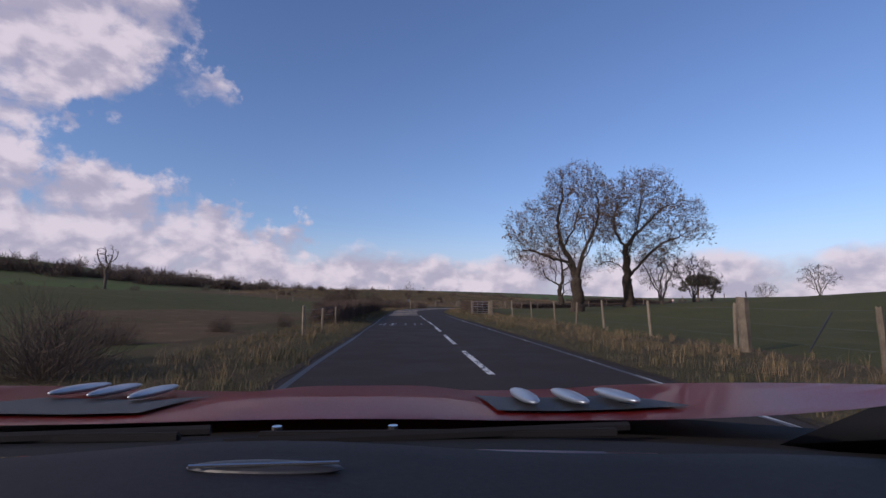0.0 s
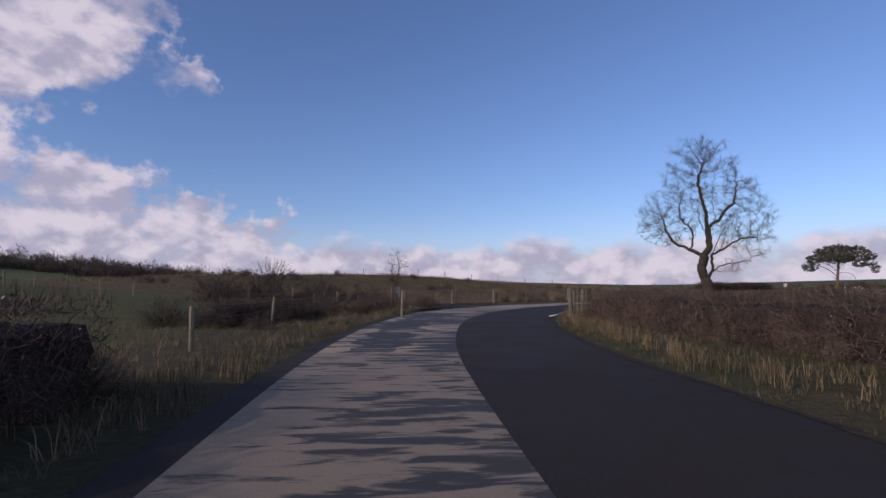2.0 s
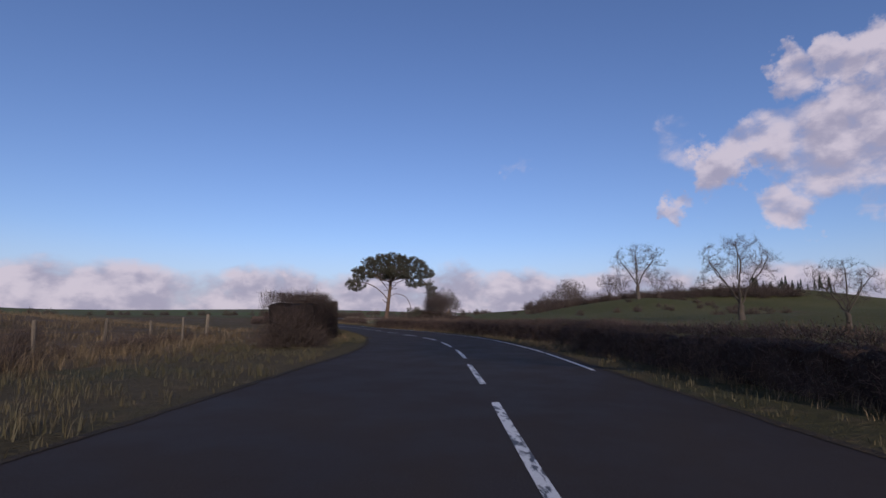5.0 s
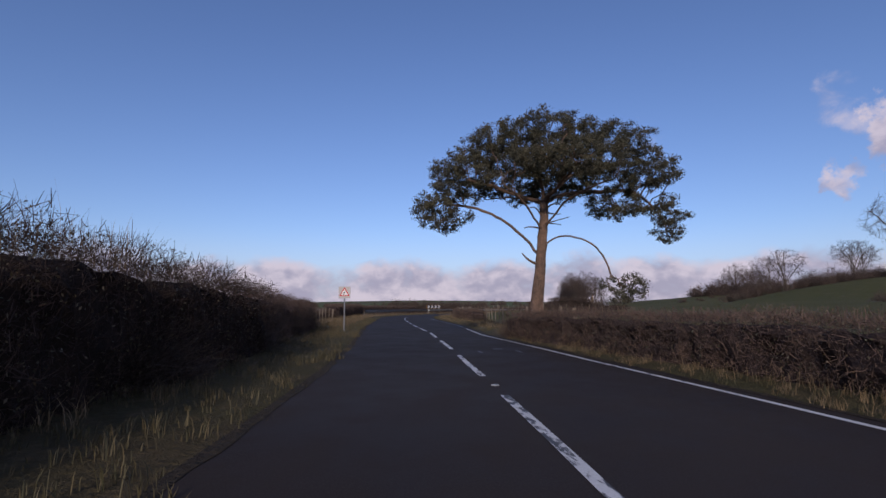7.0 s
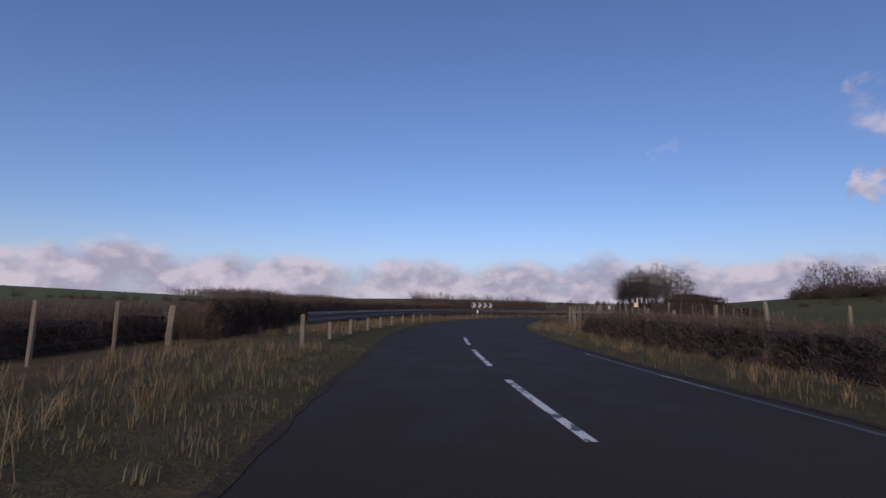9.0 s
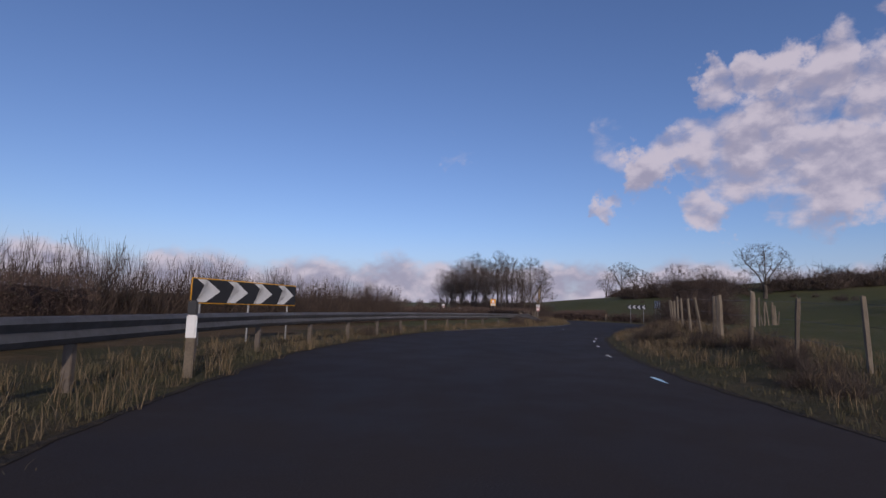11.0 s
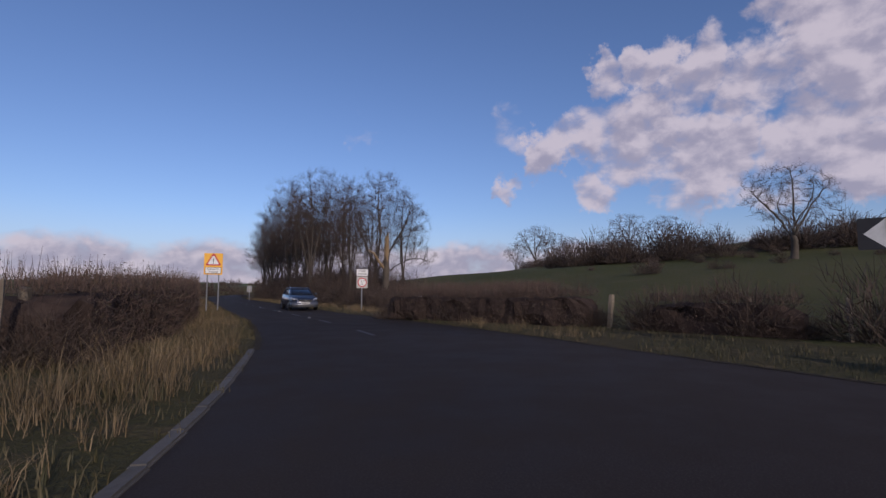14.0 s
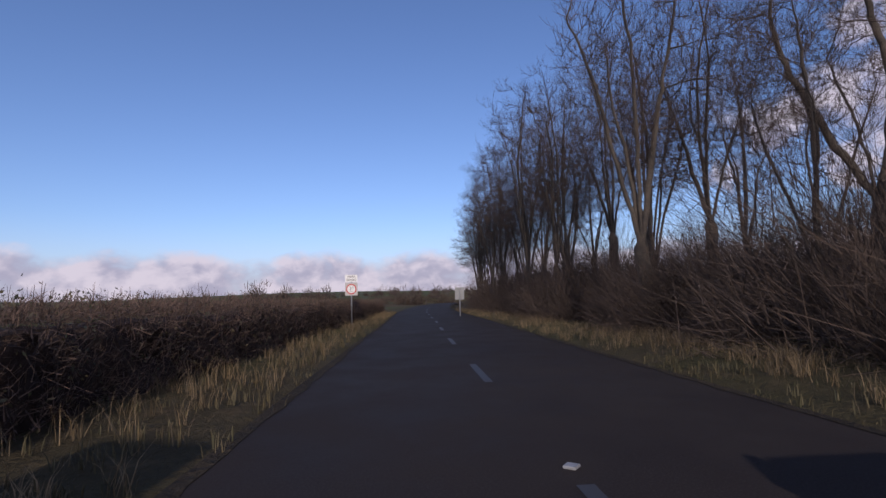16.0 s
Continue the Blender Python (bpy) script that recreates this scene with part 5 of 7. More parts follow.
def puddle(x, y, rx, ry, turn, label, z=0.01):
    bm = bmesh.new()
    vs = [bm.verts.new((rx * math.cos(a) * (1 + 0.25 * math.sin(3 * a + x)), ry * math.sin(a) * (1 + 0.2 * math.cos(2 * a + y)), 0.0)) for a in [k * math.pi / 16 for k in range(32)]]
    bm.faces.new(vs)
    me = bpy.data.meshes.new("puddle")
    bm.to_mesh(me)
    bm.free()
    me.materials.append(PUDDLE)
    ob = tagged(new("puddle", me), label, "puddle")
    ob.matrix_basis = pose(x, y, z, 0, 0, turn)


TRACK = ground_material("muddy_track", (0.055, 0.045, 0.035), (0.035, 0.030, 0.026), (0.09, 0.075, 0.055), 0.4)
bm = bmesh.new()
vs = [bm.verts.new((x, y, ground_z(x, y) + 0.05)) for x, y in ((-4.6, 80.0), (-2.2, 84.0), (0.2, 88.5), (3.5, 93.0), (6.0, 95.6), (2.8, 99.2), (-1.2, 97.2), (-5.5, 95.5), (-7.0, 88.0))]
bm.faces.new(vs)
me = bpy.data.meshes.new("gateway_track")
bm.to_mesh(me)
bm.free()
me.materials.append(TRACK)
tagged(new("gateway_track", me), "muddy wet gateway beside the bend", "track", kind="structure")
puddle(-3.6, 84.9, 2.4, 0.5, 72, "shallow puddle in the muddy gateway", 0.075)
puddle(-1.9, 89.3, 0.8, 0.22, 40, "long puddle in front of the field gates", 0.085)
puddle(2.5, 75.6, 1.1, 0.16, 66, "thin water film along the road edge", 0.012)
puddle(4.2, 79.2, 1.4, 0.13, 58, "thin water film along the road edge", 0.012)
for u, off in ((11.62, 3.9), (11.80, 3.98), (11.95, 3.95), (12.05, 4.05), (11.4, 3.85)):
    p, ahead, *_ = station(u)
    q = beside(u, off)
    puddle(q.x, q.y, 0.45, 0.05, math.degrees(math.atan2(ahead.y, ahead.x)), "thin water film along the kerb", 0.012)

# mud and dead leaves washed along the road's edges
MUD = ground_material("edge_mud", (0.060, 0.048, 0.034), (0.042, 0.035, 0.027), (0.11, 0.082, 0.05), 0.5)
for a, b, left in ((-2.8, 1.6, True), (4.7, 12.1, True), (14.6, 19.5, True), (-2.8, 12.2, False), (12.3, 19.5, False)):
    wash = lambda u: 0.10 + 0.10 * noise.noise((u * 6.0, 3.0 if left else 8.0, 0.0)) + 0.09 * noise.noise((u * 31.0, 3.0, 1.0))
    if left:
        strip = ribbon("mud_edge", span(a, b, 0.02), lambda u: station(u)[3] - 0.05, lambda u: station(u)[3] + max(0.0, wash(u)), 0.007, MUD, road)
    else:
        strip = ribbon("mud_edge", span(a, b, 0.02), lambda u: station(u)[4] - max(0.0, wash(u)), lambda u: station(u)[4] + 0.05, 0.007, MUD, road)
    tagged(strip, "brown mud and dead leaves along the edge")

# kerb stones round the inside of the sharp bend
kerb = tagged(new("kerb"), "pale concrete kerb stones round the bend", "kerb", kind="structure")
kb = box(bmesh.new(), 0.9, 0.14, 0.2, (0, 0, 0.0), 0.02)
kerb_me = bpy.data.meshes.new("kerb_stone")
kb.to_mesh(kerb_me)
kb.free()
kerb_me.materials.append(KERB)
u = 12.15
while u < 14.6:
    p, ahead, right, le, re = station(u)
    q = p + right * (le - 0.06)
    ob = new("kerb_stone", kerb_me)
    ob.parent = kerb
    ob.matrix_basis = pose(q.x, q.y, -0.07, 0, 0, math.degrees(math.atan2(ahead.y, ahead.x)))
    a = (station(u + 0.02)[0] + station(u + 0.02)[2] * station(u + 0.02)[3] - p - right * le).length / 0.02
    u += 0.90 / max(a, 4.0)


# ---------------------------------------------------------------- grass
def blades(spots, heights, lean, g, width):
    """Tufts of blades at the spots: arrays of verts and tris."""
    n = len(spots)
    a = g.uniform(0, 2 * np.pi, n)
    d = np.stack([np.cos(a), np.sin(a), np.zeros(n)], 1)
    side = np.stack([-np.sin(a), np.cos(a), np.zeros(n)], 1) * (width * g.uniform(0.6, 1.4, (n, 1)))
    h = heights[:, None]
    bend = d * lean * h * g.uniform(0.2, 1.0, (n, 1))
    up = np.array([[0, 0, 1.0]])
    mid = spots + bend * 0.3 + up * h * 0.6
    v = np.stack([spots - side, spots + side, mid - side * 0.8, mid + side * 0.8, spots + bend + up * h], 1).reshape(-1, 3)
    k = np.arange(n)[:, None] * 5
    t = np.concatenate([k + [0, 1, 3], k + [0, 3, 2], k + [2, 3, 4]], 1).reshape(-1, 3)
    return v, t


def grass(name, label, patches, mat, seed, width=0.006, lean=0.7, fill=6):
    """patches: u from, u to, offset from, offset to, tufts a square metre, low, high."""
    g = np.random.default_rng(seed)
    spots, heights = [], []
    for u0, u1, o0, o1, thick, low, high in patches:
        length = (beside(u1, 0) - beside(u0, 0)).length
        n = int(length * abs(o1 - o0) * thick)
        line = [(beside(q, 0.0), station(q)[2]) for q in span(u0, u1, 0.05)]
        f = g.random(n) * (len(line) - 1)
        i = f.astype(int)
        s = (f - i)[:, None]
        c = np.array([a[:2] for a, b in line])
        r = np.array([b[:2] for a, b in line])
        o = g.uniform(min(o0, o1), max(o0, o1), (n, 1))
        xy = c[i] * (1 - s) + c[i + 1] * s + (r[i] * (1 - s) + r[i + 1] * s) * o
        clump = np.array([noise.noise((x * 0.8, y * 0.8, seed)) for x, y in xy])
        keep = clump > g.uniform(-0.5, 0.25, n)
        xy, clump = xy[keep], clump[keep]
        gap, _ = road_gap(xy[:, 0], xy[:, 1])
        keep = gap > 0.12
        xy, clump = xy[keep], clump[keep]
        each = fill
        h = (low + (high - low) * np.clip(0.5 + clump, 0, 1)).repeat(each) * g.uniform(0.45, 1.1, len(xy) * each)
        xy = xy.repeat(each, 0) + g.normal(0, 0.05, (len(xy) * each, 2))
        z = ground_height(xy[:, 0], xy[:, 1]) - 0.02
        spots.append(np.concatenate([xy, z[:, None]], 1))
        heights.append(h)
    v, t = blades(np.concatenate(spots), np.concatenate(heights), lean, g, width)
    tagged(new(name, quick_mesh(name, v, t, (mat,))), label, "grass", kind="stuff")


grass("verge_grass", "short green and yellow grass on the road verges", (
    (-1.0, 2.9, -4.6, -1.7, 26, 0.06, 0.22), (-1.0, 3.0, 3.8, 7.5, 22, 0.05, 0.20), (3.0, 4.6, 4.2, 7.5, 18, 0.05, 0.2), (3.0, 3.6, -8.0, -4.0, 18, 0.06, 0.22),
    (4.1, 6.4, -8.5, -3.0, 18, 0.06, 0.25), (4.4, 7.9, 4.2, 8.0, 14, 0.05, 0.22), (6.2, 9.6, -4.6, -1.3, 26, 0.06, 0.22), (7.8, 10.2, 4.8, 9.5, 14, 0.06, 0.22),
    (10.2, 13.0, -7.0, -2.2, 22, 0.06, 0.22), (10.2, 12.2, 4.5, 9.0, 16, 0.06, 0.22), (12.0, 14.3, 4.8, 10.0, 12, 0.06, 0.2), (12.9, 16.2, -5.0, -1.4, 26, 0.06, 0.25), (14.2, 16.2, 3.8, 9.5, 16, 0.06, 0.22), (16.0, 19.0, -4.0, -1.5, 14, 0.06, 0.25), (16.0, 19.0, 3.6, 6.5, 14, 0.06, 0.22)), GREEN_BLADE, 3, 0.005)
grass("straw_grass", "long dead straw-coloured grass along the fences and hedges", (
    (0.0, 1.9, 5.2, 8.6, 9, 0.12, 0.42), (-0.4, 1.0, -4.6, -2.6, 7, 0.12, 0.4), (1.0, 2.4, -3.4, -2.4, 8, 0.12, 0.36), (1.9, 2.95, 4.3, 5.4, 16, 0.12, 0.42), (2.9, 4.3, 4.5, 6.2, 12, 0.12, 0.5),
    (2.2, 3.2, -7.5, -3.0, 8, 0.10, 0.32), (4.1, 6.3, -12.0, -7.5, 9, 0.2, 0.6), (4.2, 7.9, 5.4, 6.6, 12, 0.1, 0.36), (5.9, 7.9, 4.4, 5.6, 16, 0.07, 0.26), (6.2, 8.3, -4.0, -2.9, 8, 0.1, 0.35), (7.8, 10.2, 5.6, 8.5, 8, 0.12, 0.4),
    (8.3, 9.6, -6.0, -2.5, 9, 0.15, 0.5), (9.8, 12.2, -7.0, -3.2, 9, 0.15, 0.5), (10.2, 12.0, 5.2, 9.2, 8, 0.15, 0.42), (12.2, 14.1, -6.5, -1.75, 18, 0.18, 0.50), (13.3, 14.55, -4.4, -2.2, 14, 0.35, 0.85), (11.6, 13.4, 4.9, 9.0, 14, 0.12, 0.45), (14.1, 16.2, -3.7, -2.0, 18, 0.12, 0.40), (2.7, 3.7, -12.0, -4.5, 9, 0.10, 0.34),
    (14.6, 15.9, 5.2, 7.0, 9, 0.12, 0.4), (15.5, 16.8, 4.6, 6.6, 14, 0.15, 0.5), (16.0, 19.0, -3.6, -1.9, 9, 0.15, 0.45), (16.6, 19.0, 4.0, 6.0, 9, 0.15, 0.45)), STRAW, 4, 0.0034, 1.3, 10)
mound_g = np.random.default_rng(12)
mx, my = mound_g.uniform(-45, 48, 26000), mound_g.uniform(104, 160, 26000)
ok = (np.array([noise.noise((x * 0.25, y * 0.25, 5.0)) for x, y in zip(mx, my)]) > -0.1) & (road_gap(mx, my)[0] > 7)
mx, my = mx[ok].repeat(4), my[ok].repeat(4)
mx, my = mx + mound_g.normal(0, 0.12, len(mx)), my + mound_g.normal(0, 0.12, len(my))
v, t = blades(np.stack([mx, my, ground_height(mx, my) - 0.03], 1), mound_g.uniform(0.12, 0.50, len(mx)), 1.4, mound_g, 0.011)
tagged(new("moor_grass", quick_mesh("moor_grass", v, t, (STRAW,))), "tussocks of dead moor grass on the bank", "grass", kind="stuff")
# dead stems along the top of the tall hedge
p = np.array([tuple(beside(mound_g.uniform(6.08, 7.45), -4.8 + mound_g.normal(0, 0.35), 1.8)) for _ in range(420)])
v, t = blades(p, mound_g.uniform(0.3, 0.95, len(p)), 0.35, mound_g, 0.006)
tagged(new("dead_stems", quick_mesh("dead_stems", v, t, (STRAW,))), "thin dead grass stems on top of the hedge", "grass", kind="stuff")


# ---------------------------------------------------------------- far woods
def far_woods(name, label, spots, sources, mat_slots, seed):
    """Many copies of tree meshes merged into one."""
    rng = random.Random(seed)
    vs, ts, base = [], [], 0
    for x, y, s in spots:
        me = rng.choice(sources)
        n = len(me.vertices)
        co = np.empty(n * 3, np.float32)
        me.vertices.foreach_get("co", co)
        co = co.reshape(-1, 3)
        a = rng.uniform(0, 6.28)
        k = s * rng.uniform(0.75, 1.25)
        r = np.array([[math.cos(a), -math.sin(a), 0], [math.sin(a), math.cos(a), 0], [0, 0, 1]])
        vs.append(co @ r.T * k + (x, y, ground_z(x, y)))
        tri = np.empty(len(me.polygons) * 3, np.int32)
        me.polygons.foreach_get("vertices", tri)
        ts.append(tri.reshape(-1, 3) + base)
        base += n
    tagged(new(name, quick_mesh(name, np.concatenate(vs), np.concatenate(ts), mat_slots)), label, "wood", kind="stuff")


def fir(seed):
    g = np.random.default_rng(seed)
    z = g.uniform(0, 1, 420) ** 0.8
    a = g.uniform(0, 6.28, 420)
    r = (1 - z) * 2.2 * g.uniform(0.3, 1.0, 420)
    c = np.stack([r * np.cos(a), r * np.sin(a), z * 10], 1)
    return leaf_quads("far_fir", c, 0.4, CONIFER, g, 1.3)


crowns = [thicket(20 + k, 420, 3.0) for k in range(4)]
rng = random.Random(21)
spots = []
for x0, y0, x1, y1, n, wide, s in ((-420, 260, -150, 420, 80, 14, 2.4), (-150, 420, 60, 560, 54, 10, 2.0), (60, 560, 420, 520, 46, 8, 1.2), (-330, 420, -180, 560, 60, 40, 2.6), (420, 520, 620, 380, 40, 10, 1.3),
                                   (240, 330, 420, 300, 40, 10, 1.1), (-120, 150, -60, 230, 12, 6, 0.7), (-300, 330, -60, 520, 120, 12, 1.9), (-60, 520, 90, 640, 70, 12, 1.8), (430, 220, 520, 60, 30, 20, 1.2)):
    for k in range(n):
        f = k / n
        spots.append((x0 + (x1 - x0) * f + rng.gauss(0, wide), y0 + (y1 - y0) * f + rng.gauss(0, wide), s))
far_woods("far_woods", "distant bare woods and hedgerow trees on the horizon", [(x, y, s * 2.0) for x, y, s in spots], crowns, (TWIG,), 2)
spots = [(345 + rng.uniform(-25, 60), 115 + rng.uniform(-50, 35), rng.uniform(0.35, 0.75)) for _ in range(80)]
far_woods("conifer_wood", "dark conifer plantation on the hilltop", [(x, y, s) for x, y, s in spots if x > 325 and y < 112], [fir(k) for k in range(3)], (CONIFER,), 3)
belt = ((286, 206), (290, 164), (298, 138), (304, 105), (306, 80))
spots = []
for (ax, ay), (bx, by) in zip(belt, belt[1:]):
    for k in range(34):
        f = rng.random()
        spots.append((ax + (bx - ax) * f + rng.gauss(3, 4), ay + (by - ay) * f + rng.gauss(0, 2), rng.uniform(1.9, 3.4)))
spots += [(262 + rng.uniform(-18, 30), 178 + rng.uniform(-20, 24), rng.uniform(0.5, 1.0)) for _ in range(22)] + [(385 + rng.gauss(0, 12), 210 + rng.gauss(0, 6), 2.4) for _ in range(26)]
far_woods("hillside_scrub", "dense brown belt of thorn scrub along the hillside", spots, [thicket(30 + k, 700, 1.6) for k in range(3)], (TWIG,), 4)
spots = [(150 + rng.uniform(-50, 80), 105 + rng.uniform(-12, 30), 0.9) for _ in range(34)]
far_woods("field_hedgerow", "brown hedgerow bushes across the pasture", spots, crowns, (TWIG,), 5)

# ---------------------------------------------------------------- fences and gates
def post_mesh(seed, high, r, square=False):
    g = random.Random(seed)
    bm = bmesh.new()
    n = 6 if not square else 4
    rows = []
    for i in range(6):
        z = -0.25 + (high + 0.25) * i / 5
        k = r * (1 + g.uniform(-0.08, 0.08)) * (0.92 if i == 5 else 1.0)
        rows.append([bm.verts.new((k * math.cos(a) + g.uniform(-1, 1) * r * 0.08, k * math.sin(a) + g.uniform(-1, 1) * r * 0.08, z + (g.uniform(-0.02, 0.03) if i == 5 else 0))) for a in [2 * math.pi * q / n + 0.4 for q in range(n)]])
    for a, b in zip(rows, rows[1:]):
        for q in range(n):
            bm.faces.new((a[q], a[(q + 1) % n], b[(q + 1) % n], b[q]))
    bm.faces.new(rows[-1])
    me = bpy.data.meshes.new("post")
    bm.to_mesh(me)
    bm.free()
    me.materials.append(POST_WOOD)
    return me


POSTS = [post_mesh(k, 1.15, 0.05) for k in range(4)]
STOUT = [post_mesh(20 + k, 1.2, 0.095) for k in range(2)]


def fence(points, label, gap=2.9, high=1.0, wires=(0.35, 0.7, 1.05), seed=1, stout_ends=True):
    """Posts and wires along a line of points on the ground."""
    root = thing("fence", label, "fence", Matrix.Translation((points[0][0], points[0][1], 0)))
    g = random.Random(seed)
    pts = [Vector((x, y, 0)) for x, y in points]
    base = pts[0].copy()
    spots = []
    for a, b in zip(pts, pts[1:]):
        n = max(1, round((b - a).length / gap))
        spots += [a.lerp(b, k / n) for k in range(n)]
    spots.append(pts[-1])
    for k, p in enumerate(spots):
        p.z = ground_z(p.x, p.y)
        stout = stout_ends and k in (0, len(spots) - 1)
        me = (STOUT if stout else POSTS)[g.randrange(2 if stout else 4)]
        part("post", me, root, m=Matrix.Translation(p - base) @ Euler((g.gauss(0, 0.04), g.gauss(0, 0.04), g.uniform(0, 6))).to_matrix().to_4x4() @ Matrix.Diagonal((1, 1, high * g.uniform(0.9, 1.1), 1)))
    for h in wires:
        bm = bmesh.new()
        for a, b in zip(spots, spots[1:]):
            mid = (a + b) / 2 + Vector((0, 0, h * high - 0.02))
            rod(bm, a - base + Vector((0, 0, h * high)), mid - base, 0.004, sides=3, cap=False)
            rod(bm, mid - base, b - base + Vector((0, 0, h * high)), 0.004, sides=3, cap=False)
        part("wire", (bm, WIRE), root)
    return root


def field_gate(x, y, turn, length, label, bars=5, mat=None, high=1.15):
    """A tubular field gate hung between two posts; its foot end at x, y."""
    mat = mat or GALV
    root = thing("field_gate", label, "gate", pose(x, y, ground_z(x, y), 0, 0, turn))
    part("gate_post", STOUT[0], root, "thick wooden gate post")
    part("gate_post", STOUT[1], root, "thick wooden gate post", Matrix.Translation((length + 0.25, 0, 0)))
    frame_bm = bmesh.new()
    for px in (0.14, length + 0.08):
        rod(frame_bm, (px, 0, 0.12), (px, 0, high), 0.024)
    part("gate_frame", (frame_bm, mat), root)
    for k in range(bars + 1):
        z = 0.14 + (high - 0.14) * (k / bars) ** 1.15
        part("gate_bar", (rod(bmesh.new(), (0.14, 0, z), (length + 0.08, 0, z), 0.017, sides=6), mat), root)
    for px in (0.14 + length * 0.33, 0.14 + length * 0.66):
        part("gate_brace", (box(bmesh.new(), 0.04, 0.012, high - 0.14, (px, 0.02, (high + 0.14) / 2)), mat), root)
    return root


fence([(7.5, -14), (7.5, 0), (7.4, 13.0), (7.4, 23.5), (6.8, 31.0), (5.2, 38.0), (4.1, 42.9)], "weathered wooden post and wire fence along the pasture", gap=4.2, seed=2)
part("strainer_post", post_mesh(77, 1.35, 0.13), thing("fence_post", "thick leaning weathered strainer post", "post", pose(7.3, 12.4, 0, 2, -3, 0)))
strut = thing("fence_strut", "leaning dark iron bar against the fence", "strut", pose(8.6, 12.2, 0, 0, 0, 0))
part("bar", (rod(bmesh.new(), (0, 0, -0.05), (1.05, 0.5, 1.0), 0.02, sides=6), PAINT_BLACK), strut)
field_gate(3.95, 43.3, 111, 3.3, "galvanised five-bar field gate between wooden posts")
fence([(2.4, 72.0), (3.1, 74.2), (3.5, 75.8), (4.9, 78.8), (5.6, 81.5), (7.4, 84.7), (9.1, 87.2), (11.1, 89.9), (13.6, 92.2)], "crooked wooden post and wire fence round the bend", gap=1.9, seed=5)
fence([(11.1, 90.2), (24.0, 84.0), (44.0, 74.0)], "wooden post and wire fence across the pasture", seed=6)
fence([(-4.6, 17.0), (-5.2, 25.0)], "sagging wooden post and wire fence in the verge", gap=5.0, high=0.8, seed=7, stout_ends=False)
fence([(-8.2, 61.5), (-8.6, 68.0), (-9.0, 76.0), (-8.0, 84.0)], "wooden post and wire fence beside the meadow", gap=6.0, high=0.85, stout_ends=False, seed=8)
fence([(-40, 96), (-24, 92), (-10, 88)], "thin wooden field fence across the meadow", gap=3.5, seed=9)
field_gate(-1.05, 97.9, 27, 4.0, "weathered field gate at the muddy gateway", mat=RUSTY)
field_gate(-5.6, 97.2, 8, 4.1, "rusty field gate standing closed at the gateway", mat=RUSTY)
fence([(3.1, 100.1), (10.0, 107.0), (16.8, 113.8), (26.0, 121.0), (38.0, 130.5)], "leaning wooden post and wire fence below the bank", gap=4.2, seed=10)
fence([(-40, 146), (-10, 141), (18, 139), (30, 141)], "distant wooden fence along the top of the bank", gap=5.0, seed=11)
fence(along(7.9, 9.2, 7.6, 9.8), "wooden post and wire fence beside the pasture", gap=2.6, seed=12)
fence(along(8.4, 9.6, -6.4, -7.0), "wooden post and wire fence above the meadow", gap=2.6, seed=13)
fence(along(9.3, 11.7, 8.4, 7.4), "tall weathered wooden post and wire fence beside the rough field", gap=2.3, high=1.15, seed=14)
fence(along(11.72, 12.36, 7.4, 7.9), "crooked grey wooden fence posts on the bank", gap=1.6, high=1.15, seed=24)
fence([(150.5, 193.0), (160.0, 190.5), (172.0, 188.0), (184.0, 187.5)], "tall wooden posts of a field fence behind the hedge", gap=2.6, high=1.3, seed=15)
fence([(172.5, 210.6), (176.5, 211.6), (180.2, 212.6), (183.0, 213.4)], "leaning weathered fence posts behind the long grass", gap=2.2, high=0.8, wires=(0.5,), seed=18, stout_ends=False)
fence([(183.6, 213.6), (186.5, 212.4), (189.2, 212.6), (192.5, 215.2)], "crooked old wooden fence posts in long grass", gap=1.4, high=1.05, wires=(0.6,), seed=16)
fence([(203.0, 205.0), (199.8, 199.8), (196.0, 194.5), (190.0, 191.0)], "low wooden rail fence behind the bend signs", gap=2.0, high=0.85, seed=17)
field_gate(216.0, 213.6, 42, 3.0, "pale grey metal gate standing among the grass", bars=4, mat=PAINT_GREY, high=1.1)
stump = thing("stump", "tall broken tree stump with pale torn wood", "stump", pose(226.0, 220.4, ground_z(226.0, 220.4), 2, -2, 0))
g = random.Random(5)
TORN = material("torn_wood", (0.15, 0.095, 0.048), 0.9, vary=(0.32, 0.22, 0.12), scale=2.5, fine=14, bump=0.8, bump_scale=22)
for name, low, top, thick, mat, label in (("trunk", -0.2, 4.1, 0.31, BARK, "dark bark"), ("torn_top", 3.2, 5.9, 0.225, TORN, "pale splintered top")):
    bm = bmesh.new()
    rings = []
    for i in range(10):
        f = i / 9
        z = low + (top - low) * f
        rings.append([bm.verts.new((thick * (1 - 0.22 * f) * (1 + g.uniform(-0.12, 0.12)) * math.cos(q * math.pi / 7), thick * (1 - 0.22 * f) * (1 + g.uniform(-0.12, 0.12)) * math.sin(q * math.pi / 7), z + (g.uniform(-0.9, 0.25) if i == 9 else 0))) for q in range(14)])
    for r0, r1 in zip(rings, rings[1:]):
        for q in range(14):
            bm.faces.new((r0[q], r0[(q + 1) % 14], r1[(q + 1) % 14], r1[q]))
    bm.faces.new(rings[-1])
    part(name, (bm, mat), stump, label)
bm = bmesh.new()
for a, b, ra, rb in (((0, 0, 2.9), (-0.35, 0.45, 3.5), 0.13, 0.11), ((-0.35, 0.45, 3.5), (-0.75, 0.85, 4.3), 0.11, 0.09), ((-0.75, 0.85, 4.3), (-1.25, 1.15, 4.5), 0.09, 0.05)):
    rod(bm, a, b, ra, rb, 8)
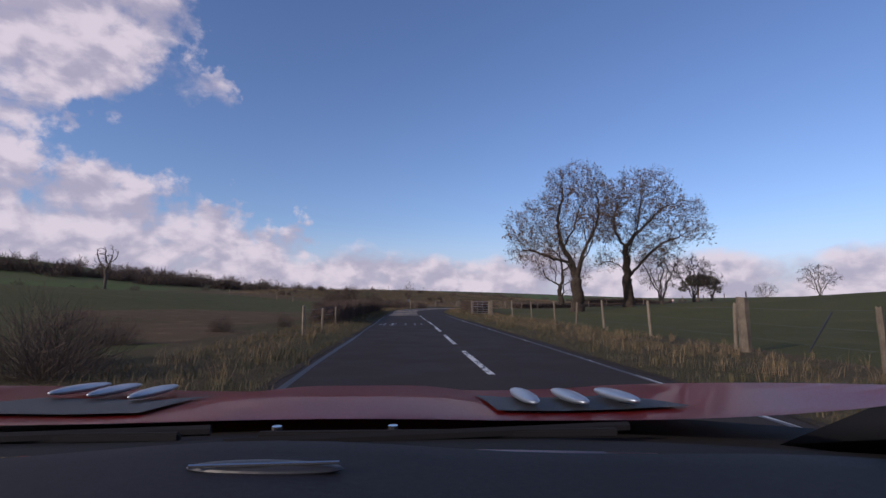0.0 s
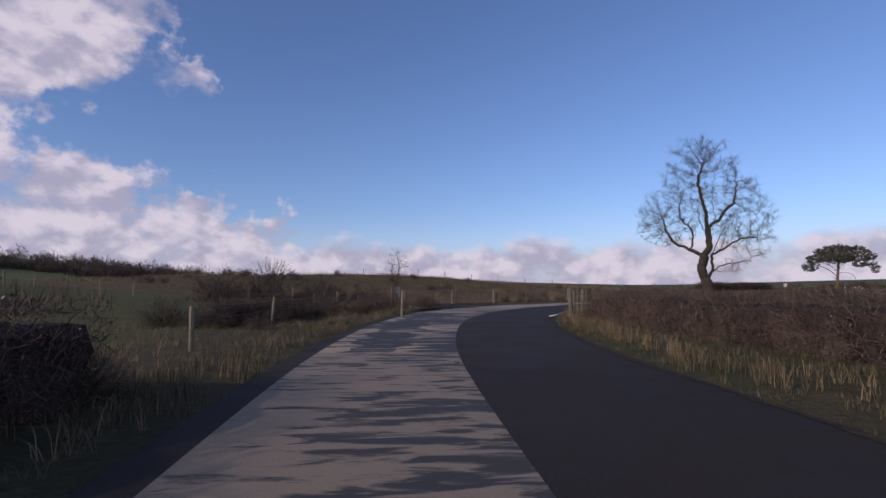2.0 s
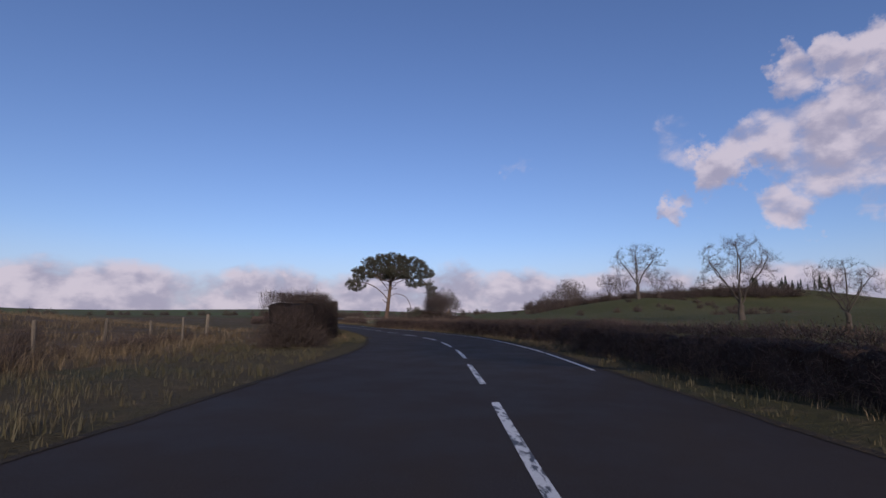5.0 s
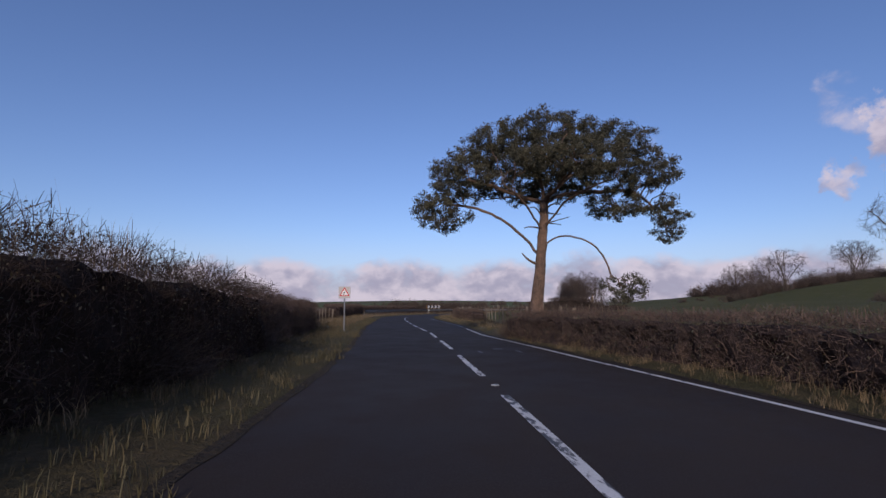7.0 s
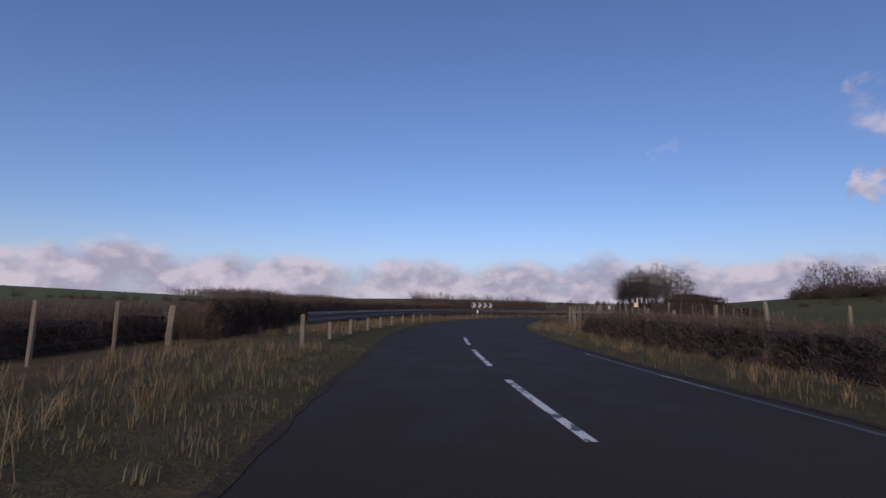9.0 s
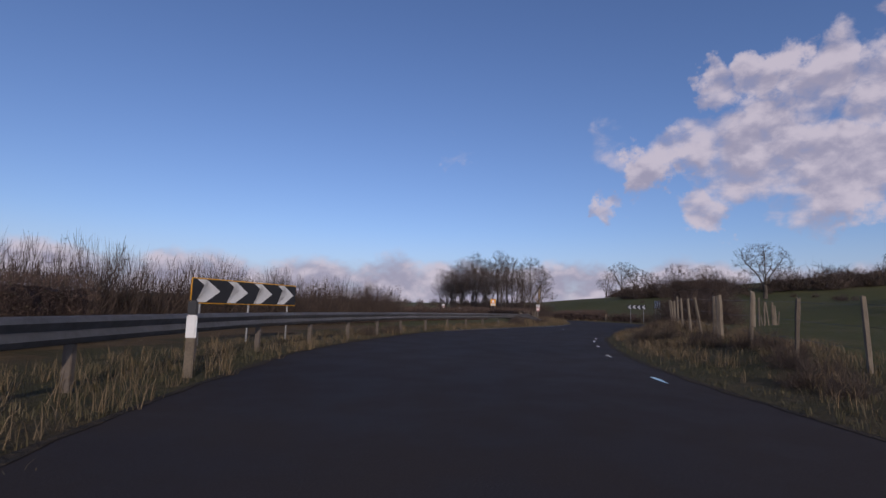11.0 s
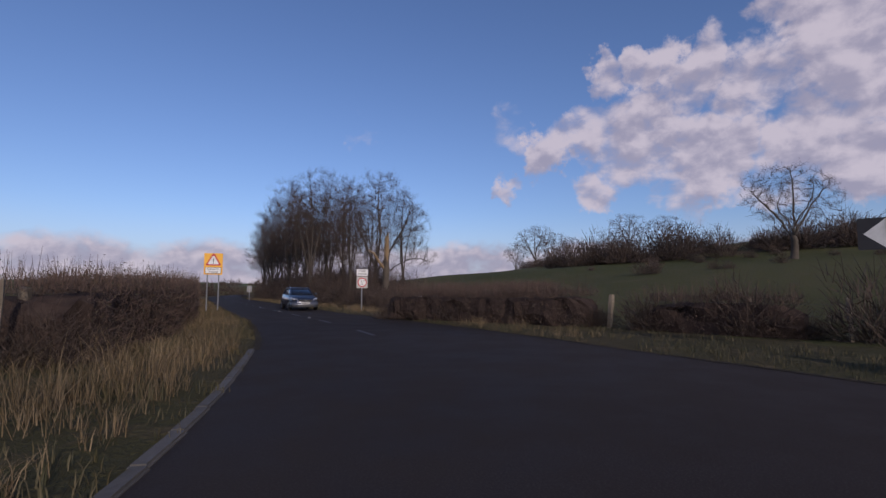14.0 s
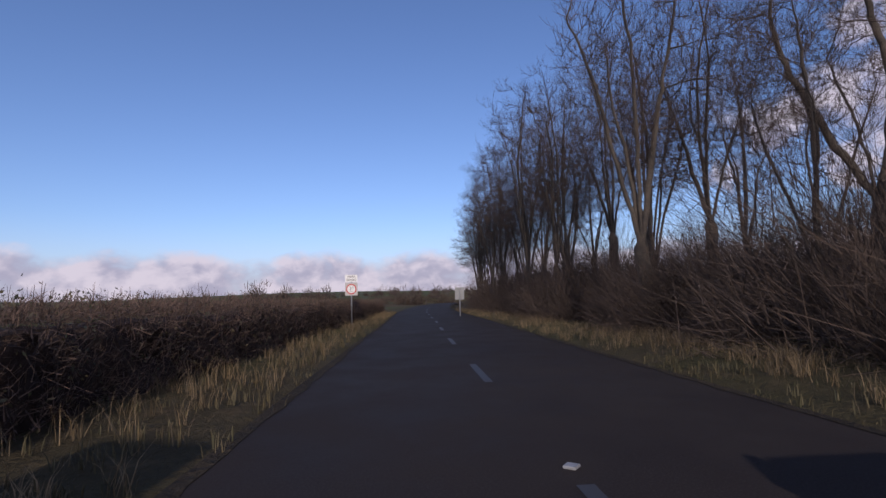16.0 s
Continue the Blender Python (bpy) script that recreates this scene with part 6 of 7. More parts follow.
part("broken_limb", (bm, TORN), stump, "snapped side limb")

board = thing("notice_board", "weathered notice board on two wooden posts, seen from the back", "notice board", pose(-5.9, 88.7, ground_z(-5.9, 88.7), 0, 0, 20))
for k in (-0.28, 0.28):
    part("post", POSTS[0], board, m=Matrix.Translation((k, 0, 0)) @ Matrix.Diagonal((1, 1, 1.28, 1)))
part("panel", (box(bmesh.new(), 0.60, 0.03, 0.42, (0, 0.05, 1.25), 0.008), SIGN_BACK), board, "grey back of the panel")
lone = thing("marker_post", "pale wooden marker post at the verge", "post", pose(-4.75, 75.4, ground_z(-4.75, 75.4), 0, 2, 0))
part("shaft", POSTS[1], lone, m=Matrix.Diagonal((1.2, 1.2, 1.15, 1)))


# ---------------------------------------------------------------- crash barrier
def crash_barrier(stations, label):
    root = thing("crash_barrier", label, "crash barrier", Matrix.Translation(beside(stations[0][0], stations[0][1])))
    base = beside(stations[0][0], stations[0][1])
    line = []
    for (u0, o0), (u1, o1) in zip(stations, stations[1:]):
        n = max(1, round((beside(u1, o1) - beside(u0, o0)).length / 1.6))
        line += [beside(u0 + (u1 - u0) * k / n, o0 + (o1 - o0) * k / n) for k in range(n)]
    line.append(beside(*stations[-1]))
    prof = ((0.0, 0.60), (0.035, 0.62), (0.075, 0.68), (0.035, 0.745), (0.012, 0.775), (0.035, 0.805), (0.075, 0.87), (0.035, 0.93), (0.0, 0.95))
    bm = bmesh.new()
    rows = []
    for k, p in enumerate(line):
        d = (line[min(k + 1, len(line) - 1)] - line[max(k - 1, 0)]).normalized()
        r = Vector((d.y, -d.x, 0))
        z = ground_z(p.x, p.y) - 0.62 * max(0.0, (k - len(line) + 5) / 4)
        rows.append([bm.verts.new(p - base + r * a + Vector((0, 0, b + z))) for a, b in prof])
    for a, b in zip(rows, rows[1:]):
        for k in range(len(prof) - 1):
            bm.faces.new((a[k], a[k + 1], b[k + 1], b[k]))
    bmesh.ops.solidify(bm, geom=bm.faces[:], thickness=0.006)
    part("beam", (bm, RAIL), root, "dull galvanised corrugated steel beam")
    pm = box(bmesh.new(), 0.09, 0.12, 1.1, (0, 0, 0.33), 0.008)
    me = bpy.data.meshes.new("barrier_post")
    pm.to_mesh(me)
    pm.free()
    me.materials.append(RUSTY)
    for k in range(0, len(line) - 4, 2):
        p = line[k]
        d = (line[min(k + 1, len(line) - 1)] - line[max(k - 1, 0)]).normalized()
        part("post", me, root, m=Matrix.Translation(p - base + Vector((-d.y * 0.09, d.x * 0.09, ground_z(p.x, p.y)))) @ Matrix.Rotation(math.atan2(d.y, d.x), 4, "Z"))


crash_barrier(((9.6, -3.2), (10.0, -3.1), (10.5, -3.1), (10.75, -3.6), (11.0, -4.0), (11.32, -4.65), (11.5, -5.0), (12.0, -5.2), (12.45, -4.5), (12.8, -4.1), (13.1, -4.1), (13.35, -4.0)), "long weathered steel crash barrier round the bend")


# ---------------------------------------------------------------- signs
def lettering(word, size, at, mat, parent, name="lettering"):
    cu = bpy.data.curves.new(name, "FONT")
    cu.body, cu.size, cu.align_x, cu.align_y, cu.extrude = word, size, "CENTER", "CENTER", 0.001
    cu.materials.append(mat)
    ob = new(name, cu)
    ob.parent = parent
    ob.matrix_basis = pose(at[0], at[1], at[2], 90, 0, 0)
    return ob


def plate(wide, high, thick=0.02, round_=0.03):
    """An upright sheet with rounded corners, its face towards -y."""
    bm = bmesh.new()
    pts = []
    for cx, cz, a0 in ((1, 1, 0), (-1, 1, 90), (-1, -1, 180), (1, -1, 270)):
        for k in range(4):
            a = radians(a0 + 30 * k)
            pts.append((cx * (wide / 2 - round_) + round_ * math.cos(a), cz * (high / 2 - round_) + round_ * math.sin(a)))
    front = [bm.verts.new((x, -thick / 2, z)) for x, z in pts]
    rear = [bm.verts.new((x, thick / 2, z)) for x, z in pts]
    bm.faces.new(front)
    bm.faces.new(rear[::-1])
    for k in range(len(pts)):
        bm.faces.new((front[k], rear[k], rear[(k + 1) % len(pts)], front[(k + 1) % len(pts)]))
    return bm


def shape(points, y, thick=0.003):
    """A thin raised figure from its outline in x, z."""
    bm = bmesh.new()
    a = [bm.verts.new((x, y, z)) for x, z in points]
    b = [bm.verts.new((x, y + thick, z)) for x, z in points]
    bm.faces.new(a)
    for k in range(len(a)):
        bm.faces.new((a[k], b[k], b[(k + 1) % len(a)], a[(k + 1) % len(a)]))
    bmesh.ops.triangulate(bm, faces=bm.faces[:])
    return bm


def disc(r, n=28, cx=0.0, cz=0.0):
    return [(cx + r * math.cos(2 * math.pi * k / n), cz + r * math.sin(2 * math.pi * k / n)) for k in range(n)]


def triangle(r, cz=0.0):
    pts = []
    for a0 in (90, 210, 330):
        for d in (-35, -12, 12, 35):
            a = radians(a0)
            c = (0.86 * r * math.cos(a), 0.86 * r * math.sin(a))
            pts.append((c[0] + 0.14 * r * math.cos(a + radians(d * 1.6)), cz + c[1] + 0.14 * r * math.sin(a + radians(d * 1.6))))
    return pts


def sign_root(x, y, facing, label, category="road sign"):
    """Faces towards a traveller whose heading is facing."""
    return thing("road_sign", label, category, pose(x, y, ground_z(x, y), 0, 0, facing))


def pole(root, x, top, r=0.038):
    part("pole", (rod(bmesh.new(), (x, 0.06, -0.2), (x, 0.06, top), r, sides=10), GALV), root, "galvanised steel pole")


s = sign_root(211.28, 225.7, -60, "yellow warning sign with a red triangle on two steel poles")
pole(s, -0.3, 3.2)
pole(s, 0.3, 3.2)
p = part("panel", (plate(0.98, 1.22), PAINT_YELLOW), s, "bright yellow backing board", Matrix.Translation((0, 0, 2.70)))
part("triangle_border", (shape(triangle(0.44, 0.16), -0.016), PAINT_RED), p, "red triangle border")
part("triangle_field", (shape(triangle(0.31, 0.155), -0.020), PAINT_WHITE), p, "white triangle")
part("exclamation_bar", (shape([(-0.034, 0.31), (0.034, 0.31), (0.016, 0.10), (-0.016, 0.10)], -0.024), PAINT_BLACK), p)
part("exclamation_dot", (shape(disc(0.03, 14, 0, 0.06), -0.024), PAINT_BLACK), p)
q = part("text_panel", (plate(0.84, 0.36, 0.006, 0.03), PAINT_BLACK), p, "white text panel", Matrix.Translation((0, -0.016, -0.37)))
part("text_field", (plate(0.80, 0.32, 0.004, 0.03), PAINT_WHITE), p, m=Matrix.Translation((0, -0.021, -0.37)))
lettering("Pedestrians", 0.145, (0, -0.026, -0.30), PAINT_BLACK, p)
lettering("crossing", 0.145, (0, -0.026, -0.45), PAINT_BLACK, p)


def weak_bridge_sign(x, y, facing, label, size=1.0, top=2.5):
    s = sign_root(x, y, facing, label)
    pole(s, 0.0, top - 0.05)
    p = part("roundel_panel", (plate(0.68 * size, 0.70 * size), PAINT_GREY), s, "grey roundel panel", Matrix.Translation((0, 0, top - 0.80 * size)))
    part("roundel_border", (shape(disc(0.285 * size), -0.016), PAINT_RED), p, "red ring")
    part("roundel_field", (shape(disc(0.225 * size), -0.020), PAINT_WHITE), p)
    lettering("3", 0.25 * size, (-0.045 * size, -0.026, 0.035 * size), PAINT_BLACK, p)
    lettering("T", 0.16 * size, (0.095 * size, -0.026, 0.06 * size), PAINT_BLACK, p)
    lettering("mgw", 0.09 * size, (0, -0.026, -0.12 * size), PAINT_BLACK, p)
    q = part("text_panel", (plate(0.68 * size, 0.40 * size), PAINT_WHITE), s, "white text panel", Matrix.Translation((0, 0, top - 0.21 * size)))
    lettering("WEAK", 0.165 * size, (0, -0.016, 0.085 * size), PAINT_BLACK, q)
    lettering("BRIDGE", 0.155 * size, (0, -0.016, -0.085 * size), PAINT_BLACK, q)


weak_bridge_sign(214.9, 218.1, -55, "white weak bridge weight limit sign on a steel pole")
weak_bridge_sign(235.4, 245.8, -52, "distant weak bridge weight limit sign beside the hedge", 0.95, 2.6)
s = sign_root(244.2, 244.8, 128, "grey back of a road sign under the trees")
pole(s, 0.0, 1.9)
part("panel", (plate(0.6, 0.8), SIGN_BACK), s, m=Matrix.Translation((0, 0, 1.6)))

s = sign_root(68.55, 152.2, -44, "small grey bend warning sign on a steel pole")
pole(s, 0.0, 2.2)
p = part("panel", (plate(0.60, 0.60), PAINT_GREY), s, "weathered grey backing board", Matrix.Translation((0, 0, 1.98)))
part("triangle_border", (shape(triangle(0.28, -0.03), -0.016), PAINT_RED), p, "faded red triangle border")
part("triangle_field", (shape(triangle(0.19, -0.035), -0.020), PAINT_WHITE), p)
part("bend_arrow", (shape([(-0.05, -0.11), (-0.015, -0.11), (-0.015, -0.03), (0.05, 0.0), (0.03, 0.04), (-0.05, 0.0)], -0.024), PAINT_BLACK), p)


def chevron_sign(x, y, facing, wide, high, top, count, right, label, posts, rim=None, tilt=0.0):
    """A black board with white chevrons that point to one side."""
    s = sign_root(x, y, facing, label, "bend sign")
    for px in posts:
        pole(s, px, top - 0.03, 0.032)
    if rim:
        part("backing", (plate(wide + 0.05, high + 0.05, 0.012), rim), s, "yellow backing board", Matrix.Translation((0, 0.012, top - high / 2)))
    p = part("panel", (plate(wide, high), PAINT_BLACK), s, "black board", Matrix.Translation((0, 0, top - high / 2)))
    k = 1 if right else -1
    step = wide / count
    for i in range(count):
        c = -wide / 2 + step * (i + 0.5)
        t, h, b = step * 0.30, high / 2 - 0.012, step * 0.38
        part("chevron", (shape([(c + k * (x_), z_) for x_, z_ in ((-b, h), (-b + t, h), (b, 0.0), (-b + t, -h), (-b, -h), (b - t, 0.0))], -0.016), PAINT_WHITE), p, "white chevron")
    return s


chevron_sign(132.2, 209.0, 3, 4.5, 0.64, 1.80, 4, True, "long black and white chevron board with a thin yellow rim", (-1.9, 0.0, 1.9), PAINT_YELLOW)
chevron_sign(195.5, 200.2, -117, 2.75, 0.56, 2.46, 4, False, "black and white chevron board pointing to the bend", (-0.95, 0.95))
chevron_sign(188.95, 197.55, -164 + 180 - 180, 2.6, 0.92, 2.93, 3, True, "large dark chevron board on three steel poles", (-0.95, 0.0, 0.95))
m = thing("verge_marker", "verge marker post with a white band and a black top", "marker post", pose(126.1, 204.4, ground_z(126.1, 204.4), 0, 0, -60))
part("shaft", (box(bmesh.new(), 0.14, 0.06, 0.75, (0, 0, 0.27), 0.015), POST_WOOD), m, "dark weathered foot")
part("band", (box(bmesh.new(), 0.16, 0.07, 0.38, (0, 0, 0.78), 0.02), PAINT_WHITE), m, "white reflective band")
part("cap", (box(bmesh.new(), 0.15, 0.065, 0.24, (0, 0, 1.085), 0.02), PAINT_BLACK), m, "black top")


# ---------------------------------------------------------------- cars
CAR_PAINT = material("blue_grey_car_paint", (0.030, 0.037, 0.058), 0.30, 0.45, vary=(0.025, 0.031, 0.050), scale=1, fine=300, bump=0, coat=0.8)
CAR_LOW = material("painted_bumper", (0.105, 0.110, 0.130), 0.35, 0.4, vary=(0.085, 0.090, 0.108), bump=0, coat=0.5)
GLASS_DARK = material("dark_car_glass", (0.012, 0.014, 0.018), 0.04, bump=0, coat=1.0)
TYRE = material("tyre_rubber", (0.014, 0.014, 0.015), 0.85, vary=(0.025, 0.024, 0.023), bump=0.2)
RIM = material("alloy_rim", (0.42, 0.42, 0.43), 0.3, 0.8, vary=(0.30, 0.30, 0.31), bump=0)
LAMP = material("clear_lamp_lens", (0.55, 0.56, 0.58), 0.08, 0.3, vary=(0.35, 0.36, 0.38), scale=20, fine=80, bump=0, coat=1.0)
PLATE_MAT = material("number_plate", (0.62, 0.60, 0.54), 0.4, vary=(0.55, 0.53, 0.48), bump=0)
CHROME = material("chrome", (0.6, 0.6, 0.6), 0.15, 0.95, vary=(0.5, 0.5, 0.5), bump=0)


def loft(sections, close=True):
    """Skin through rings of points, ends capped."""
    bm = bmesh.new()
    rows = [[bm.verts.new(p) for p in ring] for ring in sections]
    n = len(rows[0])
    for a, b in zip(rows, rows[1:]):
        for k in range(n if close else n - 1):
            bm.faces.new((a[k], a[(k + 1) % n], b[(k + 1) % n], b[k]))
    if close:
        bm.faces.new(rows[0][::-1])
        bm.faces.new(rows[-1])
    bmesh.ops.recalc_face_normals(bm, faces=bm.faces[:])
    for f in bm.faces:
        f.smooth = True
    return bm


def wheel(root, x, y, r, width, side):
    bm = bmesh.new()
    prof = ((r * 0.66, -0.5), (r * 0.93, -0.5), (r, -0.36), (r, 0.36), (r * 0.93, 0.5), (r * 0.66, 0.5))
    rows = []
    for k in range(28):
        a = 2 * math.pi * k / 28
        rows.append([bm.verts.new((q * math.cos(a), w * width, q * math.sin(a))) for q, w in prof])
    for k in range(28):
        a, b = rows[k], rows[(k + 1) % 28]
        for q in range(6):
            bm.faces.new((a[q], a[(q + 1) % 6], b[(q + 1) % 6], b[q]))
    bmesh.ops.recalc_face_normals(bm, faces=bm.faces[:])
    w = part("wheel", (bm, TYRE), root, "black tyre on an alloy rim", Matrix.Translation((x, y, r)))
    bm = bmesh.new()
    for k in range(5):
        a = 2 * math.pi * k / 5 + 0.3
        box(bm, r * 0.62, 0.03, r * 0.16, (r * 0.33 * math.cos(a), side * width * 0.42, r * 0.33 * math.sin(a)), 0.0, Matrix.Rotation(-a, 4, "Y"))
    bmesh.ops.create_cone(bm, cap_ends=True, segments=20, radius1=r * 0.15, radius2=r * 0.13, depth=0.05, matrix=Matrix.Translation((0, side * width * 0.43, 0)) @ Matrix.Rotation(math.pi / 2, 4, "X"))
    for k in range(24):
        a = 2 * math.pi * k / 24
        box(bm, 0.025, width * 0.8, r * 0.18, (r * 0.645 * math.cos(a), 0, r * 0.645 * math.sin(a)), 0.0, Matrix.Rotation(-a, 4, "Y"))
    part("rim", (bm, RIM), w, "silver alloy rim")
    part("brake_disc", (rod(bmesh.new(), (0, -0.02, 0), (0, 0.02, 0), r * 0.6, sides=20), PAINT_BLACK), w)


def hatchback(x, y, turn, label):
    """A five-door hatchback; its nose along +x."""
    root = thing("car", label, "car", pose(x, y, 0.0, 0, 0, turn))
    # x, half-width at sill, waist, waist height, sill height, deck height
    body = []
    for px, half, deck, sill in ((2.08, 0.50, 0.62, 0.30), (2.02, 0.66, 0.70, 0.24), (1.85, 0.80, 0.78, 0.20), (1.55, 0.86, 0.86, 0.19), (1.0, 0.875, 0.95, 0.19), (0.75, 0.875, 0.985, 0.19), (0.0, 0.875, 0.98, 0.19), (-1.0, 0.875, 1.0, 0.19), (-1.6, 0.86, 1.03, 0.20), (-1.95, 0.80, 1.04, 0.26), (-2.10, 0.68, 0.98, 0.34), (-2.13, 0.52, 0.80, 0.40)):
        mid = (deck + sill) / 2 + 0.06
        ring = [(half * 0.90, sill), (half, mid - 0.12), (half * 0.985, mid + 0.08), (half * 0.93, deck - 0.06), (half * 0.80, deck)]
        body.append([(px, a, b) for a, b in ring] + [(px, -a, b) for a, b in ring[::-1]])
    bm = loft(body)
    part("body", (bm, CAR_PAINT), root, "blue-grey metallic bodywork")
    cabin = []
    for px, wide, low, top in ((0.95, 0.70, 0.94, 0.955), (0.60, 0.74, 0.96, 1.15), (0.18, 0.72, 0.97, 1.375), (-0.25, 0.69, 0.97, 1.45), (-0.9, 0.68, 0.98, 1.46), (-1.45, 0.66, 1.0, 1.40), (-1.80, 0.66, 1.02, 1.22), (-2.02, 0.66, 1.02, 1.06)):
        f = (top - low) / 0.5
        ring = [(wide + 0.04, low), (wide - 0.06 * f, low + (top - low) * 0.55), (wide - 0.14 * f, top - 0.03), (wide - 0.26 * f, top)]
        cabin.append([(px, a, b) for a, b in ring] + [(px, -a, b) for a, b in ring[::-1]])
    part("glasshouse", (loft(cabin), GLASS_DARK), root, "dark windscreen and side windows")
    roof = []
    for px, wide, top in ((0.24, 0.575, 1.372), (0.10, 0.575, 1.43), (-0.25, 0.55, 1.468), (-0.9, 0.54, 1.48), (-1.45, 0.53, 1.42), (-1.62, 0.53, 1.34)):
        roof.append([(px, wide, top - 0.035), (px, wide * 0.86, top), (px, -wide * 0.86, top), (px, -wide, top - 0.035)])
    part("roof", (loft(roof), CAR_PAINT), root)
    for sy in (1, -1):
        bm = bmesh.new()
        for a, b, r in (((0.95, 0.70, 0.95), (0.20, 0.60, 1.37), 0.035), ((0.20, 0.60, 1.37), (-0.25, 0.585, 1.44), 0.03), ((-0.25, 0.585, 1.44), (-1.45, 0.56, 1.40), 0.03), ((-0.45, 0.72, 0.97), (-0.40, 0.59, 1.44), 0.035), ((-1.35, 0.70, 1.0), (-1.25, 0.57, 1.42), 0.05), ((-1.95, 0.68, 1.04), (-1.45, 0.56, 1.40), 0.06)):
            rod(bm, (a[0], sy * a[1], a[2]), (b[0], sy * b[1], b[2]), r, sides=6)
        part("window_frame", (bm, CAR_PAINT), root)
        part("door_mirror", (box(bmesh.new(), 0.10, 0.20, 0.14, (0.72, sy * 0.92, 1.02), 0.035), CAR_PAINT), root)
        for px in (1.28, -1.28):
            wheel(root, px, sy * 0.815, 0.32, 0.20, sy)
            bm = bmesh.new()
            arc = [(px + 0.37 * math.cos(a), 0.315 + 0.37 * math.sin(a)) for a in [math.pi * k / 14 for k in range(15)]]
            vs = [bm.verts.new((ax, sy * 0.878, az)) for ax, az in arc] + [bm.verts.new((ax, sy * 0.60, az)) for ax, az in arc]
            for k in range(14):
                bm.faces.new((vs[k], vs[k + 1], vs[k + 16], vs[k + 15]))
            bm.faces.new([bm.verts.new((ax, sy * 0.879, az)) for ax, az in arc])
            part("wheel_arch", (bm, PAINT_BLACK), root)
        lamp = []
        for px, a, low, top in ((2.03, 0.50, 0.60, 0.70), (1.95, 0.66, 0.58, 0.755), (1.80, 0.78, 0.60, 0.80), (1.60, 0.855, 0.68, 0.83)):
            lamp.append([(px, sy * a, low), (px + 0.015, sy * (a + 0.012), (low + top) / 2), (px, sy * a, top), (px - 0.08, sy * (a - 0.1), top - 0.01), (px - 0.08, sy * (a - 0.1), low)])
        hl = part("headlight", (loft(lamp), LAMP), root, "clear headlight cluster")
        for cx, cy, cz, r in ((2.02, 0.60, 0.655, 0.055), (1.94, 0.71, 0.67, 0.06)):
            part("reflector", (rod(bmesh.new(), (cx - 0.02, sy * cy, cz), (cx + 0.018, sy * (cy + 0.02), cz), r, r * 0.9, 16), CHROME), hl)
        part("fog_lamp", (rod(bmesh.new(), (1.98, sy * 0.58, 0.34), (2.06, sy * 0.59, 0.34), 0.045, sides=14), LAMP), root)
    bump = []
    for px, half in ((1.70, 0.885), (1.95, 0.80), (2.08, 0.62), (2.13, 0.35)):
        bump.append([(px, half, 0.20), (px, half, 0.50), (px - 0.06, half - 0.08, 0.50), (px - 0.06, half - 0.08, 0.20)])
    ring = bump + [[(a, -b, c) for a, b, c in r] for r in bump[::-1]]
    part("front_bumper", (loft(ring), CAR_LOW), root, "body-coloured front bumper")
    part("lower_grille", (box(bmesh.new(), 0.03, 0.95, 0.13, (2.125, 0, 0.30), 0.01), PAINT_BLACK), root)
    g = part("grille", (box(bmesh.new(), 0.05, 0.78, 0.12, (2.08, 0, 0.60), 0.012), PAINT_BLACK), root, "black grille with a chrome bar")
    part("grille_bar", (box(bmesh.new(), 0.03, 0.82, 0.045, (2.115, 0, 0.635), 0.012), CHROME), g)
    part("badge", (rod(bmesh.new(), (2.11, 0, 0.61), (2.135, 0, 0.61), 0.05, sides=18), CHROME), g)
    pl = part("number_plate", (box(bmesh.new(), 0.015, 0.52, 0.11, (2.15, 0, 0.455), 0.004), PLATE_MAT), root, "white number plate")
    for k in range(7):
        part("plate_bar", (box(bmesh.new(), 0.004, 0.045, 0.07, (2.16, -0.20 + 0.066 * k, 0.455)), PAINT_BLACK), pl)
    for sy in (0.25, -0.35):
        part("wiper", (rod(bmesh.new(), (0.93, sy, 0.985), (0.80, sy + 0.5, 1.06), 0.012, sides=5), PAINT_BLACK), root)


hatchback(216.7, 223.2, math.degrees(math.atan2(-0.62, -0.78)), "blue-grey metallic five-door hatchback on the opposite lane")

# the red sports car, standing where the drive begins
RED = material("red_car_paint", (0.30, 0.016, 0.008), 0.42, 0.0, vary=(0.25, 0.013, 0.007), scale=1, fine=250, bump=0, coat=0.35, gloss=0.35)
DASH = material("dark_dashboard_leather", (0.008, 0.007, 0.010), 0.7, vary=(0.013, 0.012, 0.016), scale=3, fine=160, bump=0.15, bump_scale=350, gloss=0.2)
MESH_BLACK = material("black_vent_mesh", (0.012, 0.012, 0.013), 0.5, vary=(0.03, 0.03, 0.03), fine=160, bump=0.8, bump_scale=160)
SATIN = material("satin_silver_fin", (0.30, 0.34, 0.40), 0.34, 0.6, vary=(0.26, 0.30, 0.36), scale=2, fine=5, bump=0)
sport = thing("car", "red sports car with a vented bonnet and a dark dashboard", "car", pose(0, 0, 0, 0, 0, 93.9))


MID = 0.155  # the car's middle lies to the left of the camera


def bonnet_z(px, py):
    """Height of the bonnet; the nose along +x, y to the left."""
    f, q = (px - 0.92) / 1.2, (py - MID) / 0.93
    bulge = 0.022 * math.exp(-((q / 0.36) ** 6)) * min(1, max(0, (px - 0.9) / 0.3))
    return 0.990 - 0.125 * f - 0.03 * max(0, f) ** 2 + 0.045 * q ** 4 * (1 - 0.6 * f) + bulge


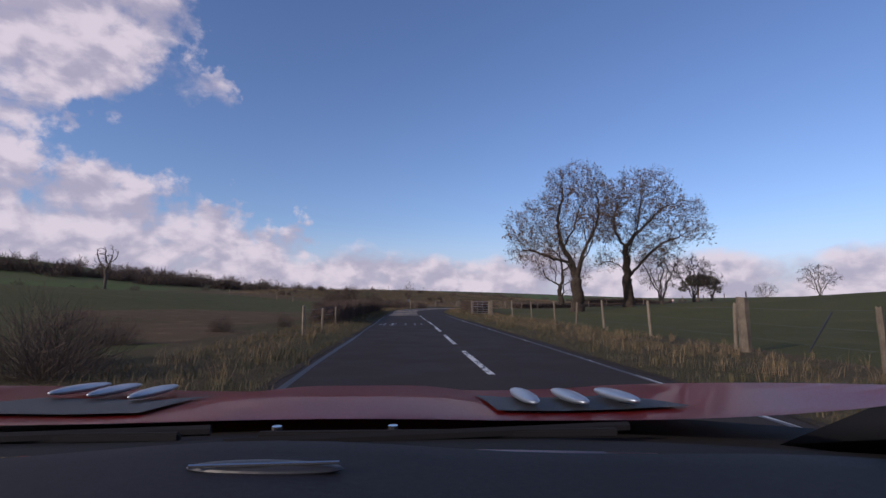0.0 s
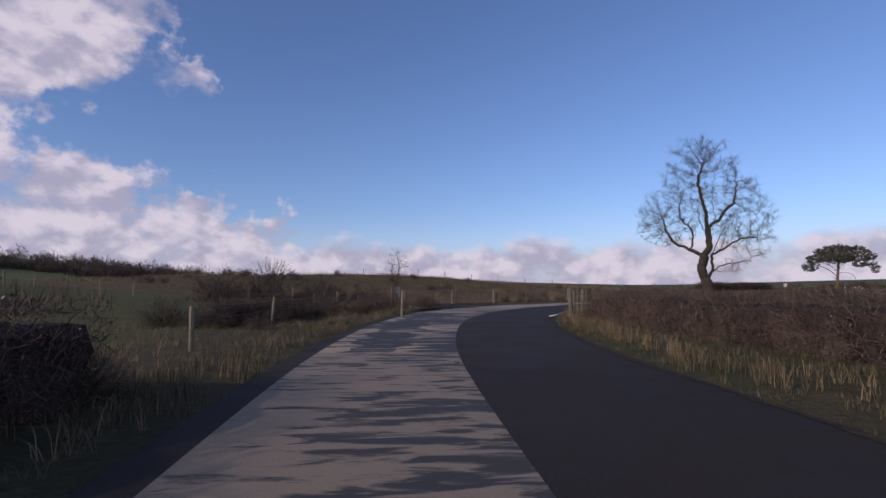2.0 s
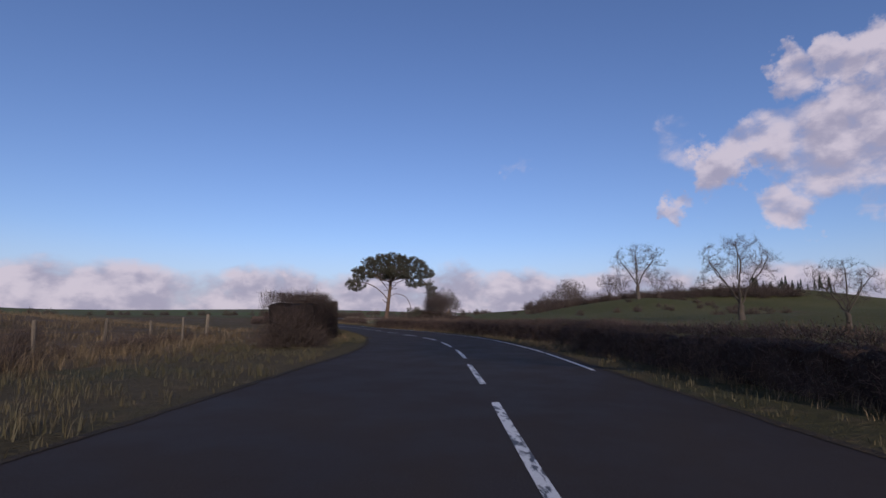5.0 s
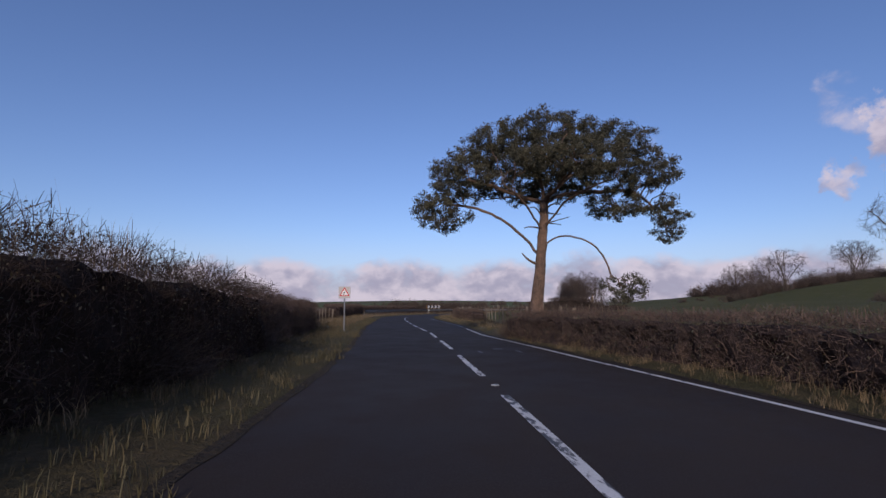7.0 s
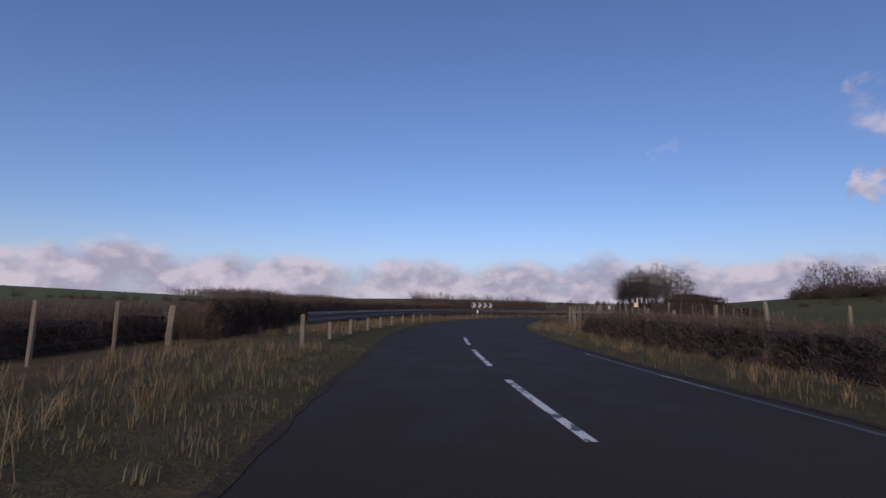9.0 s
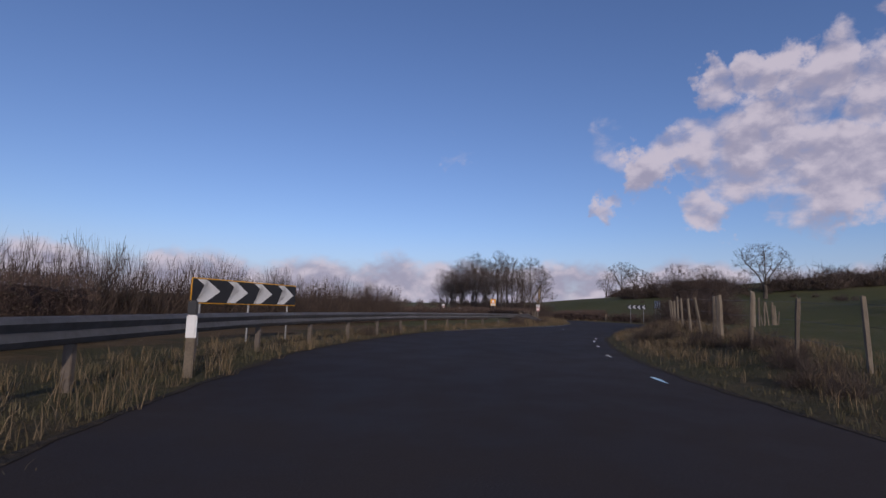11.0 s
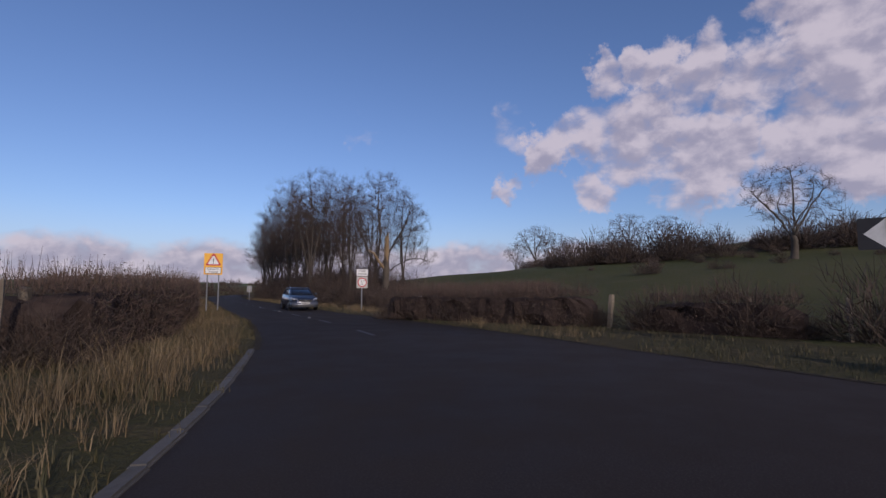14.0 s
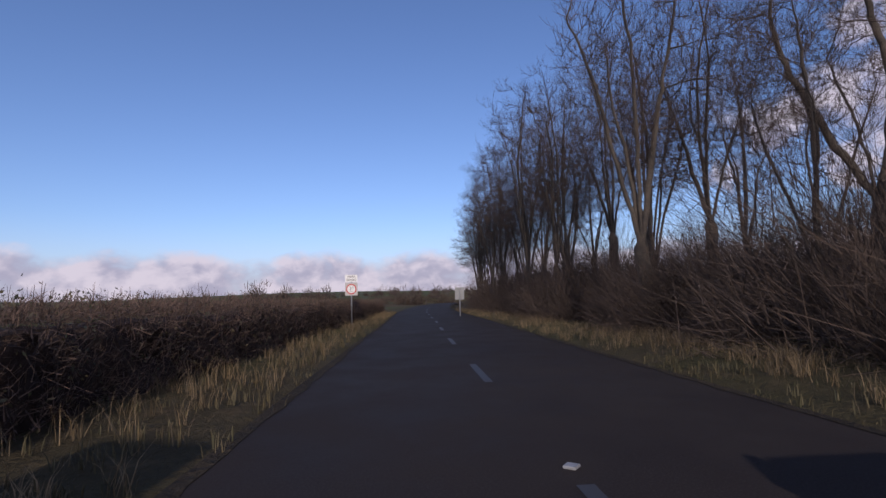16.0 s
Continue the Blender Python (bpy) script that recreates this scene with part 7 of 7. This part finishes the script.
def skin(rows):
    bm = bmesh.new()
    vs = [[bm.verts.new(p) for p in row] for row in rows]
    for a, b in zip(vs, vs[1:]):
        for k in range(len(a) - 1):
            bm.faces.new((a[k], a[k + 1], b[k + 1], b[k]))
    for f in bm.faces:
        f.smooth = True
    return bm


def across(px, half, height, bow, n=24):
    """A row of points across the car that bows back towards its ends."""
    out = []
    for k in range(n + 1):
        q = 2 * k / n - 1
        x, y = px - bow * q * q, MID + half * q
        out.append((x, y, height(x, y) if callable(height) else height))
    return out


bm = skin([across(0.93 + 1.17 * i / 24, 1.0 - 0.08 * (i / 24) ** 2, bonnet_z, 0.26 - 0.16 * i / 24) for i in range(25)])
bmesh.ops.solidify(bm, geom=bm.faces[:], thickness=0.02)
bonnet = part("bonnet", (bm, RED), sport, "glossy red bonnet")
for sy in (-1, 1):
    ys = [MID + sy * w_ for w_ in (0.33, 0.45, 0.57, 0.69)]
    vent = part("vent_grille", (skin([[(px - 0.10 * abs(q - MID), q, bonnet_z(px - 0.10 * abs(q - MID), q) + 0.006) for q in ys] for px in (1.02, 1.12, 1.24, 1.36)]), MESH_BLACK), bonnet, "black mesh bonnet vent")
    fins = (((1.40, -0.291), (0.98, -0.247)), ((1.34, -0.384), (0.95, -0.335)), ((1.28, -0.475), (0.93, -0.425))) if sy < 0 else (((1.66, 0.905), (1.22, 0.797)), ((1.70, 0.835), (1.22, 0.714)), ((1.68, 0.715), (1.19, 0.609)))
    for front, back in fins:
        mx, my = (front[0] + back[0]) / 2, (front[1] + back[1]) / 2
        bm = bmesh.new()
        bmesh.ops.create_uvsphere(bm, u_segments=14, v_segments=8, radius=1.0, matrix=Matrix.Translation((mx, my, bonnet_z(mx, my) + 0.022)) @ Matrix.Rotation(math.atan2(front[1] - back[1], front[0] - back[0]), 4, "Z") @ Matrix.Rotation(radians(6), 4, "Y") @ Matrix.Diagonal((math.dist(front, back) / 2, 0.024, 0.011, 1)))
        for f in bm.faces:
            f.smooth = True
        part("vent_fin", (bm, SATIN), vent, "satin silver fin")
# scuttle, wipers, dashboard
SCUTTLE = material("matt_black_plastic", (0.010, 0.010, 0.011), 0.9, vary=(0.016, 0.015, 0.016), fine=120, bump=0.1, gloss=0.2)
part("scuttle", (skin([across(1.45, 1.2, 0.90, 0.28), across(1.1, 1.2, 0.945, 0.28), across(0.95, 1.2, 0.965, 0.28), across(0.88, 1.2, 0.975, 0.27), across(0.80, 1.2, 0.992, 0.25), across(0.70, 1.2, 1.004, 0.22)]), SCUTTLE), sport, "matt black plastic scuttle panel")
dash_rows = []
for px, z in ((0.70, 1.003), (0.66, 1.020), (0.58, 1.030), (0.48, 1.040), (0.38, 1.052), (0.28, 1.060), (0.20, 1.04), (0.17, 0.95), (0.16, 0.75)):
    dash_rows.append([(a, b, c + 0.006 * math.sin(b * 9.0) * (px > 0.3)) for a, b, c in across(px, 0.86, z, 0.16)])
dash = part("dashboard", (skin(dash_rows), DASH), sport, "dark leather-grain dashboard")
bm = bmesh.new()
bmesh.ops.create_uvsphere(bm, u_segments=24, v_segments=10, radius=1.0, matrix=Matrix.Translation((0.49, 0.127, 1.046)) @ Matrix.Rotation(radians(-4), 4, "Z") @ Matrix.Diagonal((0.016, 0.072, 0.006, 1)))
dv = part("dash_vent", (bm, PAINT_BLACK), dash, "slim chrome-rimmed dash vent")
part("vent_rim", (rod(bmesh.new(), (0.484, 0.06, 1.052), (0.478, 0.19, 1.052), 0.0018, sides=6), CHROME), dv)
for y0, y1 in ((0.95, 0.30), (0.25, -0.36)):
    w_ = part("wiper", (rod(bmesh.new(), (0.74, y0, 1.000), (0.83, y1, 0.998), 0.008, sides=6), SCUTTLE), sport, "black wiper arm")
    part("wiper_blade", (box(bmesh.new(), 0.012, abs(y0 - y1) * 0.9, 0.014, (0.80, (y0 + y1) / 2, 0.996), 0.003), SCUTTLE), w_)
for y0 in (0.20, 0.02):
    part("wiper_bolt", (rod(bmesh.new(), (0.83, y0, 0.985), (0.83, y0, 1.003), 0.008, sides=10), CHROME), sport)
part("windscreen_pillar", (loft([[(0.78, -0.58, 0.98), (0.70, -0.70, 0.98), (0.66, -0.62, 1.06)], [(0.40, -0.66, 1.10), (0.36, -0.74, 1.10), (0.36, -0.66, 1.16)], [(0.05, -0.66, 1.36), (0.02, -0.74, 1.36), (0.02, -0.68, 1.40)]]), SCUTTLE), sport, "dark windscreen pillar")
low = []
for px, half, top in ((2.42, 0.55, 0.62), (2.30, 0.74, 0.74), (2.0, 0.84, 0.80), (1.4, 0.87, 0.86), (0.8, 0.88, 0.90), (0.1, 0.88, 0.88), (-0.9, 0.88, 0.88), (-1.6, 0.86, 0.90), (-2.0, 0.78, 0.84)):
    low.append([(px, MID + half, 0.22), (px, MID + half, top - 0.2), (px, MID + half * 0.94, top - 0.06), (px, MID + half * 0.86, top - 0.12), (px, MID - half * 0.86, top - 0.12), (px, MID - half * 0.94, top - 0.06), (px, MID - half, top - 0.2), (px, MID - half, 0.22)])
part("body", (loft(low), RED), sport, "glossy red bodywork")
for sy in (1, -1):
    for px in (1.62, -1.05):
        wheel(sport, px, MID + sy * 0.80, 0.32, 0.22, sy)
